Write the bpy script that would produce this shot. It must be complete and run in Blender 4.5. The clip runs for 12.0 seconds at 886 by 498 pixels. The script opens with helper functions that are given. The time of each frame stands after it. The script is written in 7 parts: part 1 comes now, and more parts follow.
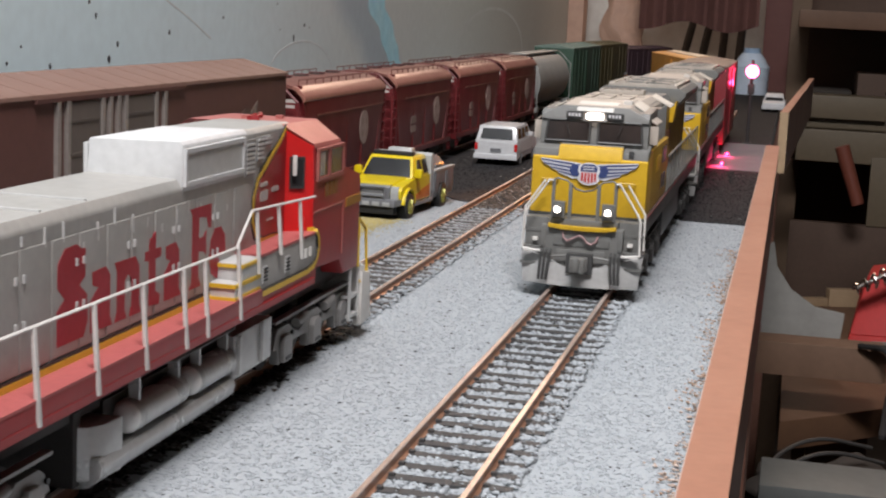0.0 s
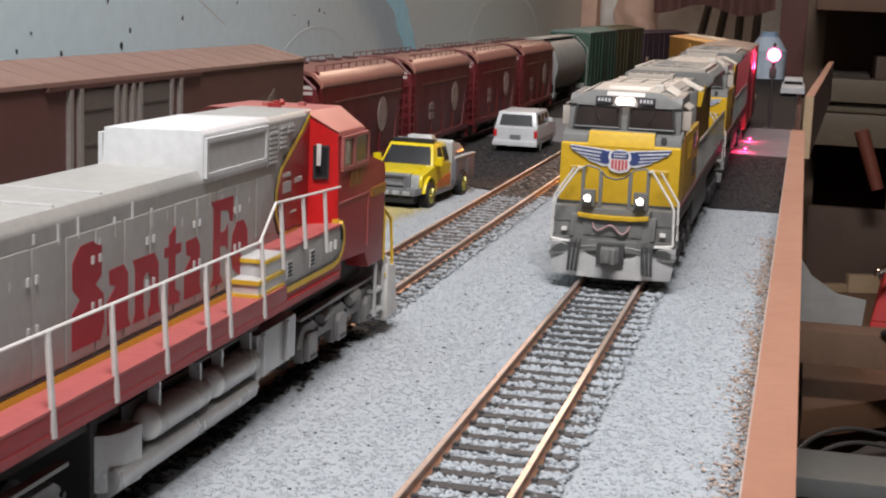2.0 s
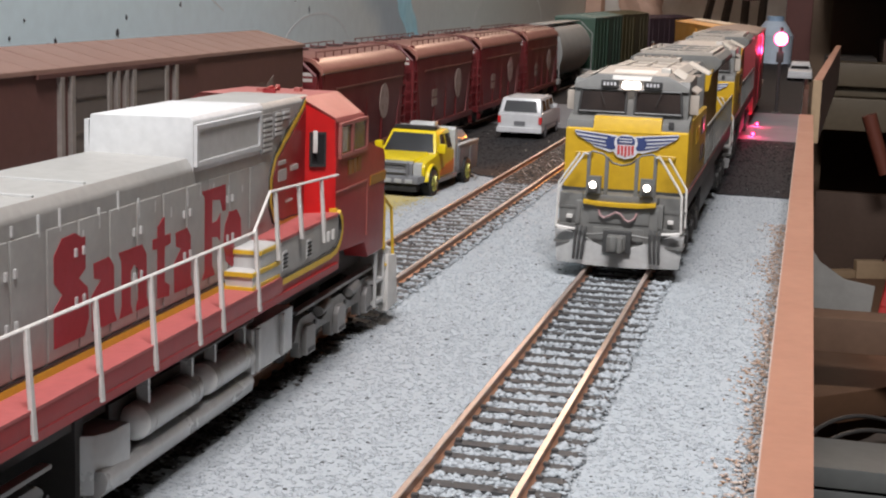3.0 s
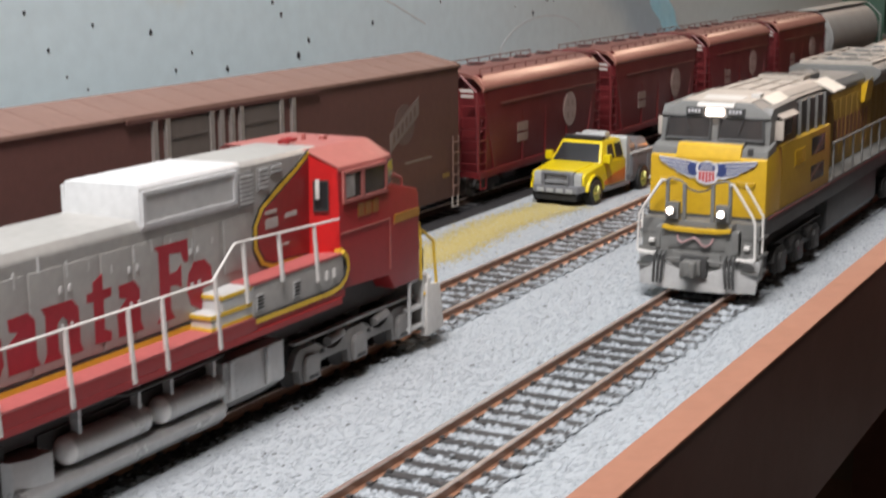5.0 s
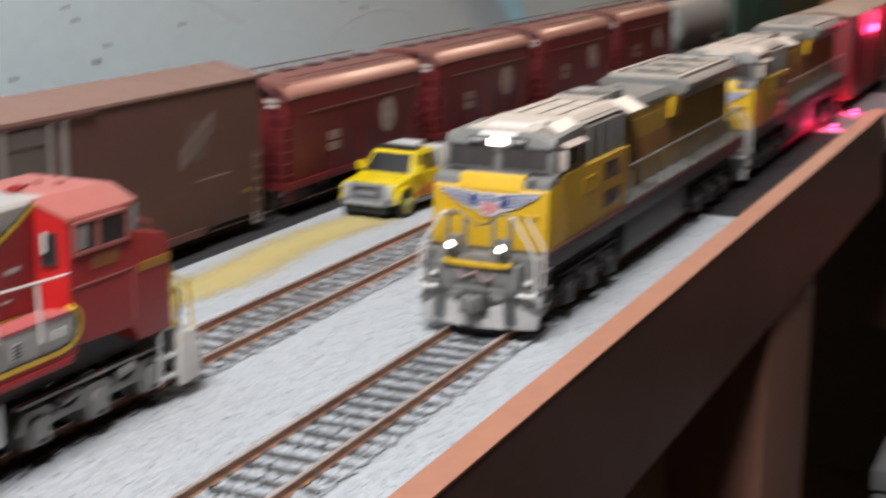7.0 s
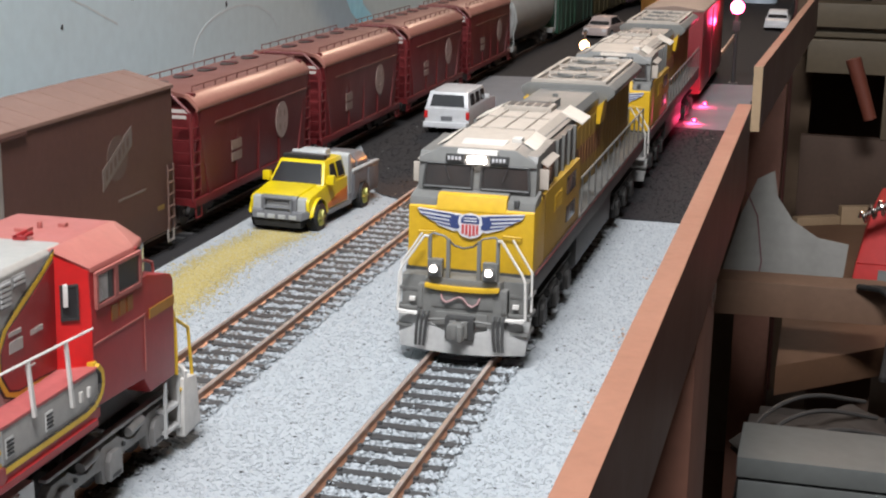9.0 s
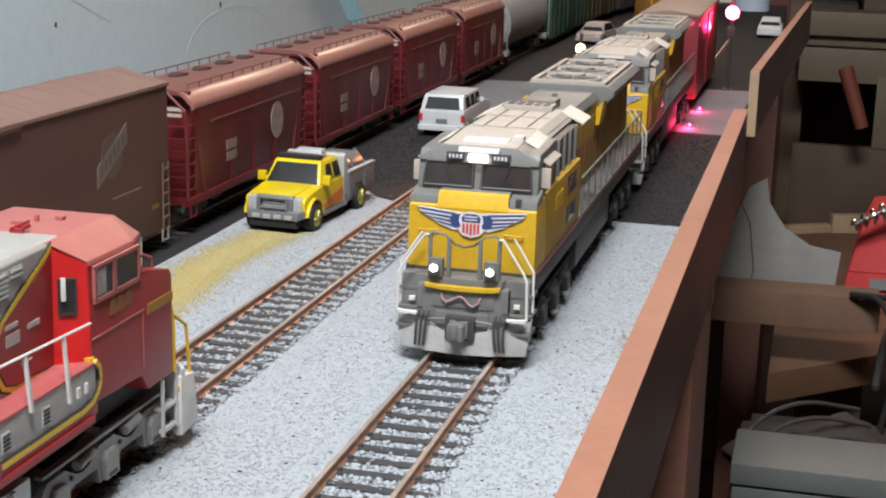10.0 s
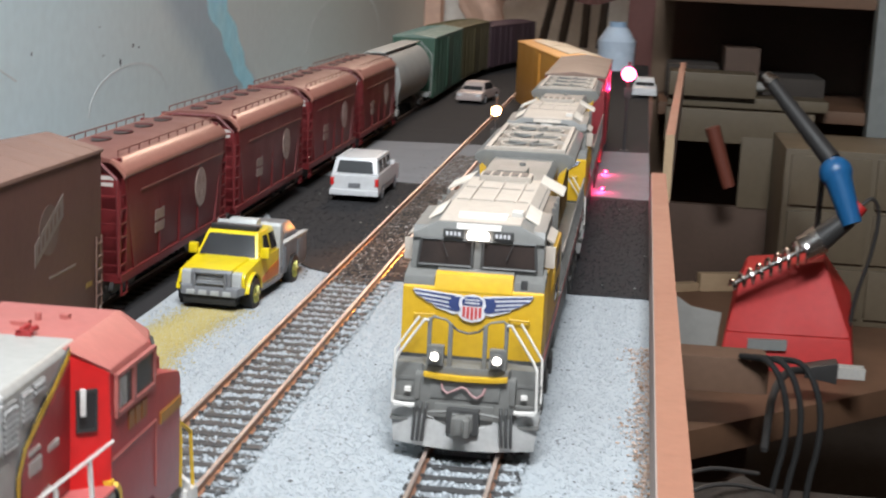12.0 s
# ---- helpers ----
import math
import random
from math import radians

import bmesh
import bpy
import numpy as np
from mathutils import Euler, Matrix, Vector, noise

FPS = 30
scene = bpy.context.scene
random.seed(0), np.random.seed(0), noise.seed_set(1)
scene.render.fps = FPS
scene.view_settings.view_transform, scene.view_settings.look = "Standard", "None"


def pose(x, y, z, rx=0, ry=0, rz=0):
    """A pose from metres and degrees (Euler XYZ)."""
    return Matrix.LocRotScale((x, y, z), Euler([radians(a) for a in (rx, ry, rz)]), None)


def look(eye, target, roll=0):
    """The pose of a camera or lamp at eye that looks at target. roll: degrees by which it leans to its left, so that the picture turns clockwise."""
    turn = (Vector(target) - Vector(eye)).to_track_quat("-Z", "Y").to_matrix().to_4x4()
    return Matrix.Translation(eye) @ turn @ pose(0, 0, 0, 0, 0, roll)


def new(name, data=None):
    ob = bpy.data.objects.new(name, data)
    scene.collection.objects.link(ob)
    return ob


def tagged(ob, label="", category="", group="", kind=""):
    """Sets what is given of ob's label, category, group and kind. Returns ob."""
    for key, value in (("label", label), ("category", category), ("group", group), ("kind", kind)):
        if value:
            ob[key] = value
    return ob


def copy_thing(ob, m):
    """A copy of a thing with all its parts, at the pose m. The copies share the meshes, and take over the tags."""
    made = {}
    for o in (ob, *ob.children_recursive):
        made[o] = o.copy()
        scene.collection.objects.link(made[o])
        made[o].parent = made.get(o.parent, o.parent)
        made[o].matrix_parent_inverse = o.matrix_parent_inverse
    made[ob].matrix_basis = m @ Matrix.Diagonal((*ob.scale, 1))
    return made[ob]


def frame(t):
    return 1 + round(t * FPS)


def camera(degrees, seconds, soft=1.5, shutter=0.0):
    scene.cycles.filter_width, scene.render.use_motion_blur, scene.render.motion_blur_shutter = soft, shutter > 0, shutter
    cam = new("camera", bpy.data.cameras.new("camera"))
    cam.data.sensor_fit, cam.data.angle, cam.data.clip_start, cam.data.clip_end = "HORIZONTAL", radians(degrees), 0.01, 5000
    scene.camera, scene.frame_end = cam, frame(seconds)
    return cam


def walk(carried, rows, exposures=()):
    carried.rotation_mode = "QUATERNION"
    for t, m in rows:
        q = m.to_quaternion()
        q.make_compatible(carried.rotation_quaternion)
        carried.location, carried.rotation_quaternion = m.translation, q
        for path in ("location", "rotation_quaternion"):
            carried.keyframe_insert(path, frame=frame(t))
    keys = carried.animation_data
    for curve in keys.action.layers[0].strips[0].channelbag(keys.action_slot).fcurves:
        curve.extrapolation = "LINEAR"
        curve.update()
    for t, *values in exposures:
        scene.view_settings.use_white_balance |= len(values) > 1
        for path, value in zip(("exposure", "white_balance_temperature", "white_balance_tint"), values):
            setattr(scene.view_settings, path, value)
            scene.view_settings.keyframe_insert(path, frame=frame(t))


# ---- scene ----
# camera and its path
cam = camera(33.14, 12.0, soft=2.1, shutter=0.5)
PATH = [
    (0, (0.0578, -0.4458, 0.0858), (-0.0298, -0.0608, 0.0220), 2.74),
    (0.5, (0.0548, -0.4496, 0.0866), (-0.0346, -0.0649, 0.0236), 3.18),
    (1, (0.0550, -0.4477, 0.0863), (-0.0287, -0.0625, 0.0184), 2.67),
    (1.5, (0.0550, -0.4496, 0.0867), (-0.0322, -0.0652, 0.0186), 3.03),
    (2, (0.0501, -0.4319, 0.0844), (-0.0401, -0.0480, 0.0169), 2.35),
    (2.5, (0.0490, -0.4215, 0.0829), (-0.0433, -0.0391, 0.0110), 1.62),
    (3, (0.0488, -0.4221, 0.0830), (-0.0427, -0.0392, 0.0123), 1.93),
    (3.2, (0.0474, -0.4183, 0.0820), (-0.0442, -0.0356, 0.0102), 1.59),
    (4.8, (0.1165, -0.4117, 0.0977), (-0.0493, -0.0568, 0.0169), 0.74),
    (5, (0.1352, -0.4125, 0.1049), (-0.0500, -0.0673, 0.0239), -0.37),
    (5.5, (0.1624, -0.3961, 0.1165), (-0.0330, -0.0550, 0.0432), 0.15),
    (6, (0.1733, -0.3929, 0.1151), (-0.0356, -0.0626, 0.0302), 0.54),
    (6.5, (0.1731, -0.3845, 0.1176), (-0.0316, -0.0531, 0.0264), 0.02),
    (7, (0.1560, -0.3793, 0.1215), (-0.0025, -0.0235, 0.0305), 0.39),
    (7.2, (0.1436, -0.3776, 0.1296), (0.0135, -0.0097, 0.0420), 0.40),
    (8.8, (0.0912, -0.3827, 0.1306), (-0.0059, -0.0062, 0.0368), 1.00),
    (9, (0.0904, -0.3807, 0.1287), (-0.0057, -0.0044, 0.0330), 1.12),
    (9.5, (0.0856, -0.3779, 0.1259), (-0.0102, -0.0014, 0.0306), 1.32),
    (10, (0.0860, -0.3773, 0.1249), (-0.0070, 0.0003, 0.0315), 1.57),
    (10.5, (0.0837, -0.3754, 0.1253), (-0.0130, 0.0014, 0.0322), 1.33),
    (11, (0.0834, -0.3716, 0.1232), (-0.0109, 0.0059, 0.0306), 1.57),
    (11.5, (0.0656, -0.3595, 0.1204), (-0.0092, 0.0246, 0.0375), 2.74),
    (12, (0.0369, -0.3528, 0.1236), (-0.0122, 0.0365, 0.0459), 2.63),
]
GAIN = [(0, -0.48, 6900, 17), (3, -0.46, 6900, 17), (5, -0.31, 6950, 17), (7, -0.21, 6950, 17), (9, -0.15, 6700, 14), (11, -0.18, 6700, 14), (11.5, -0.19, 6650, 13), (12, -0.02, 6520, 11)]
walk(cam, [(t, look(eye, aim, roll)) for t, eye, aim, roll in PATH], GAIN)

# light: a row of shaded lamps above the layout, behind the camera, and a dim room
world = bpy.data.worlds.new("room_air")
scene.world = world
world.use_nodes = True
world.node_tree.nodes["Background"].inputs["Color"].default_value = (0.75, 0.85, 1.0, 1)
world.node_tree.nodes["Background"].inputs["Strength"].default_value = 0.05
scene.view_settings.exposure = 0.0


def area_lamp(name, eye, aim, sx, sy, watts, colour):
    d = bpy.data.lights.new(name, "AREA")
    d.shape, d.size, d.size_y, d.energy, d.color = "RECTANGLE", sx, sy, watts, colour
    ob = new(name, d)
    ob.matrix_world = look(eye, aim)
    return ob


area_lamp("ceiling_lamp_light", (0.10, -0.62, 1.16), (-0.06, 0.1, 0.0), 0.5, 0.22, 40.0, (0.93, 0.97, 1.0))
area_lamp("far_lamp_light", (-0.2, 1.66, 0.80), (-0.08, 0.3, 0.0), 0.6, 0.34, 10.8, (1.0, 0.76, 0.58))


def bulb(name, at_mm, watts, colour, r=0.002):
    d = bpy.data.lights.new(name, "POINT")
    d.energy, d.color, d.shadow_soft_size = watts, colour, r
    ob = new(name, d)
    ob.location = Vector(at_mm) * MM
    return ob


def beam(name, at_mm, aim_mm, watts, colour, degrees):
    """The beam that a signal's lens throws along the track."""
    d = bpy.data.lights.new(name, "SPOT")
    d.energy, d.color, d.shadow_soft_size, d.spot_size, d.spot_blend = watts, colour, 0.0025, radians(degrees), 0.8
    ob = new(name, d)
    ob.matrix_world = look(Vector(at_mm) * MM, Vector(aim_mm) * MM)
    return ob


# ---- mesh tools: everything is built in millimetres and scaled to metres ----
MM = 0.001


class Solid:
    """Collects simple solids, in millimetres, for one mesh."""

    def __init__(self):
        self.v, self.f = [], []

    def add(self, verts, faces):
        n = len(self.v)
        self.v += [tuple(p) for p in verts]
        self.f += [tuple(i + n for i in f) for f in faces]
        return self

    def box(self, x0, x1, y0, y1, z0, z1):
        p = [(x, y, z) for z in (z0, z1) for y in (y0, y1) for x in (x0, x1)]
        return self.add(p, [(0, 2, 3, 1), (4, 5, 7, 6), (0, 1, 5, 4), (2, 6, 7, 3), (0, 4, 6, 2), (1, 3, 7, 5)])

    def both(self, x0, x1, y0, y1, z0, z1):
        self.box(x0, x1, y0, y1, z0, z1)
        return self.box(-x1, -x0, y0, y1, z0, z1)

    def prism(self, prof, axis, lo, hi):
        """Extrudes a closed outline along an axis; the outline's pairs are the two other axes in order."""
        n = len(prof)
        place = {"x": lambda a, b, c: (c, a, b), "y": lambda a, b, c: (a, c, b), "z": lambda a, b, c: (a, b, c)}[axis]
        pts = [place(a, b, lo) for a, b in prof] + [place(a, b, hi) for a, b in prof]
        faces = [tuple(range(n)), tuple(range(2 * n - 1, n - 1, -1))]
        faces += [(i, n + i, n + (i + 1) % n, (i + 1) % n) for i in range(n)]
        return self.add(pts, faces)

    def loft(self, a, b):
        """Joins two outlines of equal length, given as 3D points, and closes both ends."""
        n = len(a)
        faces = [tuple(range(n)), tuple(range(2 * n - 1, n - 1, -1))]
        faces += [(i, n + i, n + (i + 1) % n, (i + 1) % n) for i in range(n)]
        return self.add(list(a) + list(b), faces)

    def rod(self, p0, p1, r0, r1=None, seg=8):
        r1 = r0 if r1 is None else r1
        a, b = Vector(p0), Vector(p1)
        q = (b - a).to_track_quat("Z", "Y")
        ring = [Vector((math.cos(2 * math.pi * k / seg), math.sin(2 * math.pi * k / seg), 0)) for k in range(seg)]
        return self.loft([a + q @ (c * r0) for c in ring], [b + q @ (c * r1) for c in ring])

    def wire(self, pts, r=0.3, seg=6):
        for a, b in zip(pts, pts[1:]):
            self.rod(a, b, r, r, seg)
        for p in pts[1:-1]:
            self.ball(p, r * 1.02, 6, 3)
        return self

    def ball(self, c, r, seg=12, rings=7, sx=1, sy=1, sz=1):
        pts, faces = [], []
        for i in range(1, rings):
            t = math.pi * i / rings
            pts += [(c[0] + sx * r * math.sin(t) * math.cos(2 * math.pi * k / seg), c[1] + sy * r * math.sin(t) * math.sin(2 * math.pi * k / seg), c[2] + sz * r * math.cos(t)) for k in range(seg)]
        top, bot = len(pts), len(pts) + 1
        pts += [(c[0], c[1], c[2] + sz * r), (c[0], c[1], c[2] - sz * r)]
        for k in range(seg):
            k2 = (k + 1) % seg
            faces.append((top, k, k2))
            faces.append((bot, (rings - 2) * seg + k2, (rings - 2) * seg + k))
            for i in range(rings - 2):
                faces.append((i * seg + k, (i + 1) * seg + k, (i + 1) * seg + k2, i * seg + k2))
        return self.add(pts, faces)

    def mesh(self, name, bevel=0.0, smooth=False, seg=2):
        bm = bmesh.new()
        vs = [bm.verts.new(Vector(p) * MM) for p in self.v]
        for f in self.f:
            try:
                bm.faces.new([vs[i] for i in f])
            except ValueError:
                pass
        bmesh.ops.recalc_face_normals(bm, faces=bm.faces)
        if bevel:
            sharp = [e for e in bm.edges if e.is_manifold and e.calc_face_angle(0) > 0.5]
            bmesh.ops.bevel(bm, geom=sharp, offset=bevel * MM, segments=seg, profile=0.7, affect="EDGES", clamp_overlap=True)
        me = bpy.data.meshes.new(name)
        bm.to_mesh(me)
        bm.free()
        if smooth or bevel:
            me.polygons.foreach_set("use_smooth", [True] * len(me.polygons))
            me.set_sharp_from_angle(angle=radians(40))
        return me


def thing(name, at_mm, label, category, group="", turn=0.0, kind=""):
    ob = new(name)
    ob.empty_display_size = 0.005
    ob.matrix_world = Matrix.Translation(Vector(at_mm) * MM) @ Matrix.Rotation(radians(turn), 4, "Z")
    return tagged(ob, label, category, group, kind)


def part(name, solid, mat, parent, label="", bevel=0.0, smooth=False):
    me = solid.mesh(name, bevel, smooth) if isinstance(solid, Solid) else solid
    if mat and not me.materials:
        me.materials.append(mat)
    ob = new(name, me)
    ob.parent = parent
    return tagged(ob, label)


def single(name, solid, mat, at_mm, label, category, group="", kind="", bevel=0.0, smooth=False, turn=0.0):
    me = solid.mesh(name, bevel, smooth)
    me.materials.append(mat)
    ob = new(name, me)
    ob.matrix_world = Matrix.Translation(Vector(at_mm) * MM) @ Matrix.Rotation(radians(turn), 4, "Z")
    return tagged(ob, label, category, group, kind)


# ---- materials ----
def surface(name, colour, rough=0.5, metal=0.0, second=None, amount=0.5, grain=400.0, coarse=40.0, bump=0.15, fine=0.08, coat=0.0, alpha=None):
    """A painted or raw surface: two colours mixed by coarse stains, a fine grain in tone and gloss, and a slight relief."""
    m = bpy.data.materials.new(name)
    m.use_nodes = True
    nt = m.node_tree
    n, l = nt.nodes, nt.links
    bsdf = n["Principled BSDF"]
    tc = n.new("ShaderNodeTexCoord")
    big, small = n.new("ShaderNodeTexNoise"), n.new("ShaderNodeTexNoise")
    big.inputs["Scale"].default_value, big.inputs["Detail"].default_value, big.inputs["Roughness"].default_value = coarse, 5.0, 0.65
    small.inputs["Scale"].default_value, small.inputs["Detail"].default_value = grain, 4.0
    l.new(tc.outputs["Object"], big.inputs["Vector"])
    l.new(tc.outputs["Object"], small.inputs["Vector"])
    second = second or tuple(c * 0.72 for c in colour)
    ramp = n.new("ShaderNodeValToRGB")
    ramp.color_ramp.elements[0].position, ramp.color_ramp.elements[1].position = 0.5 - 0.22, 0.5 + 0.22
    ramp.color_ramp.elements[0].color, ramp.color_ramp.elements[1].color = (0, 0, 0, 1), (1, 1, 1, 1)
    l.new(big.outputs["Fac"], ramp.inputs["Fac"])
    scale = n.new("ShaderNodeMath")
    scale.operation = "MULTIPLY"
    scale.inputs[1].default_value = amount
    l.new(ramp.outputs["Color"], scale.inputs[0])
    mix = n.new("ShaderNodeMixRGB")
    mix.inputs["Color1"].default_value, mix.inputs["Color2"].default_value = (*colour, 1), (*second, 1)
    l.new(scale.outputs[0], mix.inputs["Fac"])
    tone = n.new("ShaderNodeMapRange")
    tone.inputs["To Min"].default_value, tone.inputs["To Max"].default_value = 1 - fine * 2, 1 + fine * 2
    l.new(small.outputs["Fac"], tone.inputs["Value"])
    mul = n.new("ShaderNodeVectorMath")
    mul.operation = "SCALE"
    l.new(mix.outputs["Color"], mul.inputs[0])
    l.new(tone.outputs["Result"], mul.inputs["Scale"])
    l.new(mul.outputs["Vector"], bsdf.inputs["Base Color"])
    gl = n.new("ShaderNodeMapRange")
    gl.inputs["To Min"].default_value, gl.inputs["To Max"].default_value = max(rough - 0.12, 0.03), min(rough + 0.15, 1)
    l.new(big.outputs["Fac"], gl.inputs["Value"])
    l.new(gl.outputs["Result"], bsdf.inputs["Roughness"])
    bsdf.inputs["Metallic"].default_value = metal
    bsdf.inputs["Coat Weight"].default_value = coat
    if bump:
        bp = n.new("ShaderNodeBump")
        bp.inputs["Strength"].default_value, bp.inputs["Distance"].default_value = bump, 0.0003
        l.new(small.outputs["Fac"], bp.inputs["Height"])
        l.new(bp.outputs["Normal"], bsdf.inputs["Normal"])
    return m


def glow(name, colour, strength):
    m = bpy.data.materials.new(name)
    m.use_nodes = True
    b = m.node_tree.nodes["Principled BSDF"]
    b.inputs["Base Color"].default_value = (*colour, 1)
    b.inputs["Emission Color"].default_value = (*colour, 1)
    b.inputs["Emission Strength"].default_value = strength
    return m


def glass(name, colour=(0.8, 0.85, 0.88), rough=0.05, see=1.0):
    m = bpy.data.materials.new(name)
    m.use_nodes = True
    b = m.node_tree.nodes["Principled BSDF"]
    b.inputs["Base Color"].default_value = (*colour, 1)
    b.inputs["Roughness"].default_value = rough
    b.inputs["Transmission Weight"].default_value = see
    b.inputs["IOR"].default_value = 1.3
    return m

# paints and raw materials
STONE = surface("ballast_bed", (0.312, 0.34, 0.36), 0.95, second=(0.283, 0.308, 0.326), grain=1500, coarse=120, bump=0.3, fine=0.1)
ASPHALT = surface("asphalt", (0.018, 0.018, 0.020), 0.92, second=(0.027, 0.026, 0.026), grain=1400, coarse=60, bump=0.5, fine=0.25)
ASPHALT.node_tree.nodes["Principled BSDF"].inputs["Specular IOR Level"].default_value = 0.2
PAVING = surface("grey_paving", (0.155, 0.16, 0.172), 0.85, second=(0.12, 0.124, 0.132), grain=900, coarse=50, bump=0.2)
RAIL = surface("rail_rust", (0.42, 0.22, 0.14), 0.38, 0.5, second=(0.22, 0.12, 0.08), grain=900, coarse=120, bump=0.2)
RAILTOP = surface("rail_nickel", (0.97, 0.82, 0.74), 0.34, 0.9, second=(0.85, 0.60, 0.48), amount=0.5, grain=700, coarse=90, bump=0.05)
TIE = surface("tie_plastic", (0.035, 0.035, 0.037), 0.6, second=(0.075, 0.073, 0.072), grain=900, coarse=140, bump=0.3)
# fascia boards: the top edge is a lighter brown than the face
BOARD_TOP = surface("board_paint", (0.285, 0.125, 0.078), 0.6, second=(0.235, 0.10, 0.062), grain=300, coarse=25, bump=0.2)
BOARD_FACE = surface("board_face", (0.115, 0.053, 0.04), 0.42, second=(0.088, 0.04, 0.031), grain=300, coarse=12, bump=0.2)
PINE = surface("raw_pine", (0.36, 0.255, 0.155), 0.65, second=(0.28, 0.185, 0.11), grain=300, coarse=20, bump=0.2)
DARKWOOD = surface("dark_wood", (0.085, 0.05, 0.034), 0.7, second=(0.06, 0.037, 0.026), grain=200, coarse=10, bump=0.2)
GLOOM = surface("dim_plaster", (0.13, 0.105, 0.085), 0.9, second=(0.10, 0.08, 0.066), grain=60, coarse=4, bump=0.1)
GLUE = surface("dusty_glue", (0.40, 0.33, 0.30), 0.85, second=(0.30, 0.22, 0.18), grain=700, coarse=60, bump=0.5, fine=0.15)
BLACK = surface("black_plastic", (0.028, 0.027, 0.027), 0.5, second=(0.04, 0.038, 0.037), grain=800, coarse=60, bump=0.1)


def wall_paint():
    """The painted sky of the backdrop: pale blue at one end, greyer along its length, a beige smudge and a blue-grey wash."""
    m = surface("sky_wall", (0.76, 0.94, 1.0), 0.7, second=(0.70, 0.86, 0.90), amount=0.8, grain=150, coarse=10.0, bump=0.12, fine=0.04)
    nt = m.node_tree
    n, l = nt.nodes, nt.links
    scale = next(k for k in n if k.type == "VECT_MATH")
    tc = next(k for k in n if k.type == "TEX_COORD")
    sep = n.new("ShaderNodeSeparateXYZ")
    warp = n.new("ShaderNodeTexNoise")
    warp.inputs["Scale"].default_value, warp.inputs["Detail"].default_value = 22.0, 4.0
    l.new(tc.outputs["Object"], warp.inputs["Vector"])
    l.new(tc.outputs["Object"], sep.inputs[0])

    def calc(op, a, b):
        k = n.new("ShaderNodeMath")
        k.operation = op
        for i, v in enumerate((a, b)):
            if isinstance(v, (int, float)):
                k.inputs[i].default_value = v
            else:
                l.new(v, k.inputs[i])
        return k.outputs[0]

    def ramp(v, lo, hi, top):
        k = n.new("ShaderNodeMapRange")
        k.interpolation_type = "SMOOTHSTEP"
        for name, x in (("From Min", lo), ("From Max", hi), ("To Min", 0.0), ("To Max", top)):
            k.inputs[name].default_value = x
        l.new(v, k.inputs["Value"])
        return k.outputs["Result"]

    def wash(base, colour, fac):
        k = n.new("ShaderNodeMixRGB")
        k.inputs["Color2"].default_value = (*colour, 1)
        l.new(base, k.inputs["Color1"])
        l.new(fac, k.inputs["Fac"])
        return k.outputs["Color"]

    y, z = sep.outputs["Y"], sep.outputs["Z"]
    rough = calc("MULTIPLY", calc("SUBTRACT", warp.outputs["Fac"], 0.5), 0.05)
    base = scale.inputs[0].links[0].from_socket
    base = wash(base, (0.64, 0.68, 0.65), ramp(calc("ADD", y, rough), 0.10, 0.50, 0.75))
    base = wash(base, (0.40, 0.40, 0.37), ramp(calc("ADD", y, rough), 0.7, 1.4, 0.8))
    # blue-grey wash beside the bright stroke
    along = calc("ADD", calc("ADD", y, calc("MULTIPLY", calc("SUBTRACT", z, 0.044), 1.85)), rough)
    off = calc("ABSOLUTE", calc("SUBTRACT", along, 0.546), 0.0)
    base = wash(base, (0.33, 0.45, 0.53), calc("SUBTRACT", 0.65, ramp(off, 0.015, 0.075, 0.65)))
    # beige smudge
    dy, dz = calc("SUBTRACT", calc("ADD", y, rough), 0.014), calc("SUBTRACT", calc("ADD", z, rough), 0.098)
    dist = calc("ADD", calc("MULTIPLY", calc("MULTIPLY", dy, dy), 1.0), calc("MULTIPLY", calc("MULTIPLY", dz, dz), 0.9))
    base = wash(base, (0.70, 0.69, 0.57), calc("SUBTRACT", 0.7, ramp(dist, 0.00002, 0.0005, 0.7)))
    l.new(base, scale.inputs[0])
    return m


WALL = wall_paint()

# room: backdrop wall beside the layout, the far wall, closing walls, floor and ceiling
def setting(name, solid, mat, label, category="", bevel=0.0):
    return single(name, solid, mat, (0, 0, 0), label, category or name.split("_")[0], kind="structure", bevel=bevel)


def on_wall(name, solid, mat, label, category, kind=""):
    """Anything on the backdrop wall, which runs slightly askew of the tracks; x = 0 is the wall's painted face."""
    return single(name, solid, mat, (-199, 0, 0), label, category, kind=kind, turn=1.72)


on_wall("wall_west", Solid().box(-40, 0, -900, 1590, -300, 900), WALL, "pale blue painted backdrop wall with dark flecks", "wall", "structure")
setting("wall_north", Solid().box(-1200, 2600, 2300, 2340, -900, 1700), GLOOM, "dark far wall of the basement room", "wall")
setting("wall_south", Solid().box(-1200, 2600, -1640, -1600, -900, 1700), GLOOM, "dim rear wall of the basement room", "wall")
setting("wall_east", Solid().box(2600, 2640, -1600, 2300, -900, 1700), GLOOM, "dim side wall of the basement room", "wall")
setting("wall_west_far", Solid().box(-1240, -1200, -1600, 2300, -900, 1700), GLOOM, "dim side wall behind the backdrop", "wall")
setting("floor", Solid().box(-1240, 2640, -1640, 2340, -940, -900), DARKWOOD, "dark basement floor", "floor")
setting("ceiling", Solid().box(-1240, 2640, -1640, 2340, 1700, 1740), PINE, "pale basement ceiling boards", "ceiling")

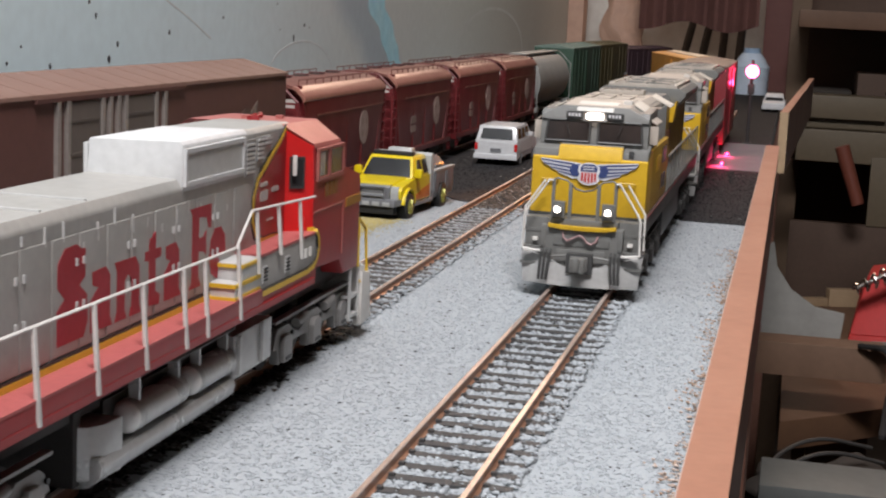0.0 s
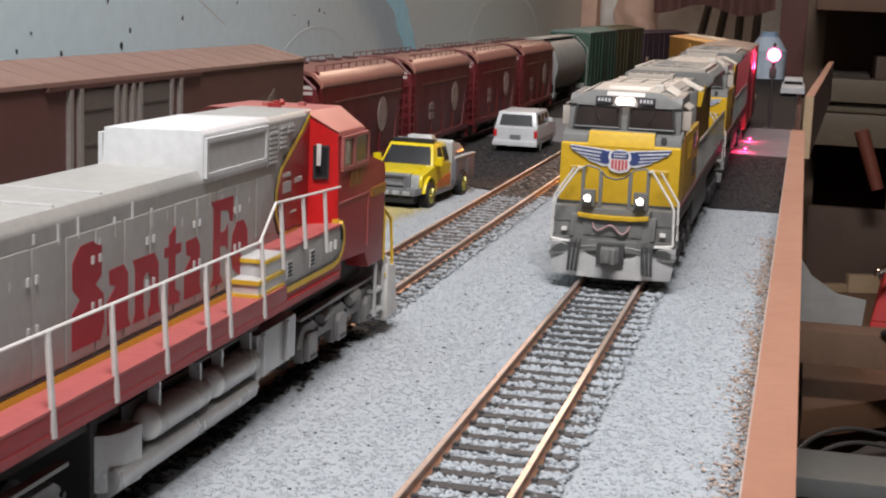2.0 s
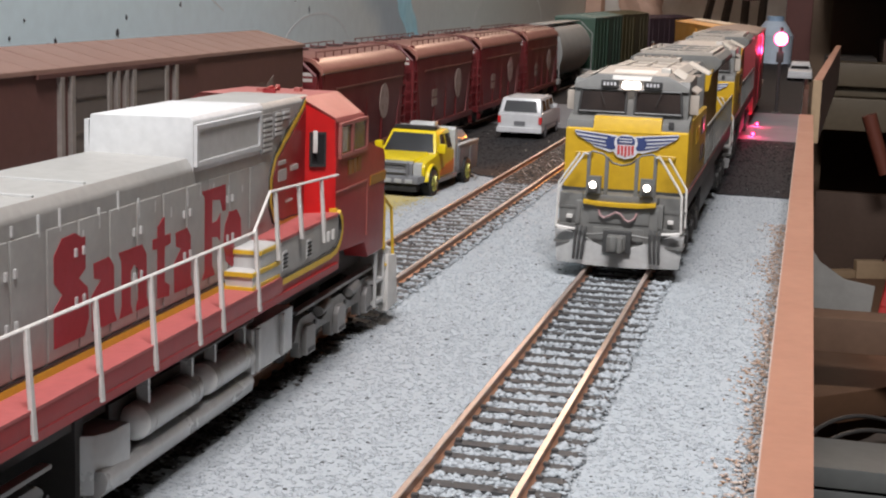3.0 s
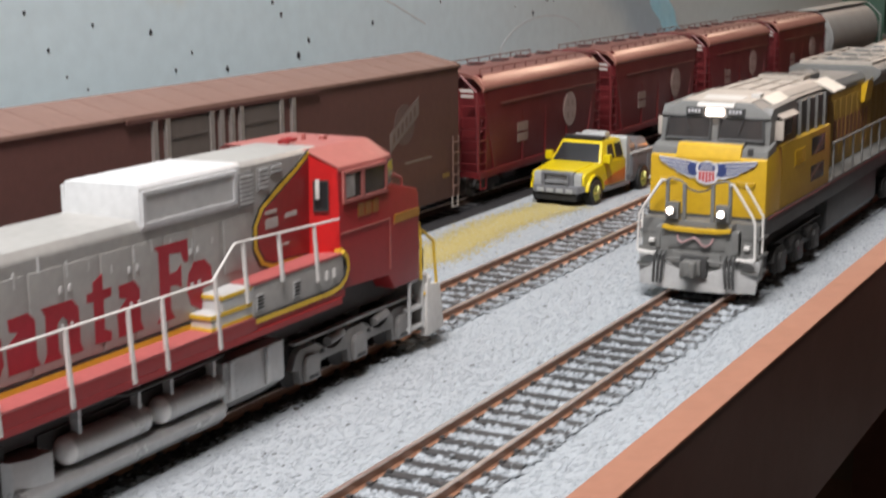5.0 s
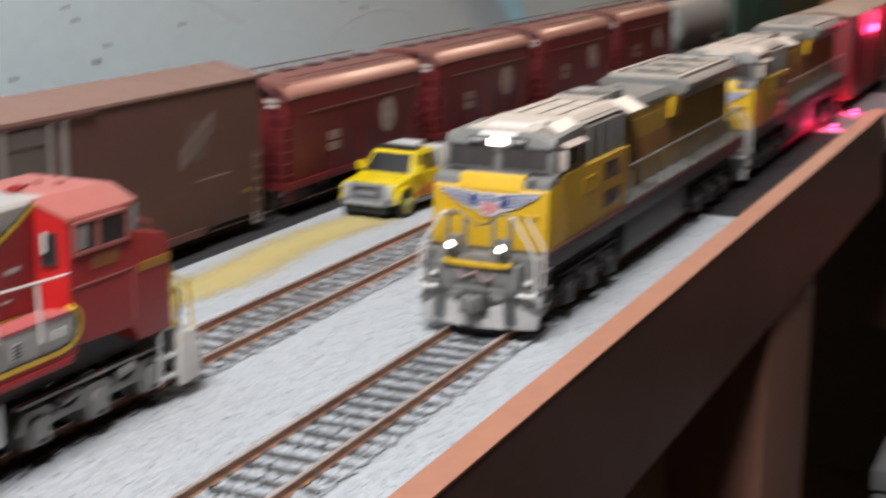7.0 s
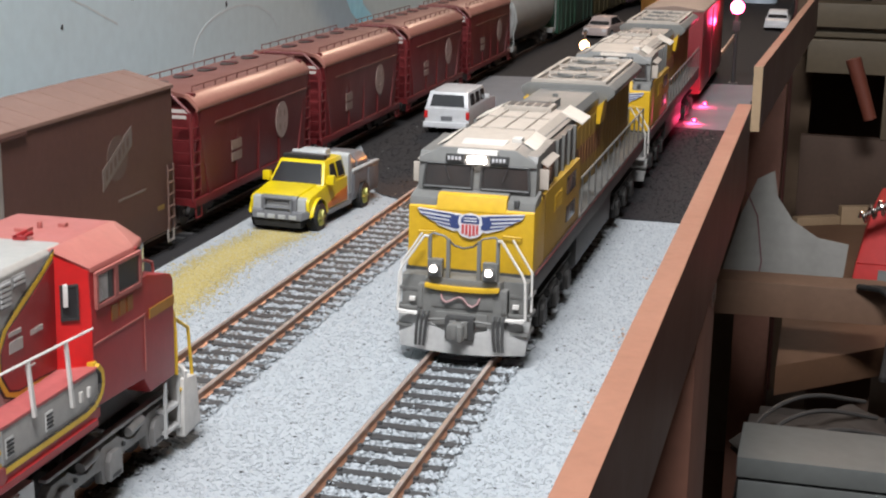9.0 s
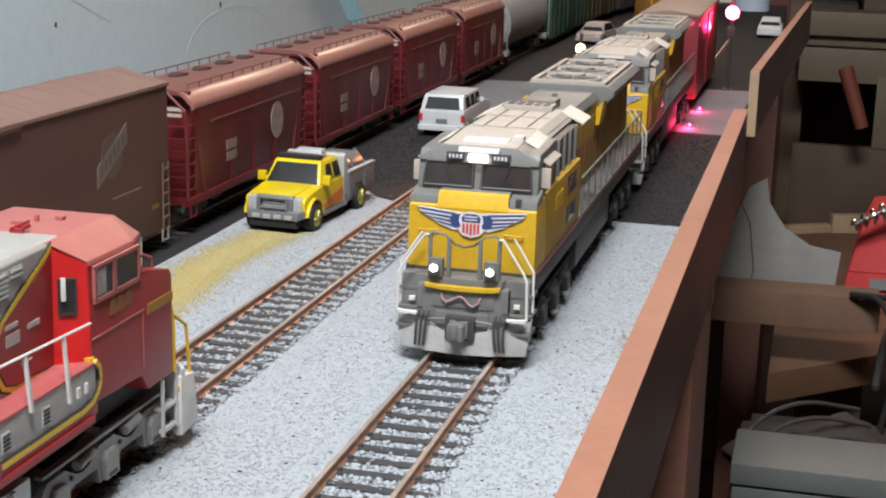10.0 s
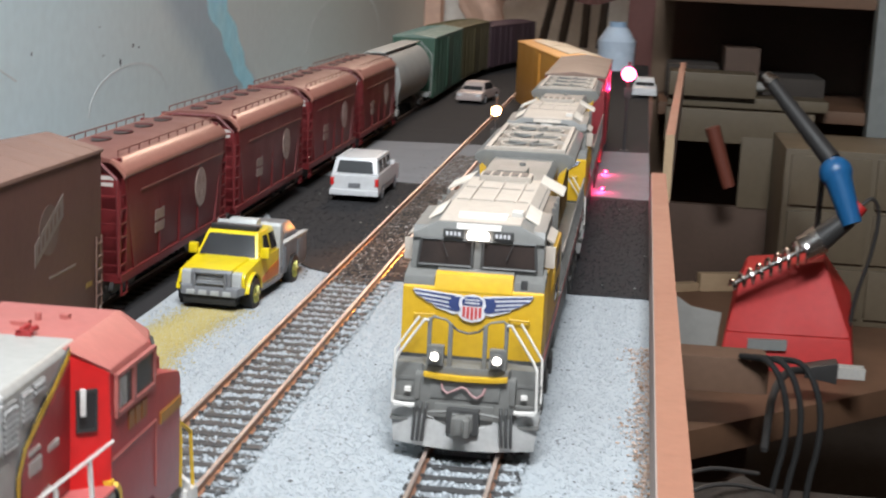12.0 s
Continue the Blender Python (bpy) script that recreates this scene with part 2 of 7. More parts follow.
# flecks, stroke and scratches on the backdrop
FLECK = surface("fleck_paint", (0.02, 0.022, 0.03), 0.8, grain=500, coarse=100)
SKYBLUE = surface("blue_stroke", (0.36, 0.80, 0.95), 0.8, second=(0.58, 0.86, 0.93), amount=0.9, grain=120, coarse=30)
flecks = Solid()
rng = random.Random(5)
FLECK_AT = [(16, 66), (6, 60.5), (38, 58.5), (88, 60), (-42, 58), (76, 77), (-25, 96.5), (-6, 104.6), (217, 76.5), (70, 82), (-60, 72), (-70, 84), (-38, 79), (-52, 63), (-30, 90), (12, 88), (120, 96), (300, 84), (-85, 70), (150, 70), (330, 66)]
FLECK_AT += [(rng.uniform(-120, 120), rng.uniform(58, 125)) for _ in range(9)] + [(rng.uniform(120, 420), rng.uniform(62, 130)) for _ in range(5)]
for y, z in FLECK_AT:
    n, r = rng.randint(5, 8), rng.choice((0.5, 0.6, 0.8, 1.0, 1.4))
    ring = [(y + 5 + r * rng.uniform(0.6, 1.2) * math.cos(2 * math.pi * k / n), z + r * rng.uniform(0.5, 1.5) * math.sin(2 * math.pi * k / n)) for k in range(n)]
    flecks.prism(ring, "x", 0, 0.15)
on_wall("wall_flecks", flecks, FLECK, "dark flecks of paint on the pale backdrop", "paint flecks", "stuff")

def stroke_edge(z, side):
    return 580 - (z - 46) * 1.46 + 3 * math.sin(z * 0.21) + side * (18 + (z - 46) * 0.14 + 3.5 * math.sin(z * 0.33 + 1 + side))


levels = [24 + k * 4.0 for k in range(31)]
stroke = Solid().prism([(stroke_edge(z, -1), z) for z in levels] + [(stroke_edge(z, 1), z) for z in reversed(levels)], "x", 0, 0.1)
on_wall("painted_waterfall", stroke, SKYBLUE, "bright blue brush stroke painted on the backdrop", "painting")
PALE = surface("chalk_line", (0.72, 0.78, 0.78), 0.9, grain=300, coarse=50)
lines = Solid()


def chalk(points, w=0.8):
    for (y0, z0), (y1, z1) in zip(points, points[1:]):
        d = Vector((y1 - y0, z1 - z0)).normalized()
        s = Vector((-d.y, d.x)) * w
        lines.prism([(y0 - s.x, z0 - s.y), (y0 + s.x, z0 + s.y), (y1 + s.x, z1 + s.y), (y1 - s.x, z1 - s.y)], "x", 0, 0.07)


chalk([(120, 92), (150, 84), (176, 77), (206, 67)], 0.35)
chalk([(352 + 62 * math.cos(a), 44 + 20 * math.sin(a)) for a in [math.pi * k / 12 for k in range(13)]], 0.6)
chalk([(990 + 195 * math.cos(a), 42 + 46 * math.sin(a)) for a in [math.pi * k / 14 for k in range(15)]], 1.4)
on_wall("chalk_curves", lines, PALE, "pale scratched curves on the backdrop", "drawing", "stuff")
# layout: one bed, with the roadways laid on it
setting("ground", Solid().prism([(46.5, -900), (46.5, 2295), (-276, 2295), (-182, -900)], "z", -14, 0.7), STONE, "pale grey ballasted bed of the model railway", "ground")
road = Solid().prism([(-142, 345), (-120, 290), (-98, 222), (-86, 205), (-74, 197), (-50, 193), (46.4, 193), (46.4, 428), (-80, 436), (-142, 445)], "z", 0.7, 1.2)
setting("road", road, ASPHALT, "black road strip crossing the tracks", "road")
setting("pavement", Solid().prism([(-142, 445.2), (-80, 436.2), (46.4, 428.2), (46.4, 628), (-80, 616), (-142, 606)], "z", 0.7, 1.35), PAVING, "smooth grey paved strip crossing the tracks", "pavement")
setting("road_far", Solid().prism([(-142, 606.2), (-80, 616.2), (46.4, 628.2), (46.4, 1500), (-142, 1500)], "z", 0.7, 1.2), ASPHALT, "black roadway farther along the tracks", "road")
setting("road_infill", Solid().box(-71.9, -57.1, 196, 430, 0.7, 1.5), ASPHALT, "black filler between the rails at the road", "road")
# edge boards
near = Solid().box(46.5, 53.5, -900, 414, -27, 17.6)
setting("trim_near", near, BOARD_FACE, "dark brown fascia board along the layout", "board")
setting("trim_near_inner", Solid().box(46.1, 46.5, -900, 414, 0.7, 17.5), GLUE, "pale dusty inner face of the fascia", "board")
setting("trim_near_top", Solid().box(46.4, 53.7, -900, 414.2, 17.6, 18.2), BOARD_TOP, "lighter reddish brown top edge of the fascia", "board")
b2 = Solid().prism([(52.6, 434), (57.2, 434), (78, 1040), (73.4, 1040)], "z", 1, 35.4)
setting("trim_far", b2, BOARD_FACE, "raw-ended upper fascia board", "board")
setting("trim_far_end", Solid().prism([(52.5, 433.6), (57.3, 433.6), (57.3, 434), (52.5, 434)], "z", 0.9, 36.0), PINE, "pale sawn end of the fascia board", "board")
setting("trim_far_top", Solid().prism([(52.5, 434), (57.3, 434), (78.1, 1040), (73.3, 1040)], "z", 35.4, 36.0), BOARD_TOP, "lighter reddish top edge of the far fascia", "board")

LEG_RED = surface("leg_timber", (0.20, 0.09, 0.062), 0.6, second=(0.14, 0.062, 0.044), grain=160, coarse=9, bump=0.25)
LEG_BOLT = surface("bolt_zinc", (0.30, 0.28, 0.26), 0.35, 0.8, grain=400, coarse=60)
for ly in (-620, 150, 1180):
    leg = thing("table_leg", (33.4, ly, -900), "red-brown timber leg bolted below the layout", "table leg", "table legs")
    part("post", Solid().box(-19, 18.5, 0, 89, 0, 885), LEG_RED, leg, bevel=1.5)
    part("bolt", Solid().rod((18.4, 74, 866), (19.5, 74, 866), 5.0, 4.2, 6).rod((18.3, 74, 866), (18.8, 74, 866), 7, 7, 18), LEG_BOLT, leg, "bright zinc carriage bolt")
single("cardboard_box", Solid().box(-120, 60, 0, 150, 0, 760), surface("pale_cardboard", (0.40, 0.34, 0.27), 0.85, second=(0.33, 0.27, 0.21), grain=140, coarse=10), (-70, 60, -900), "pale cardboard box standing below the layout", "box", bevel=2.0)

# tracks
def rail_profile(x):
    return [(x - 1.0, 1.2), (x + 1.0, 1.2), (x + 0.3, 1.6), (x + 0.3, 2.7), (x + 0.45, 2.95), (x + 0.45, 3.2), (x - 0.45, 3.2), (x - 0.45, 2.95), (x - 0.3, 2.7), (x - 0.3, 1.6)]


tie_me = Solid().box(-11.0, 14.8, -1.55, 1.55, -0.8, 1.3).both(9.5, 10.6, -0.6, 0.6, 1.2, 1.9).both(7.0, 8.1, -0.6, 0.6, 1.2, 1.9).mesh("tie")
tie_me.materials.append(TIE)


def track(name, x, y0, y1, label, near, paint=None):
    t = thing(name, (x, y0, 0), label, "railway track", "model tracks")
    for s in (-8.8, 8.8):
        r = part("rail", Solid().prism(rail_profile(s), "y", 0, y1 - y0), paint or RAIL, t, "rust-brown metal rail")
        part("railhead", Solid().box(s - 0.5, s + 0.5, 0, y1 - y0, 3.2, 3.5), RAILTOP, r, "bright worn running surface")
    rnd = random.Random(int(abs(x)) + 3)
    y = 3.0
    while y < near - y0:
        ob = new("tie", tie_me)
        ob.parent = t
        ob.matrix_local = Matrix.Translation((rnd.uniform(-0.2, 0.2) * MM, y * MM, rnd.uniform(-0.12, 0.05) * MM)) @ Matrix.Rotation(radians(rnd.uniform(-1.0, 1.0)), 4, "Z")
        y += 7.6
    rest = Solid()
    while y < y1 - y0 - 3:
        rest.box(-11.0, 14.8, y - 1.55, y + 1.55, -0.8, 1.15)
        y += 7.6
    if rest.v:
        tagged(part("tie_strip", rest, TIE, t), kind="stuff")
    return t


track("railway_track", 0, -340, 1000, "model railway track with rusty rails and grey ties", 40)
track("railway_track", -64.5, -330, 1000, "model railway track with rusty rails and dark ties", 340)
# darkens the bed between the rails up to the road
setting("road_dirt_strip", Solid().box(-72.2, -56.8, -94, 195.9, 0.7, 0.92), surface("track_brown", (0.12, 0.108, 0.10), 0.9, second=(0.075, 0.065, 0.06), grain=900, coarse=70, bump=0.4), "grey-brown strip between the rails", "ground")
# black strip and darkened rails stand in for the shade under the cars
setting("cinder_strip", Solid().prism([(-122, -900), (-122, 120), (-124, 260), (-136, 345), (-136, 1500), (-186, 1500), (-186, -900)], "z", 0.7, 0.9), ASPHALT, "black strip for the shade below the far track", "ground")
track("railway_track", -146, -330, 1700, "model railway track under the standing freight cars", -320, surface("rail_shaded", (0.06, 0.035, 0.025), 0.6, 0.3, second=(0.04, 0.025, 0.02), grain=900, coarse=120))


# loose ballast: small broken stones over the bed, thin where the ties show
def chips(name, n, place, size, mat, label, seed, flat=0.45):
    rg = np.random.default_rng(seed)
    x, y, z = place(rg, n)
    n = len(x)
    base = np.array([(1, 0, 0), (-1, 0, 0), (0, 1, 0), (0, -1, 0), (0, 0, 1), (0, 0, -1)], float)
    v = base[None] * rg.uniform(0.55, 1.25, (n, 6, 1)) + rg.uniform(-0.22, 0.22, (n, 6, 3))
    v *= np.array([1, 1, flat]) * rg.uniform(size[0], size[1], (n, 1, 1))
    a = rg.uniform(0, 6.283, n)
    c, s = np.cos(a)[:, None], np.sin(a)[:, None]
    v = np.stack([v[:, :, 0] * c - v[:, :, 1] * s, v[:, :, 0] * s + v[:, :, 1] * c, v[:, :, 2]], -1)
    v = (v + np.stack([x, y, z], -1)[:, None]).reshape(-1, 3) * MM
    f = np.array([(0, 2, 4), (2, 1, 4), (1, 3, 4), (3, 0, 4), (2, 0, 5), (1, 2, 5), (3, 1, 5), (0, 3, 5)])
    f = (f[None] + 6 * np.arange(n)[:, None, None]).reshape(-1, 3)
    me = bpy.data.meshes.new(name)
    me.vertices.add(len(v))
    me.vertices.foreach_set("co", v.ravel())
    me.loops.add(f.size)
    me.loops.foreach_set("vertex_index", f.ravel())
    me.polygons.add(len(f))
    me.polygons.foreach_set("loop_start", np.arange(0, f.size, 3))
    me.polygons.foreach_set("loop_total", np.full(len(f), 3))
    me.update(calc_edges=True)
    me.validate()
    me.polygons.foreach_set("use_smooth", np.ones(len(f), bool))
    me.materials.append(mat)
    return tagged(new(name, me), label, "gravel", kind="stuff")


def chip_paint(name, dark, stops):
    m = bpy.data.materials.new(name)
    m.use_nodes = True
    nt = m.node_tree
    g, r = nt.nodes.new("ShaderNodeNewGeometry"), nt.nodes.new("ShaderNodeValToRGB")
    r.color_ramp.interpolation = "CONSTANT"
    r.color_ramp.elements[0].position, r.color_ramp.elements[0].color = 0.0, (*dark, 1)
    r.color_ramp.elements[1].position, r.color_ramp.elements[1].color = stops[0][0], (*stops[0][1], 1)
    for pos, col in stops[1:]:
        e = r.color_ramp.elements.new(pos)
        e.color = (*col, 1)
    nt.links.new(g.outputs["Random Per Island"], r.inputs["Fac"])
    b = nt.nodes["Principled BSDF"]
    nt.links.new(r.outputs["Color"], b.inputs["Base Color"])
    b.inputs["Roughness"].default_value = 0.85
    b.inputs["Specular IOR Level"].default_value = 0.25
    return m


BALLAST = chip_paint("ballast_stone", (0.06, 0.062, 0.065), ((0.018, (0.295, 0.322, 0.341)), (0.3, (0.312, 0.340, 0.36)), (0.65, (0.328, 0.357, 0.378)), (0.96, (0.268, 0.292, 0.31))))


def bed(rg, n):
    x, y = rg.uniform(-121, 46, n), rg.uniform(-300, 215, n)
    keep = y < np.where(x < -50, 193 + (-50 - x) * 0.34 + np.maximum(-86 - x, 0) * 0.9, 194) + rg.normal(0, 1.6, n)
    keep &= ~((x < -84) & (y < -120))
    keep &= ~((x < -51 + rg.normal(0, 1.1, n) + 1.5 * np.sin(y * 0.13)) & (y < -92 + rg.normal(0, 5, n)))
    keep &= ~((x < -84) & (x > -116) & (y > 5) & (y < 130) & (np.abs(x + 104) < 6.5) & (rg.uniform(0, 1, n) < 0.8))
    z = rg.uniform(0.54, 0.78, n)
    for xt, y0 in ((0.0, -337.0), (-64.5, -327.0)):
        d = np.abs(x - xt)
        on_tie = np.abs((y - y0 + 3.8) % 7.6 - 3.8) < 1.9
        inside = d < 8.0
        rail = (d > 7.6) & (d < 10.0)
        keep &= ~rail
        keep &= ~(inside & on_tie & (rg.uniform(0, 1, n) < 0.965))
        ends = (d >= 10.0) & (d < 15.6) & on_tie
        keep &= ~(ends & (x > xt) & (d < 14.6) & (rg.uniform(0, 1, n) > 0.12))
        z = np.where(ends & (x > xt), rg.uniform(1.12, 1.4, n), z)
        z = np.where(inside, rg.uniform(0.65, 1.15, n) + np.where(on_tie, 0.7, 0), z)
        keep &= ~(inside & (xt < -1.0) & (rg.uniform(0, 1, n) < 0.6))
        keep &= ~(inside & (xt == 0.0) & (y > -75) & (y < 30) & (rg.uniform(0, 1, n) < 0.6))
    return x[keep], y[keep], z[keep]


def track_bed(rg, n):
    """Stones heaped between the ties and over their ends."""
    xt = rg.choice((0.0, -64.5), n)
    y0 = np.where(xt == 0.0, -337.0, -327.0)
    tie = rg.integers(0, 70, n) * 7.6
    inner = rg.uniform(0, 1, n) < 0.55
    x = np.where(inner, rg.uniform(-7.6, 7.6, n), rg.uniform(10.4, 15.4, n))
    y = y0 + tie + 3.8 + rg.uniform(-2.1, 2.1, n)
    z = np.where(inner, rg.uniform(0.75, 1.2, n), rg.uniform(0.8, 1.35, n))
    keep = (np.abs(x) > np.where(inner, 0, 10.2)) & (y < 192)
    keep &= ~((xt < -1) & ((y < -92) | (rg.uniform(0, 1, n) < 0.62)))
    keep &= inner | (rg.uniform(0, 1, n) < 0.6)
    keep &= ~((xt == 0.0) & inner & (y > -75) & (y < 30) & (rg.uniform(0, 1, n) < 0.6))
    return (x + xt)[keep], y[keep], z[keep]


chips("track_stones", 24000, track_bed, (0.6, 1.35), BALLAST, "pale stones heaped between and over the ties", 21)
chips("ballast_stones", 165000, bed, (0.30, 0.66), BALLAST, "loose pale grey ballast stones with dark flecks", 11, 0.36)
SHADE_GRIT = chip_paint("shade_grit", (0.012, 0.011, 0.011), ((0.4, (0.045, 0.04, 0.037)), (0.85, (0.07, 0.063, 0.058)), (0.985, (0.24, 0.24, 0.24))))


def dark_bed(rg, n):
    """Stones coloured black for the shade that the locomotive stands in."""
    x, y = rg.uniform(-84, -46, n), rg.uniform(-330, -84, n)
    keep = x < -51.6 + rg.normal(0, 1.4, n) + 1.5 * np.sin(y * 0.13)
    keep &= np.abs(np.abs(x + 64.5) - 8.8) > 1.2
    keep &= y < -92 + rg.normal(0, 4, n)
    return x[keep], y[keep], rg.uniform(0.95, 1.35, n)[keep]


chips("shade_grit", 26000, dark_bed, (0.4, 0.85), SHADE_GRIT, "stones coloured black for the shade under the silver locomotive", 17)
# black strip laid in place of the shade under the locomotive
SHADE_BED = surface("shade_bed", (0.045, 0.04, 0.037), 0.7, second=(0.03, 0.027, 0.025), grain=900, coarse=60, bump=0.4)
setting("road_oily", Solid().prism([(-84, -400), (-52.4, -400), (-52.0, -300), (-53.0, -240), (-52.2, -180), (-52.8, -130), (-53.5, -96), (-84, -94)], "z", 0.7, 0.95), SHADE_BED, "bed coloured black for the shade below the silver locomotive", "ground")
GRIT = chip_paint("tan_grit", (0.26, 0.16, 0.11), ((0.15, (0.42, 0.31, 0.25)), (0.6, (0.48, 0.39, 0.34)), (0.9, (0.34, 0.22, 0.15))))


def edge_bed(rg, n):
    y = rg.uniform(-280, 120, n)
    x = 46.2 - np.abs(rg.normal(0, 3.2, n)) * (0.6 + 0.6 * np.sin(y * 0.045) ** 2)
    return x, y, rg.uniform(0.9, 1.4, n)


chips("tan_grit", 2200, edge_bed, (0.3, 0.7), GRIT, "spilled tan grit along the fascia board", 12)
DIRT = chip_paint("brown_dirt", (0.05, 0.04, 0.035), ((0.2, (0.10, 0.075, 0.06)), (0.7, (0.17, 0.13, 0.11)), (0.92, (0.36, 0.33, 0.31))))


def road_bed(rg, n):
    """Dirt and crumbs caught between and beside the rails where the road meets them."""
    y = rg.uniform(180, 560, n)
    x = -64.5 + np.where(rg.uniform(0, 1, n) < 0.8, rg.uniform(-7.8, 7.8, n), rg.normal(0, 9.0, n))
    keep = np.abs(np.abs(x + 64.5) - 8.8) > 1.1
    return x[keep], y[keep], (np.where((np.abs(x + 64.5) < 7.4) & (y < 430), 1.55, 1.3) + rg.uniform(0, 0.2, n))[keep]


chips("road_dirt", 5200, road_bed, (0.35, 0.85), DIRT, "brown dirt and crumbs caught between the rails", 31)
YGRIT = chip_paint("yellow_grit", (0.33, 0.26, 0.09), ((0.1, (0.365, 0.295, 0.11)), (0.6, (0.37, 0.315, 0.15)), (0.88, (0.35, 0.325, 0.22))))


def stain_bed(rg, n):
    y = rg.uniform(-15, 132, n)
    x = -104 + rg.normal(0, 5.0, n) + 2.0 * np.sin(y * 0.06)
    return x, y, rg.uniform(0.56, 0.84, n)


chips("yellow_grit", 38000, stain_bed, (0.3, 0.62), YGRIT, "yellow-tinted stones in front of the toy truck", 13)
RGRIT = chip_paint("road_grit", (0.014, 0.014, 0.015), ((0.3, (0.019, 0.019, 0.020)), (0.92, (0.034, 0.033, 0.033)), (0.992, (0.26, 0.26, 0.26))))


def grit_bed(rg, n):
    x, y = rg.uniform(-125, 46, n), rg.uniform(194, 430, n)
    k = y > np.where(x < -50, 194 + (-50 - x) * 0.8, 194)
    k &= (np.abs(x) > 10.5) & ((np.abs(x + 64.5) > 10.5) | (np.abs(x + 64.5) < 7.0))
    return x[k], y[k], rg.uniform(1.1, 1.4, k.sum()) + np.where(np.abs(x[k] + 64.5) < 7.0, 0.3, 0)


chips("road_grit", 9000, grit_bed, (0.3, 0.7), RGRIT, "coarse black grit of the road surface", 14)

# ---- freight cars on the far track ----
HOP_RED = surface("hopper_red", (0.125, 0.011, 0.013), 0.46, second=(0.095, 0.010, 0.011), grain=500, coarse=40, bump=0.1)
# lighter than the roof: the highlight along its edge is in the colour
HOP_GLEAM = surface("hopper_gleam", (0.30, 0.13, 0.10), 0.33, second=(0.24, 0.095, 0.074), grain=500, coarse=45, bump=0.12)
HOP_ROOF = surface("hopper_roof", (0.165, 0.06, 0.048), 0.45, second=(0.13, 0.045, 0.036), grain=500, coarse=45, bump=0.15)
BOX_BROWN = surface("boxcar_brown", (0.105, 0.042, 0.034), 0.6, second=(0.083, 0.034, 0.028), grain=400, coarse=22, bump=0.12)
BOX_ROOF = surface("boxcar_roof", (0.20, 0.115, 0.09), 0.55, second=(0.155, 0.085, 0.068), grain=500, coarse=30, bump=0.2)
BOX_DOOR = surface("boxcar_door", (0.115, 0.095, 0.082), 0.5, second=(0.09, 0.07, 0.062), grain=400, coarse=25, bump=0.1)
BARE = surface("bare_metal", (0.42, 0.38, 0.35), 0.4, 0.5, second=(0.28, 0.24, 0.21), grain=600, coarse=60)
BOX_EMBLEM = surface("boxcar_emblem", (0.185, 0.145, 0.125), 0.6, second=(0.13, 0.095, 0.08), grain=900, coarse=160)
BOX_DISC = surface("boxcar_disc", (0.125, 0.078, 0.066), 0.6, second=(0.10, 0.06, 0.05), grain=900, coarse=160)
WHITE_DECAL = surface("pale_decal", (0.42, 0.38, 0.35), 0.6, second=(0.33, 0.29, 0.27), grain=900, coarse=200)
LADDER = surface("worn_ladder", (0.16, 0.09, 0.072), 0.5, second=(0.11, 0.062, 0.05), grain=600, coarse=60)
HERALD = surface("herald_pale", (0.34, 0.25, 0.22), 0.6, second=(0.26, 0.18, 0.155), grain=900, coarse=200)
DIM_DECAL = surface("dim_decal", (0.27, 0.19, 0.165), 0.6, second=(0.17, 0.11, 0.09), grain=900, coarse=200)
UNDER = surface("underframe_black", (0.032, 0.028, 0.027), 0.6, second=(0.045, 0.04, 0.037), grain=600, coarse=60)
STEEL = surface("wheel_steel", (0.16, 0.14, 0.13), 0.4, 0.8, second=(0.10, 0.07, 0.05), grain=600, coarse=80)


def pair(name, x0, x1, y0, y1, z0, z1, mat, parent, label="", bevel=0.0):
    """The same block on both sides, as two parts; returns the one on +x."""
    part(name, Solid().box(-x1, -x0, y0, y1, z0, z1), mat, parent, label, bevel)
    return part(name, Solid().box(x0, x1, y0, y1, z0, z1), mat, parent, label, bevel)


def freight_truck(t, y):
    for s in (-1, 1):
        x = s * 11.5
        f = Solid().prism([(y - 12, 7.5), (y - 9, 11), (y - 4, 11.5), (y, 9.5), (y + 4, 11.5), (y + 9, 11), (y + 12, 7.5), (y + 9, 6.5), (y + 5, 7), (y + 3, 4.8), (y - 3, 4.8), (y - 5, 7), (y - 9, 6.5)], "x", min(x, x + s * 1.6), max(x, x + s * 1.6))
        part("side_frame", f, UNDER, t, bevel=0.25)
    for dy in (-9, 9):
        w = Solid().rod((-10.6, y + dy, 8.4), (10.6, y + dy, 8.4), 1.0)
        for s in (-1, 1):
            w.rod((s * 7.6, y + dy, 8.4), (s * 10.2, y + dy, 8.4), 5.0, 5.0, 20).rod((s * 7.0, y + dy, 8.4), (s * 7.6, y + dy, 8.4), 5.6, 5.6, 20)
        part("wheelset", w, STEEL, t, smooth=True)


def coupler(t, y, s):
    part("coupler", Solid().box(-1.3, 1.3, min(y, y + 5 * s), max(y, y + 5 * s), 9.5, 12).box(-2.2, 2.2, min(y + 4 * s, y + 7.5 * s), max(y + 4 * s, y + 7.5 * s), 9.2, 12.4), UNDER, t, bevel=0.3)


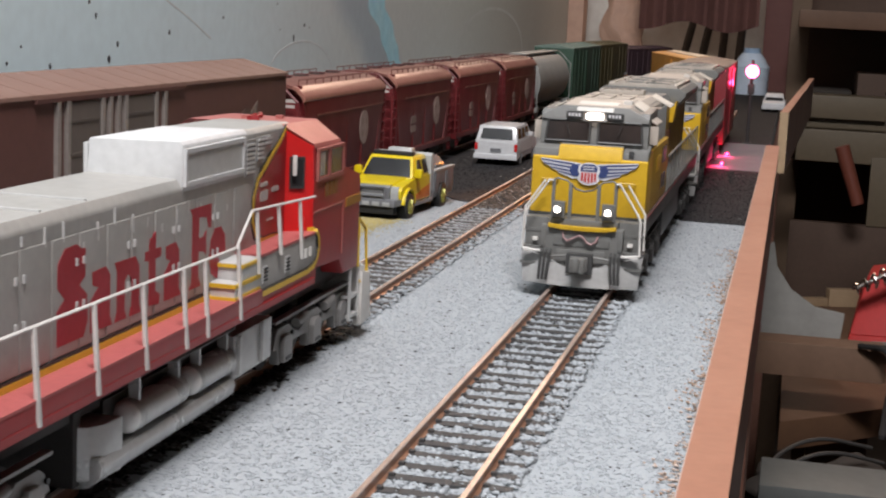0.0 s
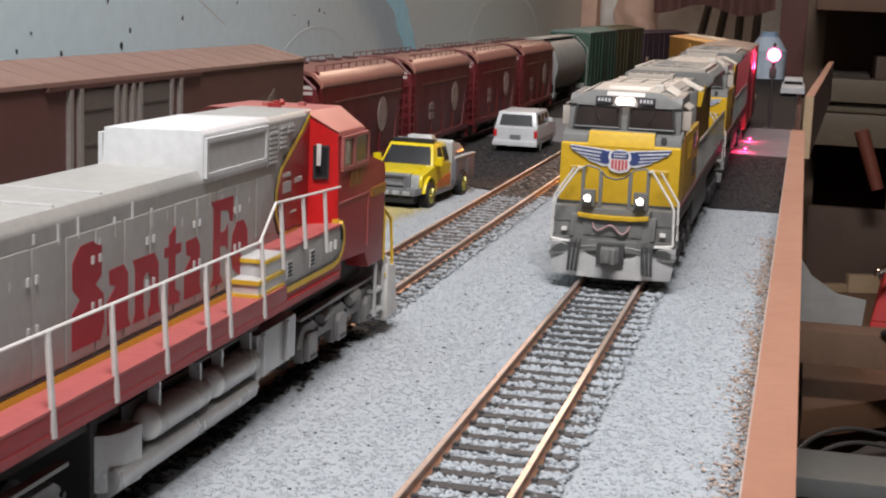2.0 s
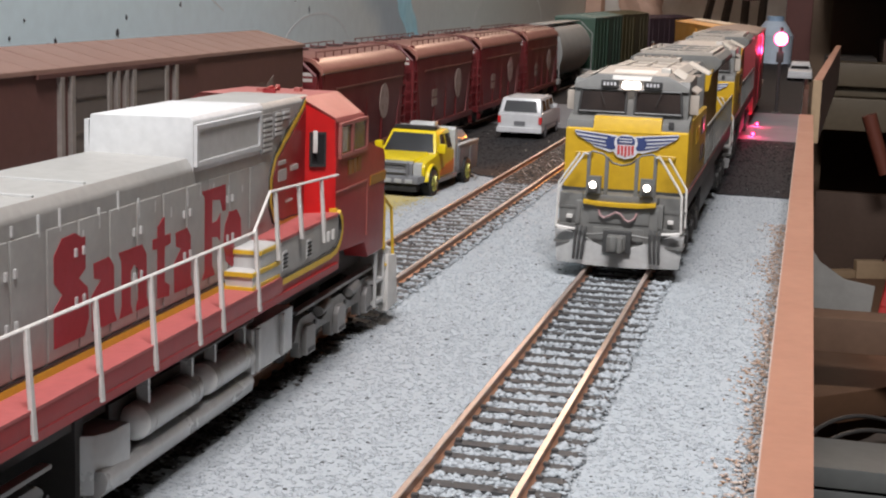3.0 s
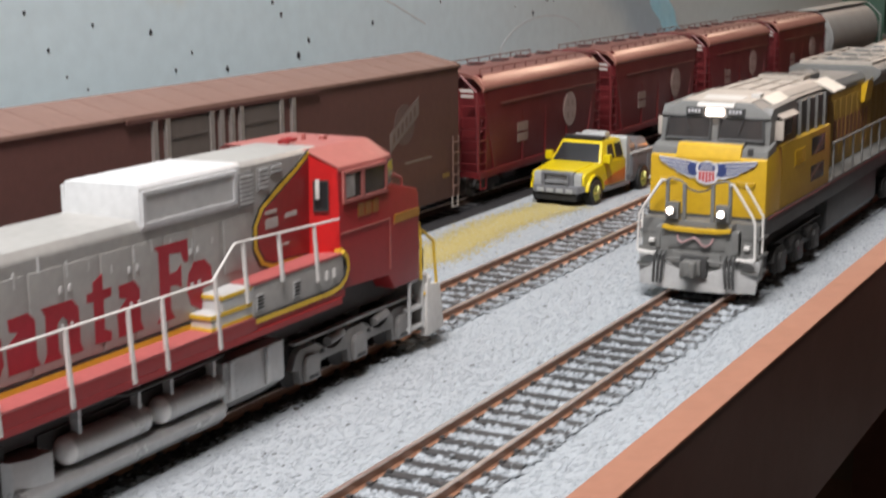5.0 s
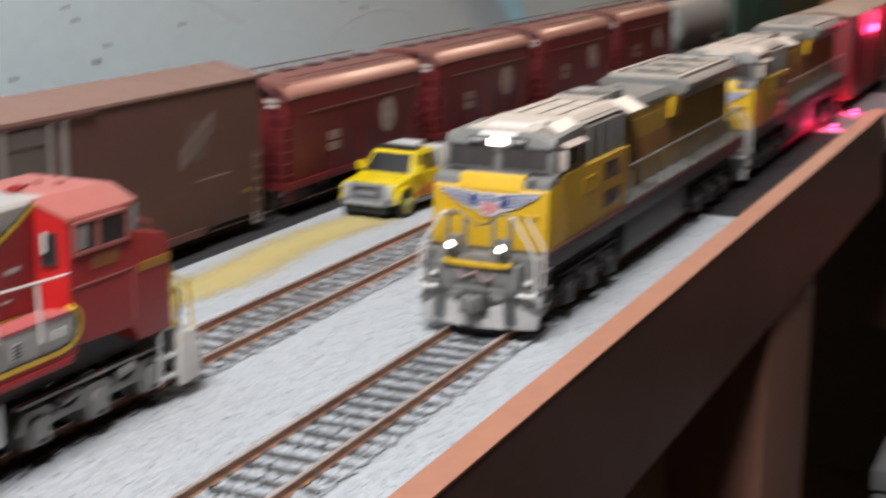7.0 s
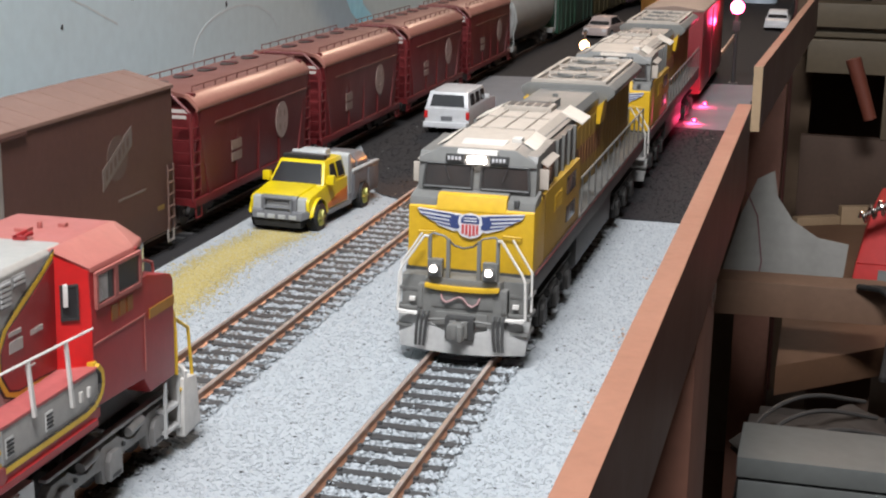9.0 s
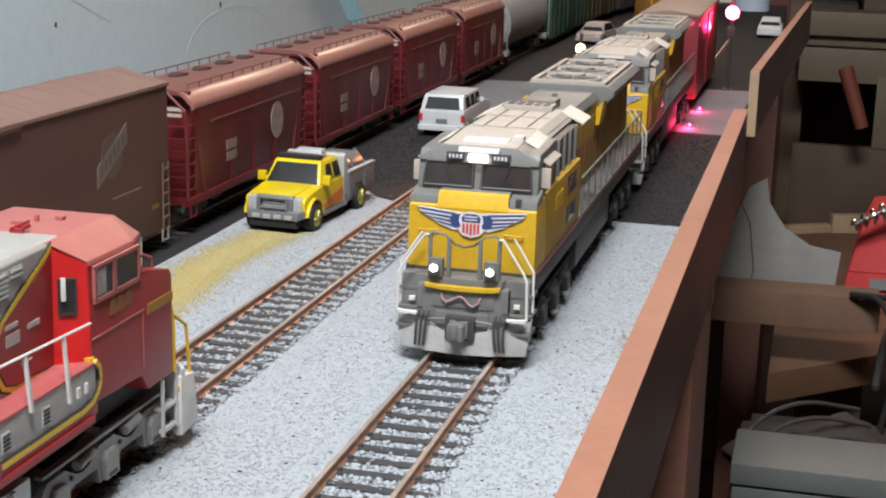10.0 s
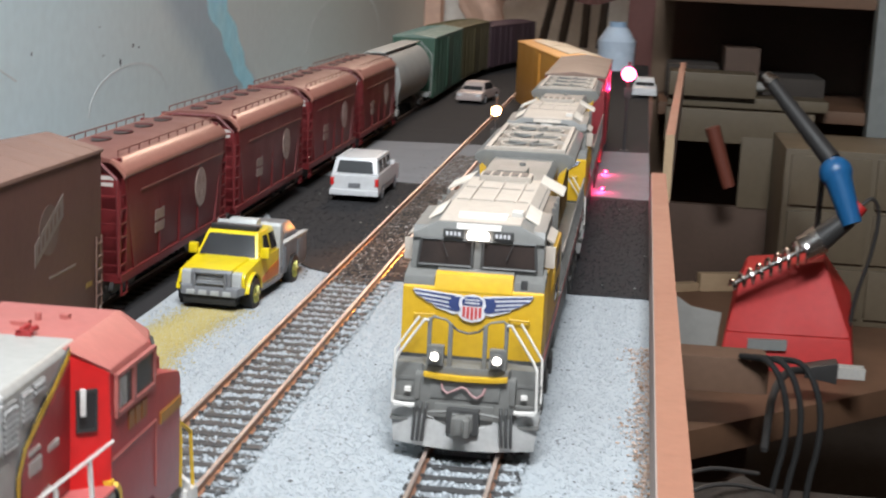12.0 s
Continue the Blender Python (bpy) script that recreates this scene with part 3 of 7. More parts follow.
def hopper(y0, first=True):
    """Two-bay covered hopper: slab sides with sloped upper sheets, roof hatches, end cages and ladders."""
    t = thing("covered_hopper", (-146, y0, 0), "dark red covered hopper car with a pale round herald", "freight car", "covered hoppers on the far track")
    L = 131.0
    side = [(-17.5, 14), (17.5, 14), (18.5, 47.5), (15.4, 51.0), (9, 52.4), (-9, 52.4), (-15.4, 51.0), (-18.5, 47.5)]
    part("body", Solid().prism(side, "y", 9, L - 9), HOP_RED, t, bevel=0.4)
    for s in (-1, 1):
        arc = [(18.8, 47.4), (18.8, 48.4), (18.4, 49.2), (15.8, 51.9), (14.9, 52.5), (13.6, 52.9)]
        a = [(s * x, z) for x, z in arc] + [(s * (x - 1.0), z - 1.2) for x, z in reversed(arc)]
        part("roof_slope", Solid().prism(a, "y", 6, L - 6), HOP_GLEAM, t, "sloping roof sheet, coloured paler for its highlight", bevel=0.2)
        part("side_rail", Solid().box(min(s * 18.1, s * 18.7), max(s * 18.1, s * 18.7), 22, L - 9, 40.4, 41.1), HOP_ROOF, t)
        part("side_sill", Solid().box(min(s * 15.5, s * 18.4), max(s * 15.5, s * 18.4), 3, L - 3, 12.0, 15.0), HOP_RED, t, bevel=0.3)
        for k, yy in enumerate((44, 67, 90)):
            part("bay_rib", Solid().prism([(yy - 1.2, 14), (yy + 1.2, 14), (yy + 1.2, 36), (yy - 1.2, 36)], "x", min(s * 17.2, s * 18.2), max(s * 17.2, s * 18.2)), HOP_RED, t)
        n = 26
        disc = [(92 + 7.0 * math.cos(2 * math.pi * k / n), 31.5 + 7.6 * math.sin(2 * math.pi * k / n)) for k in range(n)]
        her = part("herald", Solid().prism(disc, "x", min(s * 18.15, s * 18.4), max(s * 18.15, s * 18.4)), HERALD, t, "pale round emblem")
        cross = Solid()
        for d in (-3.6, 1.6):
            for z in (27.6, 33.0):
                cross.box(min(s * 18.4, s * 18.5), max(s * 18.4, s * 18.5), 92 + d, 94 + d, z, z + 2.6)
        part("emblem_bar", cross, DIM_DECAL, her)
        for z0, z1 in ((27.4, 31), (23, 26.4)):
            part("stencil_block", Solid().box(min(s * 18.0, s * 18.25), max(s * 18.0, s * 18.25), 38, 48, z0, z1), DIM_DECAL, t, "worn pale stencilled block")
        part("roof_walk_rail", Solid().wire([(s * 13.8, 12, 55.0), (s * 13.8, L - 12, 55.0)], 0.26), HOP_ROOF, t)
        posts = Solid()
        for k in range(11):
            posts.rod((s * 13.8, 12 + k * (L - 24) / 10, 52.4), (s * 13.8, 12 + k * (L - 24) / 10, 55.0), 0.24, seg=5)
        part("walk_bracket", posts, HOP_ROOF, t)
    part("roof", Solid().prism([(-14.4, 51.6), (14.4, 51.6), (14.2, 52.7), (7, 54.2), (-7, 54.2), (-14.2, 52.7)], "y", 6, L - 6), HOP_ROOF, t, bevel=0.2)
    for k in range(5):
        yy = 19 + k * 22.8
        h = part("hatch", Solid().prism([(3.2 * math.cos(a) * 1.0 - 3, yy + 6.4 * math.sin(a)) for a in [2 * math.pi * q / 16 for q in range(16)]], "z", 54.2, 54.75), UNDER, t, "dark oval hatch cover", bevel=0.15)
        part("hatch_latch", Solid().box(-6.4, 0.4, yy - 0.5, yy + 0.5, 54.7, 55.1), HOP_RED, h)
    for e, ey in ((0, 3), (1, L - 3)):
        d = 1 if e == 0 else -1
        cage = Solid()
        for x in (-17.5, 17.5):
            cage.rod((x, ey, 14), (x * 0.96, ey, 46.5), 0.6, seg=6)
            cage.rod((x * 0.96, ey, 46.5), (x * 0.55, ey, 53), 0.6, seg=6)
            cage.rod((x, ey, 16), (x * 0.9, ey + d * 8, 40), 0.5, seg=6)
        cage.rod((-9, ey, 53), (9, ey, 53), 0.6, seg=6)
        cage.box(-18, 18, min(ey, ey + d * 2), max(ey, ey + d * 2), 12.5, 15)
        part("end_cage", cage, HOP_RED, t)
        part("slope_sheet", Solid().prism([(ey + d * 12, 15), (ey + d * 14, 15), (ey + d * 7, 53), (ey + d * 5, 53)], "x", -16, 16), HOP_RED, t)
        for x in (17.2, -18.2):
            part("corner_brace", Solid().prism([(ey + d * 3, 47), (ey + d * 6, 47), (ey + d * 16, 15), (ey + d * 13, 15)], "x", x, x + 1.0), HOP_RED, t)
        lad = Solid().rod((17.6, ey + d * 0.2, 16), (17.6, ey + d * 0.2, 43), 0.4, seg=5).rod((17.6, ey + d * 6.5, 16), (17.6, ey + d * 6.5, 43), 0.4, seg=5)
        for k in range(6):
            lad.rod((17.6, ey + d * 0.2, 18 + k * 4.6), (17.6, ey + d * 6.5, 18 + k * 4.6), 0.35, seg=5)
        part("ladder", lad, HOP_RED, t)
        lad = Solid().rod((9.5, ey, 16), (9.5, ey, 44), 0.4, seg=5).rod((17.2, ey, 16), (17.0, ey, 44), 0.4, seg=5)
        for k in range(6):
            lad.rod((9.5, ey, 18 + k * 4.6), (17.2, ey, 18 + k * 4.6), 0.35, seg=5)
        part("ladder", lad, HOP_RED, t)
        part("stirrup", Solid().wire([(18, ey + d * 1, 13), (18, ey + d * 1, 8), (18, ey + d * 6, 8), (18, ey + d * 6, 13)], 0.35), HOP_RED, t)
        part("end_stencil", Solid().box(9.5, 16, min(ey - 0.3 * d, ey - 0.1 * d), max(ey - 0.3 * d, ey - 0.1 * d), 46.5, 47.8).box(10, 15.5, min(ey - 0.3 * d, ey - 0.1 * d), max(ey - 0.3 * d, ey - 0.1 * d), 44.4, 45.6), WHITE_DECAL, t)
        freight_truck(t, ey + d * 17)
        coupler(t, ey - d * 1.0, -d)
    for yy in (45, 84):
        part("outlet_gate", Solid().prism([(yy - 12, 14), (yy + 12, 14), (yy + 5, 7), (yy - 5, 7)], "x", -11, 11), UNDER, t, bevel=0.4)
    return t


hop = hopper(106)
for k in range(1, 4):
    copy_thing(hop, pose(-0.146, 0.106 + 0.1398 * k, 0))


def boxcar():
    """Long high-cube auto-parts boxcar with two pairs of doors, ladders at the end and a dusty roof."""
    t = thing("long_boxcar", (-146, -202, 0), "long brown boxcar with paired sliding doors and dusty roof", "freight car")
    L, x = 294.0, 17.7
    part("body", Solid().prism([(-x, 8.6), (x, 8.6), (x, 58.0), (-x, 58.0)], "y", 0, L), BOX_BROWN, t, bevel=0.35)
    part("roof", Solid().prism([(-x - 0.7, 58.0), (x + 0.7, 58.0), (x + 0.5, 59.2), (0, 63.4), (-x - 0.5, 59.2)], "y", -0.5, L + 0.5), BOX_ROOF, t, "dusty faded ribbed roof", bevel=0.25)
    for k in range(22):
        yy = 6 + k * (L - 12) / 21
        part("roof_rib", Solid().prism([(-x - 0.6, 59.25), (-x - 0.6, 58.9), (0, 63.0), (x + 0.6, 58.9), (x + 0.6, 59.25), (0, 63.5)], "y", yy - 0.3, yy + 0.3), BOX_ROOF, t)
    for s in (-1, 1):
        lo, hi = (x - 0.05, x + 0.75) if s > 0 else (-x - 0.75, -x + 0.05)
        part("side_sill", Solid().box(lo, hi, 40, L - 40, 7.0, 9.6), BOX_BROWN, t)
        for a, b in ((118.0, 136.5), (153.0, 172.5)):
            d = part("door", Solid().box(lo, hi, a, b, 11, 56.5), BOX_DOOR, t, "grey-brown sliding door panel", bevel=0.2)
            for k in range(5):
                part("door_rib", Solid().box(min(lo, hi) - 0.0, max(lo, hi) + 0.25 if s > 0 else max(lo, hi), a + 1, b - 1, 15 + k * 9, 15.8 + k * 9), BOX_DOOR, d)
        for yy in (111.8, 117.3, 137.6, 142.4, 147.6, 152.3, 173.3, 180.0):
            part("door_post", Solid().box(min(lo, hi), max(lo, hi) + (0.5 if s > 0 else 0), yy - 0.9, yy + 0.9, 9, 57), BARE, t, "bare metal door post")
        part("door_track", Solid().box(min(lo, hi), max(lo, hi) + (0.4 if s > 0 else 0), 100, 195, 57.0, 58.1), BOX_BROWN, t)
        # slanted emblem: a framed leaning band with smaller bars inside, over a faint disc
        e0, e1 = (x, x + 0.15) if s > 0 else (-x - 0.15, -x)
        em = part("emblem", Solid().prism([(252.0 + 7.4 * math.cos(2 * math.pi * k / 24), 40.5 + 7.4 * math.sin(2 * math.pi * k / 24)) for k in range(24)], "x", e0, e0 + 0.1), BOX_DISC, t, "faded round emblem crossed by a slanted band")

        def lean(a, b, z, w, out=0.0):
            return Solid().prism([(252.0 + a, 40.5 + z - w + a * 0.55), (252.0 + b, 40.5 + z - w + b * 0.55), (252.0 + b, 40.5 + z + w + b * 0.55), (252.0 + a, 40.5 + z + w + a * 0.55)], "x", e0 - (out if s < 0 else 0), e1 + 0.02 + (out if s > 0 else 0))
        band = part("slanted_band", lean(-10.5, 10.5, 0, 3.4), BOX_EMBLEM, em, "worn pale slanted band")
        for k in range(6):
            part("band_mark", lean(-8.6 + k * 3.0, -7.0 + k * 3.0, 0.2, 1.7, 0.06), BOX_DISC, band)
        part("stencil_line", Solid().box(e0, e1, 252, 272, 26, 26.7), BOX_EMBLEM, t)
        part("caution_mark", Solid().box(e0, e1, 281, 286, 17, 18.6), surface("ochre_mark", (0.22, 0.13, 0.03), 0.6), t)
        for e, yy in ((0, 2.0), (1, L - 6.0)):
            lad = Solid()
            for k in range(5):
                lad.rod(((x + 0.9) * s, yy, 13 + k * 4.2), ((x + 0.9) * s, yy + 4.5, 13 + k * 4.2), 0.32, seg=5)
            lad.rod(((x + 0.7) * s, yy, 9), ((x + 0.7) * s, yy, 32), 0.3, seg=5)
            lad.rod(((x + 0.7) * s, yy + 4.5, 9), ((x + 0.7) * s, yy + 4.5, 32), 0.3, seg=5)
            part("ladder", lad, LADDER, t, "worn brown ladder")
            part("stirrup", Solid().wire([((x + 0.3) * s, yy, 9), ((x + 0.3) * s, yy, 4.8), ((x + 0.3) * s, yy + 4.5, 4.8), ((x + 0.3) * s, yy + 4.5, 9)], 0.4), BARE, t)
    for e in (0.0, L):
        d = -1 if e == 0 else 1
        for k in range(9):
            part("end_rib", Solid().box(-x + 2, x - 2, min(e, e + d * 0.8), max(e, e + d * 0.8), 12 + k * 5, 14 + k * 5), BOX_BROWN, t, bevel=0.3)
        coupler(t, e, d)
    part("centre_sill", Solid().box(-3, 3, 4, L - 4, 4.5, 8.8), UNDER, t)
    for yy in (34, L - 34):
        freight_truck(t, yy)
    return t


boxcar()

GREY_CAR = surface("tank_grey", (0.30, 0.31, 0.30), 0.5, second=(0.22, 0.22, 0.21), grain=400, coarse=30)
GREEN_CAR = surface("car_green", (0.014, 0.06, 0.034), 0.5, second=(0.016, 0.048, 0.028), grain=300, coarse=20)
GREEN_ROOF = surface("car_green_roof", (0.13, 0.19, 0.16), 0.5, second=(0.10, 0.145, 0.125), grain=300, coarse=20)
OLIVE_CAR = surface("car_olive", (0.07, 0.055, 0.015), 0.6, grain=300, coarse=20)
PLUM_CAR = surface("car_plum", (0.06, 0.03, 0.04), 0.6, grain=300, coarse=20)


def round_hopper(y0):
    """Centre-flow covered hopper with bulging sides."""
    t = thing("rounded_hopper", (-146, y0, 0), "light grey covered hopper with bulging rounded sides", "freight car")
    L = 172
    prof = [(17.6 * math.cos(a), 33 + 20.5 * math.sin(a)) for a in [-1.1 + 2 * math.pi * 0.85 * 0 + k * (math.pi + 2.2) / 20 for k in range(21)]]
    part("body", Solid().prism(prof, "y", 12, L - 12), GREY_CAR, t, smooth=True)
    part("roof_walk", Solid().box(-7, 7, 6, L - 6, 53.8, 54.8), GREY_CAR, t, bevel=0.2)
    for y0 in (2, L - 14):
        part("end_sill", Solid().box(-17, 17, y0, y0 + 12, 11, 14.5), GREY_CAR, t, bevel=0.3)
    for x in (-17, 17):
        for yy in (3, L - 3):
            part("end_post", Solid().wire([(x, yy, 12), (x, yy, 44), (x * 0.4, yy, 54)], 0.5, 5), GREY_CAR, t)
    for yy in (26, L - 26):
        freight_truck(t, yy)
    return t


def plain_boxcar(name, at, L, mat, roof, label, turn=0.0, h=56.0, ribs=True):
    t = thing(name, at, label, "freight car", turn=turn)
    part("body", Solid().box(-17.5, 17.5, 0, L, 8.5, h), mat, t, bevel=0.35)
    part("roof", Solid().prism([(-18, h), (18, h), (17.6, h + 1), (0, h + 3.2), (-17.6, h + 1)], "y", -0.5, L + 0.5), roof, t, bevel=0.2)
    for k in range(int(L // 22) if ribs else 0):
        part("roof_rib", Solid().prism([(-17.5, h + 1), (0, h + 3.0), (17.5, h + 1), (17.5, h + 1.6), (0, h + 3.8), (-17.5, h + 1.6)], "y", 10 + k * 22, 12 + k * 22), roof, t)
    for s in (-1, 1):
        lo, hi = (17.5, 18.3) if s > 0 else (-18.3, -17.5)
        part("door", Solid().box(lo, hi, L / 2 - 16, L / 2 + 16, 11, h - 2), mat, t, bevel=0.2)
        for k in range(8):
            if ribs and abs((k + 0.5) * L / 8 - L / 2) > 18:
                part("side_post", Solid().box(lo, hi - 0.3 if s > 0 else hi, (k + 0.5) * L / 8 - 0.8, (k + 0.5) * L / 8 + 0.8, 9, h - 0.5), mat, t)
    part("centre_sill", Solid().box(-3, 3, 4, L - 4, 5, 8.8), UNDER, t)
    for yy in (28, L - 28):
        freight_truck(t, yy)
    return t


round_hopper(667)
plain_boxcar("green_boxcar", (-146, 848, 0), 184, GREEN_CAR, GREEN_ROOF, "dark green boxcar with a pale dusty roof")
plain_boxcar("olive_boxcar", (-148, 1042, 0), 170, OLIVE_CAR, OLIVE_CAR, "olive brown boxcar in shadow", turn=-3)
plain_boxcar("plum_boxcar", (-138, 1222, 0), 190, PLUM_CAR, PLUM_CAR, "dark plum boxcar in shadow", turn=-10, h=50)

# ---- silver and red locomotive on the middle track ----
SILVER = surface("loco_silver", (0.37, 0.36, 0.34), 0.42, 0.15, second=(0.29, 0.275, 0.255), grain=500, coarse=35, bump=0.12)
SILVER_HI = surface("loco_silver_clean", (0.56, 0.56, 0.55), 0.4, 0.15, second=(0.47, 0.47, 0.46), grain=500, coarse=40, bump=0.1)
# silver made paler: lamplight on the raised hood's rear is in the colour
HOOD_LIT = surface("hood_lit", (0.60, 0.60, 0.60), 0.45, second=(0.50, 0.495, 0.485), grain=500, coarse=40, bump=0.1)
# one red in three tones: lit back wall, shaded sides, roof paled by light
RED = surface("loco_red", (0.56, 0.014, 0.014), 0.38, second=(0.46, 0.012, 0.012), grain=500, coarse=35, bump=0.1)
RED_SHADED = surface("loco_red_shaded", (0.29, 0.018, 0.02), 0.36, second=(0.24, 0.016, 0.018), grain=500, coarse=30, bump=0.1)
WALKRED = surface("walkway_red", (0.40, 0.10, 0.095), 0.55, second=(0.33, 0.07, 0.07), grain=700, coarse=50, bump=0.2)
ROOF_RED_LIT = surface("roof_red_lit", (0.36, 0.11, 0.095), 0.5, second=(0.31, 0.09, 0.078), grain=500, coarse=40, bump=0.1)
YELLOW = surface("trim_yellow", (0.66, 0.42, 0.03), 0.45, second=(0.55, 0.35, 0.03), grain=600, coarse=60)
WHITE = surface("rail_white", (0.62, 0.60, 0.57), 0.45, second=(0.5, 0.48, 0.46), grain=600, coarse=60)
LETTER = surface("letter_red", (0.35, 0.015, 0.03), 0.5, second=(0.28, 0.018, 0.02), grain=900, coarse=120)
TRUCKGREY = surface("truck_grey", (0.27, 0.262, 0.255), 0.45, 0.1, second=(0.15, 0.142, 0.135), grain=600, coarse=60)
# near white for the tanks' rear ends, where lamplight is put into the colour
CAP_LIT = surface("cap_lit", (0.80, 0.79, 0.77), 0.25, second=(0.68, 0.67, 0.65), grain=500, coarse=60, bump=0.05)
TANKGREY = surface("tank_silver", (0.50, 0.496, 0.488), 0.26, 0.25, second=(0.40, 0.396, 0.388), grain=500, coarse=40)
DARKGLASS = surface("dark_glass", (0.02, 0.02, 0.022), 0.12, second=(0.03, 0.03, 0.03), grain=60, coarse=10, bump=0.0)
LIGHTGLASS = surface("pale_blind", (0.38, 0.36, 0.34), 0.25, second=(0.12, 0.10, 0.10), amount=0.9, grain=60, coarse=90, bump=0.0)


def loco_truck(t, y, axles=2, pitch=33.0, mat=None, z=0.0):
    """A powered truck: cast side frames that dip between the pedestals, slotted journal boxes, an equaliser bar, wheels behind."""
    mat = mat or TRUCKGREY
    h = pitch * (axles - 1) / 2
    at = [y - h + k * pitch for k in range(axles)]
    top, low = [(at[0] - 7.0, 9.6), (at[0] - 5.0, 13.0)], []
    for k, yy in enumerate(at):
        top += [(yy - 3.4, 14.0), (yy + 3.4, 14.0)]
        low += [(yy - 4.2, 9.2), (yy - 3.6, 5.8), (yy + 3.6, 5.8), (yy + 4.2, 9.2)]
        if k < axles - 1:
            m = yy + pitch / 2
            top += [(m - 2.6, 11.6), (m, 11.0), (m + 2.6, 11.6)]
            low += [(m - 3.2, 9.4), (m + 3.2, 9.4)]
    top += [(at[-1] + 5.0, 13.0), (at[-1] + 7.0, 9.6)]
    for s in (-1, 1):
        x0, x1 = (14.2, 16.2) if s > 0 else (-16.2, -14.2)
        f = part("side_frame", Solid().prism(top + low[::-1], "x", x0, x1), mat, t, bevel=0.3)
        xx = s * 16.2
        for yy in at:
            part("journal_box", Solid().prism([(yy - 2.9, 6.2), (yy + 2.9, 6.2), (yy + 2.9, 10.6), (yy + 1.8, 12.2), (yy - 1.8, 12.2), (yy - 2.9, 10.6)], "x", min(xx, xx + s * 1.3), max(xx, xx + s * 1.3)), mat, f, bevel=0.35)
            part("journal_slot", Solid().box(min(xx + s * 1.2, xx + s * 1.4), max(xx + s * 1.2, xx + s * 1.4), yy - 1.9, yy + 1.9, 6.7, 7.5), BLACK, f)
            part("pedestal_bolt", Solid().rod((xx, yy + 5.4, 11.6), (xx + s * 0.5, yy + 5.4, 11.6), 0.55, seg=8), BLACK, f)
        part("equaliser_bar", Solid().box(min(s * 14.8, s * 16.6), max(s * 14.8, s * 16.6), at[0] - 6, at[-1] + 7, 15.4, 16.1), mat, f, bevel=0.15)
        for yy in at[:-1]:
            part("brake_cylinder", Solid().rod((s * 16.4, yy + pitch * 0.36, 13.3), (s * 16.4, yy + pitch * 0.66, 14.2), 1.15, 1.15, 12), mat, f, smooth=True)
    for yy in at:
        w = Solid().rod((-10.6, yy, 9.0), (10.6, yy, 9.0), 1.2)
        for s in (-1, 1):
            w.rod((s * 7.8, yy, 9.0), (s * 11.0, yy, 9.0), 5.6, 5.6, 22).rod((s * 7.0, yy, 9.0), (s * 7.8, yy, 9.0), 6.2, 6.2, 22)
        part("wheelset", w, UNDER, t, smooth=True)


def red_slabs(t, x):
    """Tall slab shapes in faded red along the hood side, one part for each, with plain block forms."""
    def put(bar, lo, hi):
        lo, hi = lo + 3.0, hi + 3.0
        a, b = min(p[0] for p in bar), max(p[0] for p in bar)
        c, d = min(p[1] for p in bar), max(p[1] for p in bar)
        top = 46.4 if d > 45.5 else (44.3 if d > 43 else 41.2)
        s = Solid().prism([(lo + (y - a) * (hi - lo) / (b - a), 31.0 + (z - c) * (top - 31.0) / (d - c)) for y, z in bar], "x", x, x + 0.22)
        part("red_marking", s, LETTER, t, "faded dark red painted marking")

    # solid tall shapes with wide feet and shoulders
    put([(-46.8, 30.8), (-35.4, 30.8), (-33.6, 33.4), (-34.0, 38.2), (-37.4, 40.2), (-34.8, 41.4), (-34.8, 46.4), (-36.2, 46.4), (-38.6, 47.4), (-43.6, 47.2), (-46.6, 44.8), (-46.6, 40.8), (-43.6, 38.6), (-46.8, 36.8)], -48.6, -38.2)
    put([(-31.6, 31.0), (-22.6, 31.0), (-23.6, 32.6), (-23.6, 39.6), (-25.4, 41.2), (-31.0, 41.0), (-30.8, 38.8), (-28.4, 38.2), (-31.8, 36.2)], -37.4, -29.2)
    put([(-22.0, 31.0), (-16.8, 31.0), (-17.6, 32.6), (-17.6, 37.6), (-16.2, 38.6), (-14.6, 37.6), (-14.6, 32.6), (-15.2, 31.0), (-10.4, 31.0), (-11.2, 32.6), (-11.2, 39.4), (-13.0, 41.2), (-22.0, 41.2), (-21.0, 39.6), (-21.0, 32.6)], -28.4, -18.0)
    put([(-6.6, 31.4), (-2.0, 31.0), (-1.8, 32.8), (-3.8, 33.6), (-3.8, 39.4), (-1.4, 39.6), (-1.4, 41.2), (-3.8, 41.2), (-3.8, 44.2), (-6.6, 43.0), (-6.6, 41.2), (-8.4, 41.2), (-8.4, 39.6), (-6.6, 39.4)], -16.4, -9.6)
    put([(0.0, 31.0), (8.8, 31.0), (7.8, 32.6), (7.8, 39.2), (6.0, 40.8), (0.6, 40.6), (0.8, 38.4), (3.2, 37.8), (-0.2, 35.8)], -8.2, -0.6)
    put([(11.8, 31), (19.0, 31), (18.0, 32.4), (17.4, 33.0), (17.4, 38.4), (20.4, 38.0), (22.0, 37.0), (22.0, 42.4), (20.4, 41.2), (17.4, 41.0), (17.4, 45.4), (22.0, 45.0), (23.4, 42.6), (25.0, 42.6), (25.0, 47.6), (11.8, 47.6), (13.4, 46.2), (13.4, 32.4)], 3.4, 14.0)
    put([(25.2, 35.2), (26.4, 32.2), (29.4, 30.8), (32.6, 31.4), (34.0, 33.4), (31.0, 33.6), (30.2, 34.6), (34.2, 35.0), (33.8, 38.4), (31.6, 40.2), (28.2, 40.2), (26.0, 38.4)], 13.2, 21.8)


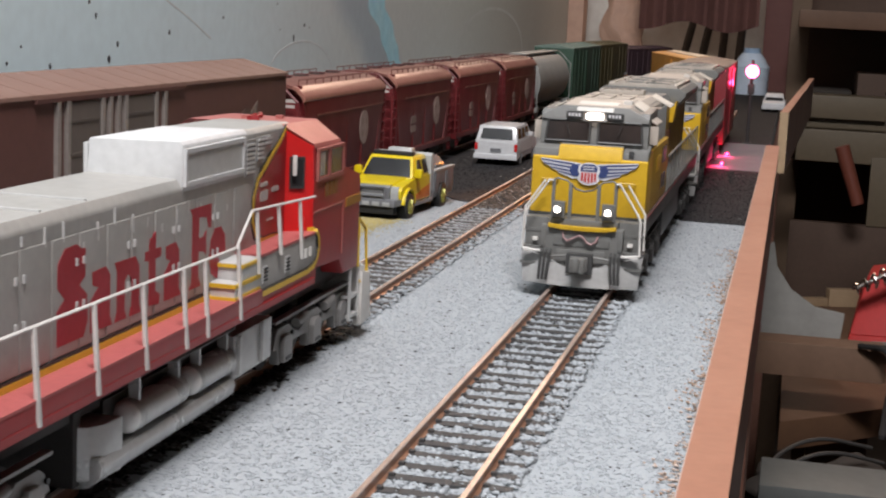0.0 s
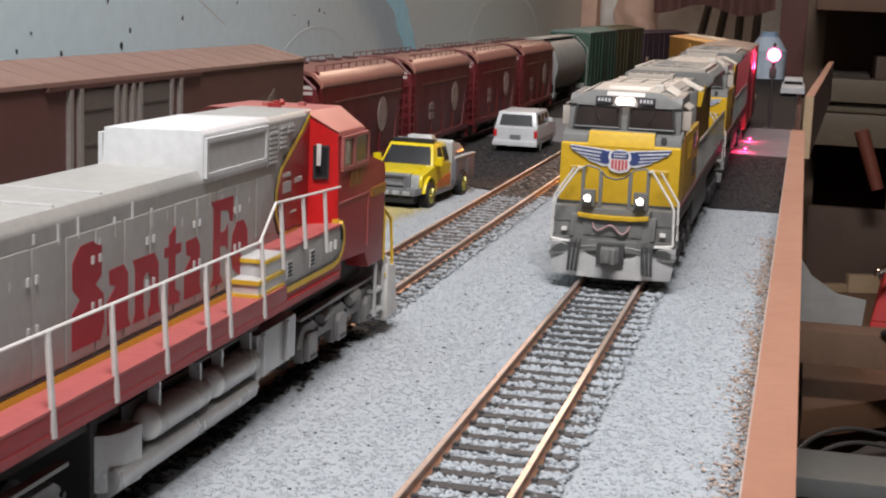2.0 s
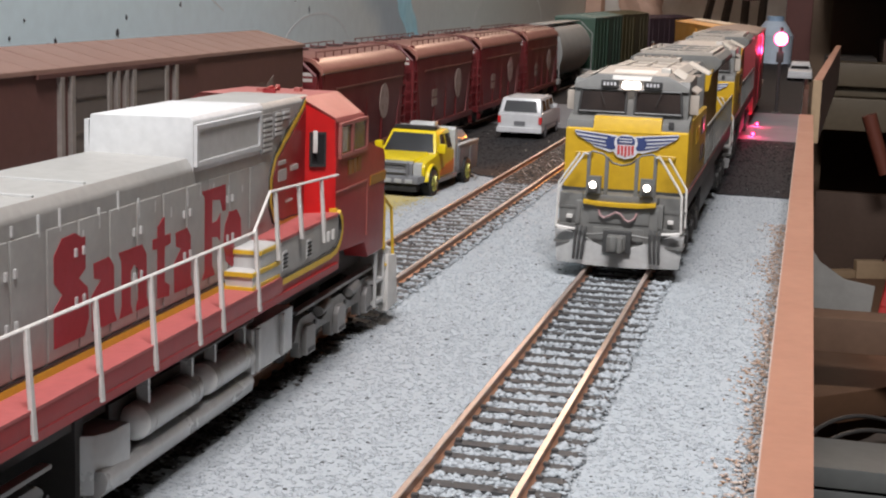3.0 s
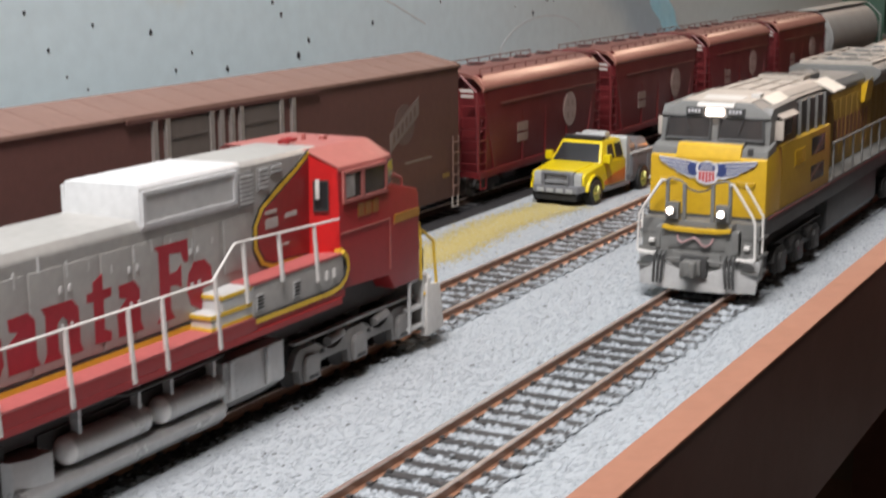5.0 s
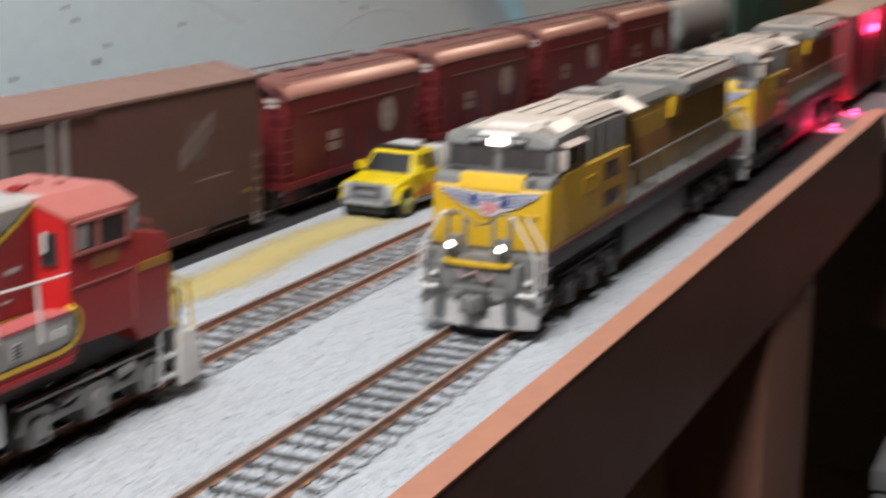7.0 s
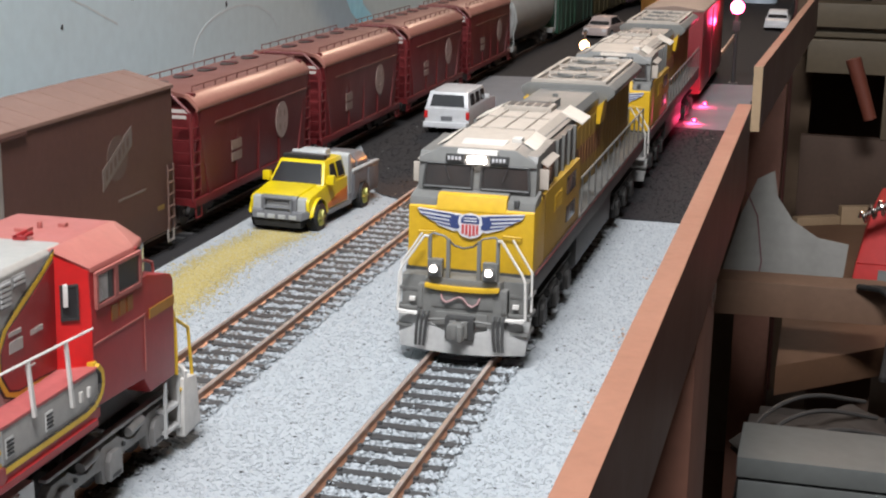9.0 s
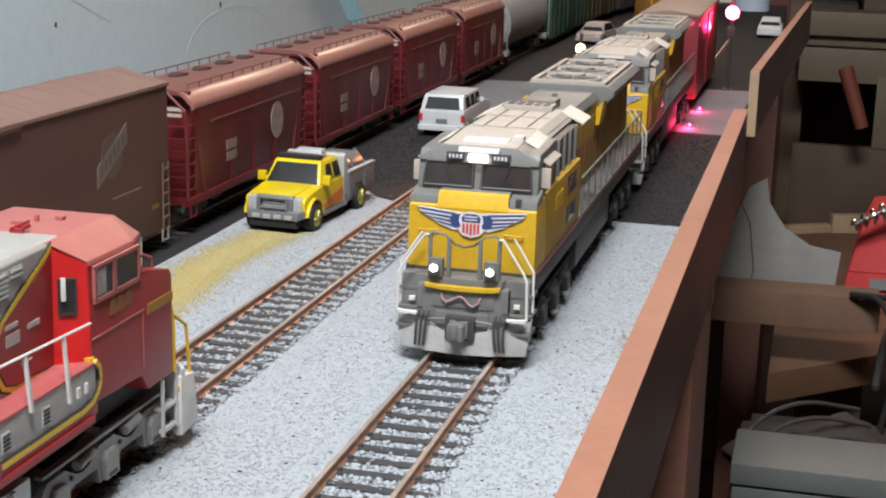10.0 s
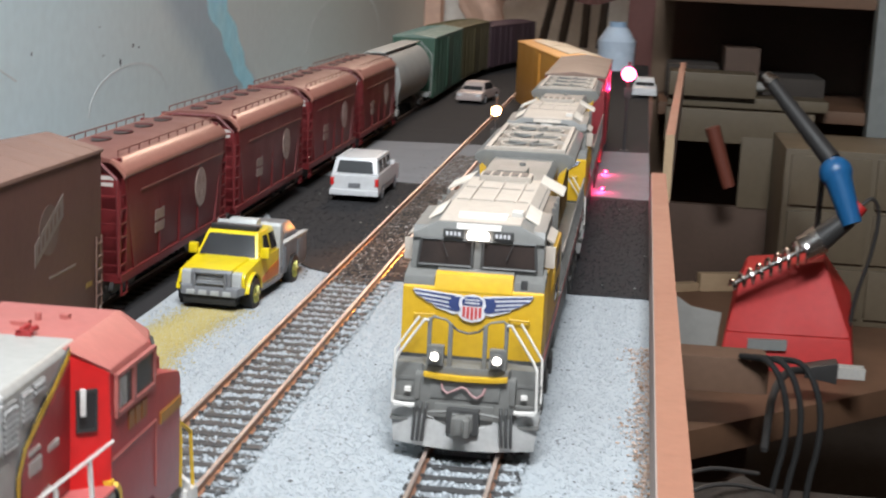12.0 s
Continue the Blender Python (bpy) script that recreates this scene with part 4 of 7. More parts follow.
def silver_loco():
    t = thing("silver_red_locomotive", (-64.5, -194, 0), "silver and red diesel locomotive with faded red side markings", "locomotive")
    # long hood, low part and raised part
    part("long_hood", Solid().prism([(-13.5, 27), (14.5, 27), (14.5, 50.6), (13.4, 52.4), (-4.5, 52.6), (-13.5, 46.5)], "y", -112, 40), SILVER, t, "weathered silver hood", bevel=0.5)
    rb = part("raised_hood", Solid().prism([(-13.0, 46), (14.6, 50.0), (14.6, 58.6), (13.9, 59.4), (-4.2, 59.0), (-4.6, 52.5)], "y", 3, 36), HOOD_LIT, t, "silver raised hood section, coloured as lit", bevel=0.35)
    a = [(-13.0, 36, 27), (14.55, 36, 27), (14.55, 36, 58.2), (13.6, 36, 59.2), (-4.2, 36, 58.8), (-6.8, 36, 52.5)]
    b = [(-13.0, 69, 27), (12.75, 69, 27), (12.75, 69, 57.8), (11.8, 69, 58.8), (-4.2, 69, 58.6), (-6.8, 69, 52.5)]
    part("cab_hood", Solid().loft(a, b), SILVER, t, bevel=0.3)
    for x0, x1 in ((14.6, 15.2), (-5.4, -4.6)):
        fr = Solid()
        for z0, z1, y0, y1 in ((51.0, 51.8, 3.2, 34), (57.2, 58.0, 3.2, 34), (51.8, 57.2, 3.2, 4.2), (51.8, 57.2, 33, 34)):
            fr.box(x0, x1, y0, y1, z0, z1)
        part("grille_frame", fr, HOOD_LIT, rb)
        part("grille_panel", Solid().box(x0, x0 + 0.25, 4, 33.2, 51.6, 57.4), SILVER_HI, rb)
    for a, b, c, d in ((35.0, 40.2, 49.8, 57.2), (42.4, 46.6, 52.2, 57.2), (47.6, 52.2, 55.0, 57.2)):
        x = 14.55 - (a - 38) * 0.055
        lv = part("louvre_panel", Solid().box(x - 0.3, x + 0.15, a, b, c, d), TRUCKGREY, t, "grey louvred intake panel")
        for k in range(int((d - c) / 0.95)):
            part("louvre", Solid().box(x, x + 0.4, a + 0.4, b - 0.4, c + 0.45 + k * 0.95, c + 0.95 + k * 0.95), SILVER_HI, lv)
    for k in range(7):
        yy = -104 + k * 19
        d = pair("hood_door", 14.4, 14.75, yy, yy + 8.6, 29.5, 48, SILVER, t, bevel=0.12)
        for z in (36, 43):
            part("door_latch", Solid().box(14.7, 15.1, yy + 7.4, yy + 8.0, z, z + 1.2), SILVER_HI, d)
        d = pair("hood_door", 14.4, 14.75, yy + 9.2, yy + 17.8, 29.5, 48, SILVER, t, bevel=0.12)
        for z in (36, 43):
            part("door_latch", Solid().box(14.7, 15.1, yy + 9.8, yy + 10.4, z, z + 1.2), SILVER_HI, d)
    pair("hood_door", 14.4, 14.75, 29.4, 37.6, 36.5, 48, SILVER, t, bevel=0.12)
    rnd = random.Random(2)
    for k in range(22):
        yy = -106 + k * 6.2 + rnd.uniform(-1, 1)
        z = rnd.uniform(43, 48.5)
        part("worn_latch", Solid().box(14.5, 14.8, yy, yy + rnd.uniform(0.25, 0.45), z, z + rnd.uniform(1.0, 3.2)), SILVER_HI, t, "scuffed bright latch")
    part("roof_hatch", Solid().box(-4, 11, -100, -70, 52.4, 53.0), SILVER_HI, t, bevel=0.25)
    part("exhaust_stack", Solid().box(-3, 6, -66, -54, 52.4, 54.6), TRUCKGREY, t, bevel=0.5)
    part("exhaust_cap", Solid().box(-4, 7, -67.5, -52.5, 54.4, 55.0), SILVER_HI, t, bevel=0.25)
    for yy in (-48, -33):
        part("roof_seam", Solid().box(-4, 13.0, yy, yy + 0.6, 52.3, 52.75), SILVER_HI, t)
    # curved red field behind the cab, with its yellow and black edge
    outer = [(64.5, 58.2), (58.5, 55.2), (50.6, 52.0), (43.2, 48.4), (40.3, 44.6), (40.2, 39.6), (43.0, 35.8), (47.0, 34.4), (53.6, 34.0), (64.5, 33.4)]

    def field(o, h, sd):
        """The field's outline drawn in by o and standing h off the tapering hood side."""
        pts = []
        for y, z in outer:
            d = Vector((56.0 - y, 44.0 - z))
            d = d.normalized() * o
            yy, zz = (y if y > 64 else y + d.x), z + d.y
            pts.append((yy, zz))
        f = lambda y, e: sd * (14.62 - (y - 38) * 0.055 + e)
        return Solid().loft([(f(y, -0.3), y, z) for y, z in pts], [(f(y, h), y, z) for y, z in pts])
    for nm, o, h, m, lb in (("black_edge", -0.5, 0.08, BLACK, "thin black outline"), ("yellow_edge", 0.0, 0.16, YELLOW, "yellow edging stripe"), ("inner_black_edge", 1.2, 0.22, BLACK, ""), ("red_field", 1.6, 0.30, RED_SHADED, "deep red curved field")):
        part(nm, field(o, h, 1), m, t, lb)
    for y0, y1, z0, z1 in ((44.6, 49.0, 46.6, 47.4), (44.6, 49.4, 43.4, 45.6), (53.0, 57.6, 44.6, 45.6), (50, 54, 38.6, 39.0)):
        xx = 14.95 - (y0 - 38) * 0.055
        part("data_plate", Solid().box(xx - 0.3, xx + 0.06, y0, y1, z0, z1), WHITE_DECAL, t, "small white stencil block")
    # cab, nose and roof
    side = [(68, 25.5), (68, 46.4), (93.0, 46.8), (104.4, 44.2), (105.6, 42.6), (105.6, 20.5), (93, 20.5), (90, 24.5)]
    cab = part("cab", Solid().prism(side, "x", -19.0, 19.0), RED_SHADED, t, "red wide cab and nose, coloured as in shade", bevel=0.6)
    part("cab_upper", Solid().loft([(-19, 68, 46.2), (19, 68, 46.2), (19, 89.5, 46.2), (15.6, 98.5, 46.2), (-15.6, 98.5, 46.2), (-19, 89.5, 46.2)], [(-18.6, 68, 53.6), (18.6, 68, 53.6), (18.6, 89, 53.6), (14.8, 96.5, 53.6), (-14.8, 96.5, 53.6), (-18.6, 89, 53.6)]), RED_SHADED, cab, bevel=0.3)
    part("cab_back_wall", Solid().loft([(12.2, 62.9, 34.2), (12.9, 62.9, 34.2), (19.0, 67.8, 34.2), (19.0, 69, 34.2), (12.2, 69, 34.2)], [(11.8, 62.9, 58.0), (12.3, 62.9, 58.0), (18.6, 68.2, 53.6), (18.6, 69, 53.6), (11.8, 69, 58.0)]), RED, cab, "red angled back wall, in the lit tone")
    part("cab_back_wall", Solid().prism([(-12.9, 62.9), (-19.0, 67.4), (-19.0, 69), (-12.9, 69)], "z", 34.2, 53.4), RED, cab, "red angled back wall, in the lit tone")
    r0 = [(-18.6, 68.4, 53.2), (18.8, 68.4, 53.2), (18.6, 68.2, 54.2), (12.4, 63.2, 58.6), (-9.6, 63.2, 58.6), (-18.2, 68.2, 54.2)]
    r1 = [(-18.6, 88.0, 53.0), (18.8, 88.0, 53.0), (18.3, 88.2, 54.0), (11.2, 92.4, 58.0), (-10.6, 92.4, 58.0), (-18.0, 88.2, 54.0)]
    r2 = [(-15.2, 98.6, 52.4), (15.2, 98.6, 52.4), (15.0, 98.6, 53.2), (10.6, 95.6, 57.2), (-10.2, 95.6, 57.2), (-14.8, 98.6, 53.2)]
    part("cab_roof", Solid().loft(r0, r1), ROOF_RED_LIT, t, "red chamfered cab roof, coloured as lit", bevel=0.2)
    part("cab_visor", Solid().loft(r1, r2), ROOF_RED_LIT, t, "red sloping roof front, coloured as lit", bevel=0.2)
    part("roof_fitting", Solid().box(-2, 1.0, 76, 78.4, 58.2, 59.1).box(4, 5.6, 83, 84.6, 58.0, 59.0).rod((1, 81, 58), (1, 81, 59.6), 0.6), ROOF_RED_LIT, t, bevel=0.2)
    part("air_horn", Solid().rod((3, 68, 59.5), (3, 72, 59.5), 0.3, 0.6).rod((4.6, 68.4, 59.5), (4.6, 71.4, 59.5), 0.3, 0.55).box(2.4, 5.2, 68, 68.8, 58.4, 59.6), RED_SHADED, t)
    for s in (-1, 1):
        o, i = (19.25, 18.9) if s > 0 else (-19.25, -18.9)
        w = part("side_window", Solid().box(min(i, o), max(i, o), 70.0, 88.6, 46.3, 52.6), DARKGLASS, cab, "dark cab side window")
        part("window_blind", Solid().box(min(o, o + s * 0.1), max(o, o + s * 0.1), 70.6, 74.4, 46.8, 52.0), LIGHTGLASS, w, "pale reflection-grey pane")
        fs = Solid()
        for y0, y1, z0, z1 in ((69.3, 89.2, 45.6, 46.4), (69.3, 89.2, 52.4, 53.1), (69.3, 70.1, 46.2, 52.6), (88.4, 89.2, 46.2, 52.6), (77.2, 78.6, 46.2, 52.6)):
            fs.box(min(i, o + s * 0.35), max(i, o + s * 0.35), y0, y1, z0, z1)
        part("window_frame", fs, ROOF_RED_LIT, w)
        part("quarter_window", Solid().prism([(s * 19.05, 90.2), (s * 16.0, 97.6), (s * 15.5, 97.4), (s * 18.5, 90.0)], "z", 47.0, 52.4), DARKGLASS, cab)
        part("ochre_band", Solid().box(min(i, o), max(i, o), 93, 105.4, 37.0, 39.2), surface("ochre_band", (0.36, 0.16, 0.02), 0.5), cab, "dull ochre stripe")
        nb = Solid()
        for q in range(3):
            nb.box(min(i, o), max(i, o), 76 + q * 3.4, 78.6 + q * 3.4, 41.4, 44.6)
        part("number_bar", nb, surface("ochre_number", (0.26, 0.10, 0.02), 0.5), cab, "dull ochre painted bars")
        part("seam", Solid().box(min(i, o), max(i, o), 68.4, 91, 38.4, 38.8).box(min(i, o), max(i, o), 90.6, 91, 26, 38.6), ROOF_RED_LIT, cab)
        def on_wall(f, out=0.0):
            return (s * (12.9 + 6.1 * f + out * 0.62), 62.9 + 4.9 * f - out * 0.79)
        def pane(f0, f1, z0, z1, out):
            a, c = on_wall(f0, out), on_wall(f1, out)
            e, g = on_wall(f0, out - 0.5), on_wall(f1, out - 0.5)
            return Solid().prism([a, c, g, e], "z", z0, z1)
        bw = part("rear_cab_window", pane(0.28, 0.66, 44.6, 51.0, 0.1), DARKGLASS, cab, "narrow dark rear cab window")
        for f0, f1, z0, z1 in ((0.24, 0.70, 44.2, 44.7), (0.24, 0.70, 50.9, 51.4), (0.24, 0.29, 44.6, 51.0), (0.65, 0.70, 44.6, 51.0)):
            part("window_frame", pane(f0, f1, z0, z1, 0.2), BLACK, bw)
        part("cab_mirror", pane(0.30, 0.42, 47.2, 51.8, 1.0), WHITE, cab, "tilted white mirror", bevel=0.15)
    part("windshield", Solid().prism([(96.4, 53.0), (96.9, 53.0), (98.8, 47.2), (98.2, 47.2)], "x", 1.2, 14), DARKGLASS, cab)
    part("windshield", Solid().prism([(96.4, 53.0), (96.9, 53.0), (98.8, 47.2), (98.2, 47.2)], "x", -14, -1.2), DARKGLASS, cab)
    part("nose_headlight", Solid().box(-4, 4, 105.4, 106.4, 36, 39.5), WHITE, cab, bevel=0.4)
    part("nose_rail", Solid().wire([(15, 98.6, 47.0), (15, 99.4, 48.2), (15, 103.6, 46.6), (15, 104.0, 44.2)], 0.35), ROOF_RED_LIT, t)
    # walkways, deck boxes and steps
    for s in (-1, 1):
        def b(x0, x1, y0, y1, z0, z1):
            return Solid().box(min(s * x0, s * x1), max(s * x0, s * x1), y0, y1, z0, z1)
        part("walkway", b(13.4, 20.4, -114, 32, 24.0, 27.0), RED_SHADED, t, "dark red walkway edge", bevel=0.2)
        part("walkway_top", b(13.4, 20.5, -114, 31, 27.0, 27.5), WALKRED, t, "pink-red walkway surface")
        part("walkway_skirt", b(19.6, 20.55, -114, 66, 22.8, 24.2), RED_SHADED, t)
        part("yellow_stripe", b(13.5, 14.85, -112, 18, 27.5, 28.6), YELLOW, t)
        part("black_stripe", b(13.5, 14.8, -112, 18, 28.6, 29.1), BLACK, t)
        part("step_block", b(13.4, 20.0, 17, 32, 27.4, 30.8), SILVER_HI, t, "white-edged silver step", bevel=0.2)
        part("step_block", b(13.4, 20.0, 21, 32, 30.8, 34.2), SILVER_HI, t, "white-edged silver step", bevel=0.2)
        part("step_edge", b(13.4, 20.2, 16.7, 31, 29.9, 30.7), YELLOW, t, "yellow step edge")
        part("step_edge", b(13.4, 20.2, 16.7, 31, 27.3, 28.1), YELLOW, t, "yellow step edge")
        part("step_edge", b(13.4, 20.2, 20.7, 31, 33.3, 34.0), YELLOW, t, "yellow step edge")
        deck = part("deck_box", b(13.4, 19.8, 31, 68, 25.4, 33.9), SILVER, t, "silver equipment box beside the hood", bevel=0.25)
        part("deck_top", b(13.4, 20.0, 31, 68, 33.9, 34.5), WALKRED, t, "pink-red deck")
        part("deck_skirt", b(13.4, 20.0, 24, 68, 24.0, 26.0), RED_SHADED, t)
        # yellow edge rises in a curve to the cab corner
        curve = [(31, 26.2), (62, 26.2), (66, 26.8), (68.5, 28.4), (69.6, 30.6), (69.2, 33.0), (67.6, 34.6)]
        ys, ks = Solid(), Solid()
        for (y0, z0), (y1, z1) in zip(curve, curve[1:]):
            d = Vector((y1 - y0, z1 - z0)).normalized()
            nn = Vector((-d.y, d.x))
            q = [(y0 - nn.x * 0.6, z0 - nn.y * 0.6), (y1 - nn.x * 0.6, z1 - nn.y * 0.6), (y1 + nn.x * 0.5, z1 + nn.y * 0.5), (y0 + nn.x * 0.5, z0 + nn.y * 0.5)]
            k = [(y0 + nn.x * 0.5, z0 + nn.y * 0.5), (y1 + nn.x * 0.5, z1 + nn.y * 0.5), (y1 + nn.x * 0.9, z1 + nn.y * 0.9), (y0 + nn.x * 0.9, z0 + nn.y * 0.9)]
            ys.prism(q, "x", min(s * 19.0, s * 20.2), max(s * 19.0, s * 20.2))
            ks.prism(k, "x", min(s * 19.0, s * 20.15), max(s * 19.0, s * 20.15))
        part("yellow_edge", ys, YELLOW, t, "yellow edging stripe")
        part("black_edge", ks, BLACK, t)
        part("cab_sill_stripe", b(13.9, 19.4, 67.0, 68.4, 34.4, 35.3), YELLOW, t)
        for yy in (33, 47):
            v = part("box_vent", b(19.7, 20.0, yy, yy + 2.6, 28.2, 31.8), SILVER_HI, deck)
            for k in range(4):
                part("vent_slot", b(19.95, 20.15, yy + 0.2, yy + 2.4, 28.6 + k * 0.8, 29.0 + k * 0.8), BLACK, v)
        part("lift_ring", b(19.7, 20.3, 60, 61, 29.5, 31.5), WHITE, deck)
        part("lift_ring", b(19.7, 20.3, 63.2, 64, 29.5, 31.5), WHITE, deck)
        # handrail with stanchions
        part("handrail", Solid().wire([(s * 19.6, -112, 38.2), (s * 19.6, 18.4, 37.8), (s * 19.8, 26.0, 44.2), (s * 19.8, 66.5, 42.6)], 0.27), WHITE, t, "white wire handrail")
        for y, z0, z1 in ((-107, 23.4, 38.2), (-85, 23.4, 38.2), (-62, 23.4, 38.2), (-43, 23.4, 38.1), (-25, 23.4, 38.0), (-8, 23.4, 37.9), (2.0, 23.4, 37.9), (19.0, 23.4, 38.4), (29, 31.0, 44.0), (42, 33.0, 43.6), (56, 30.0, 43.0)):
            part("stanchion", Solid().loft([(s * 20.3, y - 0.48, z0), (s * 21.0, y - 0.48, z0), (s * 21.0, y + 0.48, z0), (s * 20.3, y + 0.48, z0)], [(s * 19.4, y - 0.42, z1), (s * 20.0, y - 0.42, z1), (s * 20.0, y + 0.42, z1), (s * 19.4, y + 0.42, z1)]), WHITE, t, bevel=0.12)
        # tanks below
        for y0, y1 in ((-22, -1), (5, 23)):
            part("air_reservoir", Solid().rod((s * 15.6, y0, 13.9), (s * 15.6, y1, 13.9), 2.9, 2.9, 24).ball((s * 15.6, y1, 13.9), 2.9, 20, 8, 1, 0.4, 1), TANKGREY, t, "grey cylindrical air tank with rounded ends", smooth=True)
            part("tank_cap", Solid().ball((s * 15.6, y0, 13.9), 2.85, 22, 12, 1, 0.8, 1), CAP_LIT, t, "domed tank end, whitened as lit from behind", smooth=True)
            for y in (y0 + 2, y1 - 2):
                part("tank_strap", Solid().rod((s * 15.6, y, 13.9), (s * 15.6, y + 0.5, 13.9), 3.0, 3.0, 24).box(min(s * 15, s * 17), max(s * 15, s * 17), y, y + 0.8, 16.4, 23.6), TANKGREY, t, smooth=True)
        part("tank_pipe", Solid().wire([(s * 16.6, -34, 21.4), (s * 16.6, -10, 21.2), (s * 17.2, -6, 20.4), (s * 17.2, 24, 20.6)], 0.5), UNDER, t, smooth=True)
        for y in (25.0, 38.5):
            part("box_bracket", Solid().box(min(s * 17.6, s * 18.4), max(s * 17.6, s * 18.4), y, y + 1.3, 10.4, 18.6), SILVER_HI, t, bevel=0.2)
        part("pilot_steps", Solid().box(min(s * 14, s * 18.6), max(s * 14, s * 18.6), 101, 108, 7.5, 8.3).box(min(s * 14, s * 18.6), max(s * 14, s * 18.6), 101, 108, 12.5, 13.3).box(min(s * 18.2, s * 18.8), max(s * 18.2, s * 18.8), 100.6, 101.4, 7, 20).box(min(s * 18.2, s * 18.8), max(s * 18.2, s * 18.8), 107.6, 108.4, 7, 20), SILVER_HI, t)
        part("grab_rail", Solid().wire([(s * 18.6, 107, 20), (s * 18.6, 107, 30), (s * 18.0, 107, 35)], 0.4), YELLOW, t)
        part("grab_rail", Solid().wire([(s * 18.8, 108, 16), (s * 18.8, 115, 16.5), (s * 18.4, 114, 29), (s * 17.6, 108, 33)], 0.4), YELLOW, t, "yellow front handrail")
        part("brake_hose", Solid().wire([(s * 12, 114, 24), (s * 12.2, 117, 27), (s * 12.4, 118.5, 25), (s * 12.5, 118, 16)], 0.55), BLACK, t)
    part("tank_ledge", Solid().box(-14.0, 14.0, -27.6, 23.5, 10.1, 18.0), UNDER, t)
    part("fuel_tank", Solid().prism([(-12, 4.8), (12, 4.8), (15.6, 5.4), (17.6, 7.2), (18.0, 9.0), (17.4, 10.4), (-17.4, 10.4), (-18.0, 9.0), (-17.6, 7.2), (-15.6, 5.4)], "y", -36, 24), TANKGREY, t, bevel=0.4)
    part("battery_box", Solid().prism([(-13, 6.4), (13, 6.4), (17.6, 10), (17.6, 18.8), (-17.6, 18.8), (-17.6, 10)], "y", 23.5, 46), TANKGREY, t, "plain grey box ahead of the tank", bevel=0.5)
    for s in (-1, 1):
        part("tank_end", Solid().prism([(s * 11.0, -37.0), (s * 13.6, -37.2), (s * 15.8, -36.0), (s * 17.2, -33.0), (s * 17.6, -27.5), (s * 11.0, -27.5)], "z", 6.6, 15.8), TANKGREY, t, bevel=0.4)
    part("tank_bulkhead", Solid().box(-14.0, 14.0, -38.4, -35.9, 5.8, 18.4), UNDER, t)
    part("underframe", Solid().box(-13.5, 13.5, -113, 104, 17.0, 24.1), UNDER, t)
    part("anticlimber", Solid().box(-17, 17, 104.6, 109, 19.0, 21.0), SILVER_HI, t, bevel=0.3)
    part("pilot", Solid().box(-18.5, 18.5, 108.2, 110, 6, 20.6), SILVER, t, bevel=0.3)
    plow = [(-19.6, 109.5), (-17, 113), (0, 121), (17, 113), (19.6, 109.5), (19.6, 111), (17, 114.6), (0, 122.4), (-17, 114.6), (-19.6, 111)]
    part("snow_plow", Solid().loft([(x, y - 0.5, 20.0) for x, y in plow], [(x * 0.98, y - 1.5, 5.0) for x, y in plow]), WHITE, t, "pale grey wedge plow", bevel=0.3)
    for x0 in (17.4, -19.6):
        part("plow_side", Solid().prism([(108.5, 4.6), (117.5, 5.4), (115.5, 17.5), (108.5, 18.5)], "x", x0, x0 + 2.2), WHITE, t, "pale plow side plate", bevel=0.3)
    part("coupler", Solid().box(-1.5, 1.5, 109, 122, 10.6, 13.2).box(-2.6, 2.6, 119, 124, 10.2, 13.6), UNDER, t, bevel=0.3)
    loco_truck(t, 79, 3, 21)
    loco_truck(t, -78, 3, 21)
    red_slabs(t, 14.6)
    return t


silver_loco()

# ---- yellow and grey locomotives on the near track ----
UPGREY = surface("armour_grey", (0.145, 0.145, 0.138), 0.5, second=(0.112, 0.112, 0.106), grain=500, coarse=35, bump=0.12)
# roof tops are a paler tan than the grey below
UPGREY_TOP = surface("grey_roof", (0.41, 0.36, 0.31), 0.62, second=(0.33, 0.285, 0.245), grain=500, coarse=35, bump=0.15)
# cream for a small roof box, and for glare painted above the headlight
GLARE_CREAM = surface("glare_cream", (0.48, 0.46, 0.43), 0.45, second=(0.58, 0.56, 0.52), grain=500, coarse=60)
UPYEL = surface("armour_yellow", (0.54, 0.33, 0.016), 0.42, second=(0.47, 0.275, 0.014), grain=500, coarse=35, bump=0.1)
# darker copies of the nose yellow: shade on the sides is in the colour
UPYEL_SHADE = surface("flank_yellow_shaded", (0.42, 0.255, 0.02), 0.5, second=(0.35, 0.205, 0.02), amount=0.8, grain=500, coarse=35, bump=0.1)
UPHOOD_SHADE = surface("hood_yellow_shaded", (0.33, 0.20, 0.03), 0.55, second=(0.26, 0.15, 0.028), amount=0.8, grain=500, coarse=40, bump=0.12)
UPFRAME = surface("frame_grey", (0.046, 0.046, 0.046), 0.5, second=(0.034, 0.034, 0.033), grain=500, coarse=40)
RAD_FLOOR = surface("radiator_screen", (0.17, 0.145, 0.12), 0.6, second=(0.10, 0.09, 0.08), grain=700, coarse=60, bump=0.4)
RAD_BAR = surface("radiator_bar", (0.38, 0.34, 0.295), 0.55, second=(0.30, 0.265, 0.23), grain=500, coarse=50)
# dust tan raised in tone: lamplight on the sloping plates is in the colour
AWNING_LIT = surface("awning_dust_lit", (0.60, 0.55, 0.48), 0.55, second=(0.52, 0.47, 0.41), grain=500, coarse=50)
# trucks almost black: shade below the side sill is in the colour
TRUCK_SHADE = surface("truck_shade", (0.02, 0.019, 0.018), 0.65, second=(0.03, 0.028, 0.026), grain=500, coarse=50)
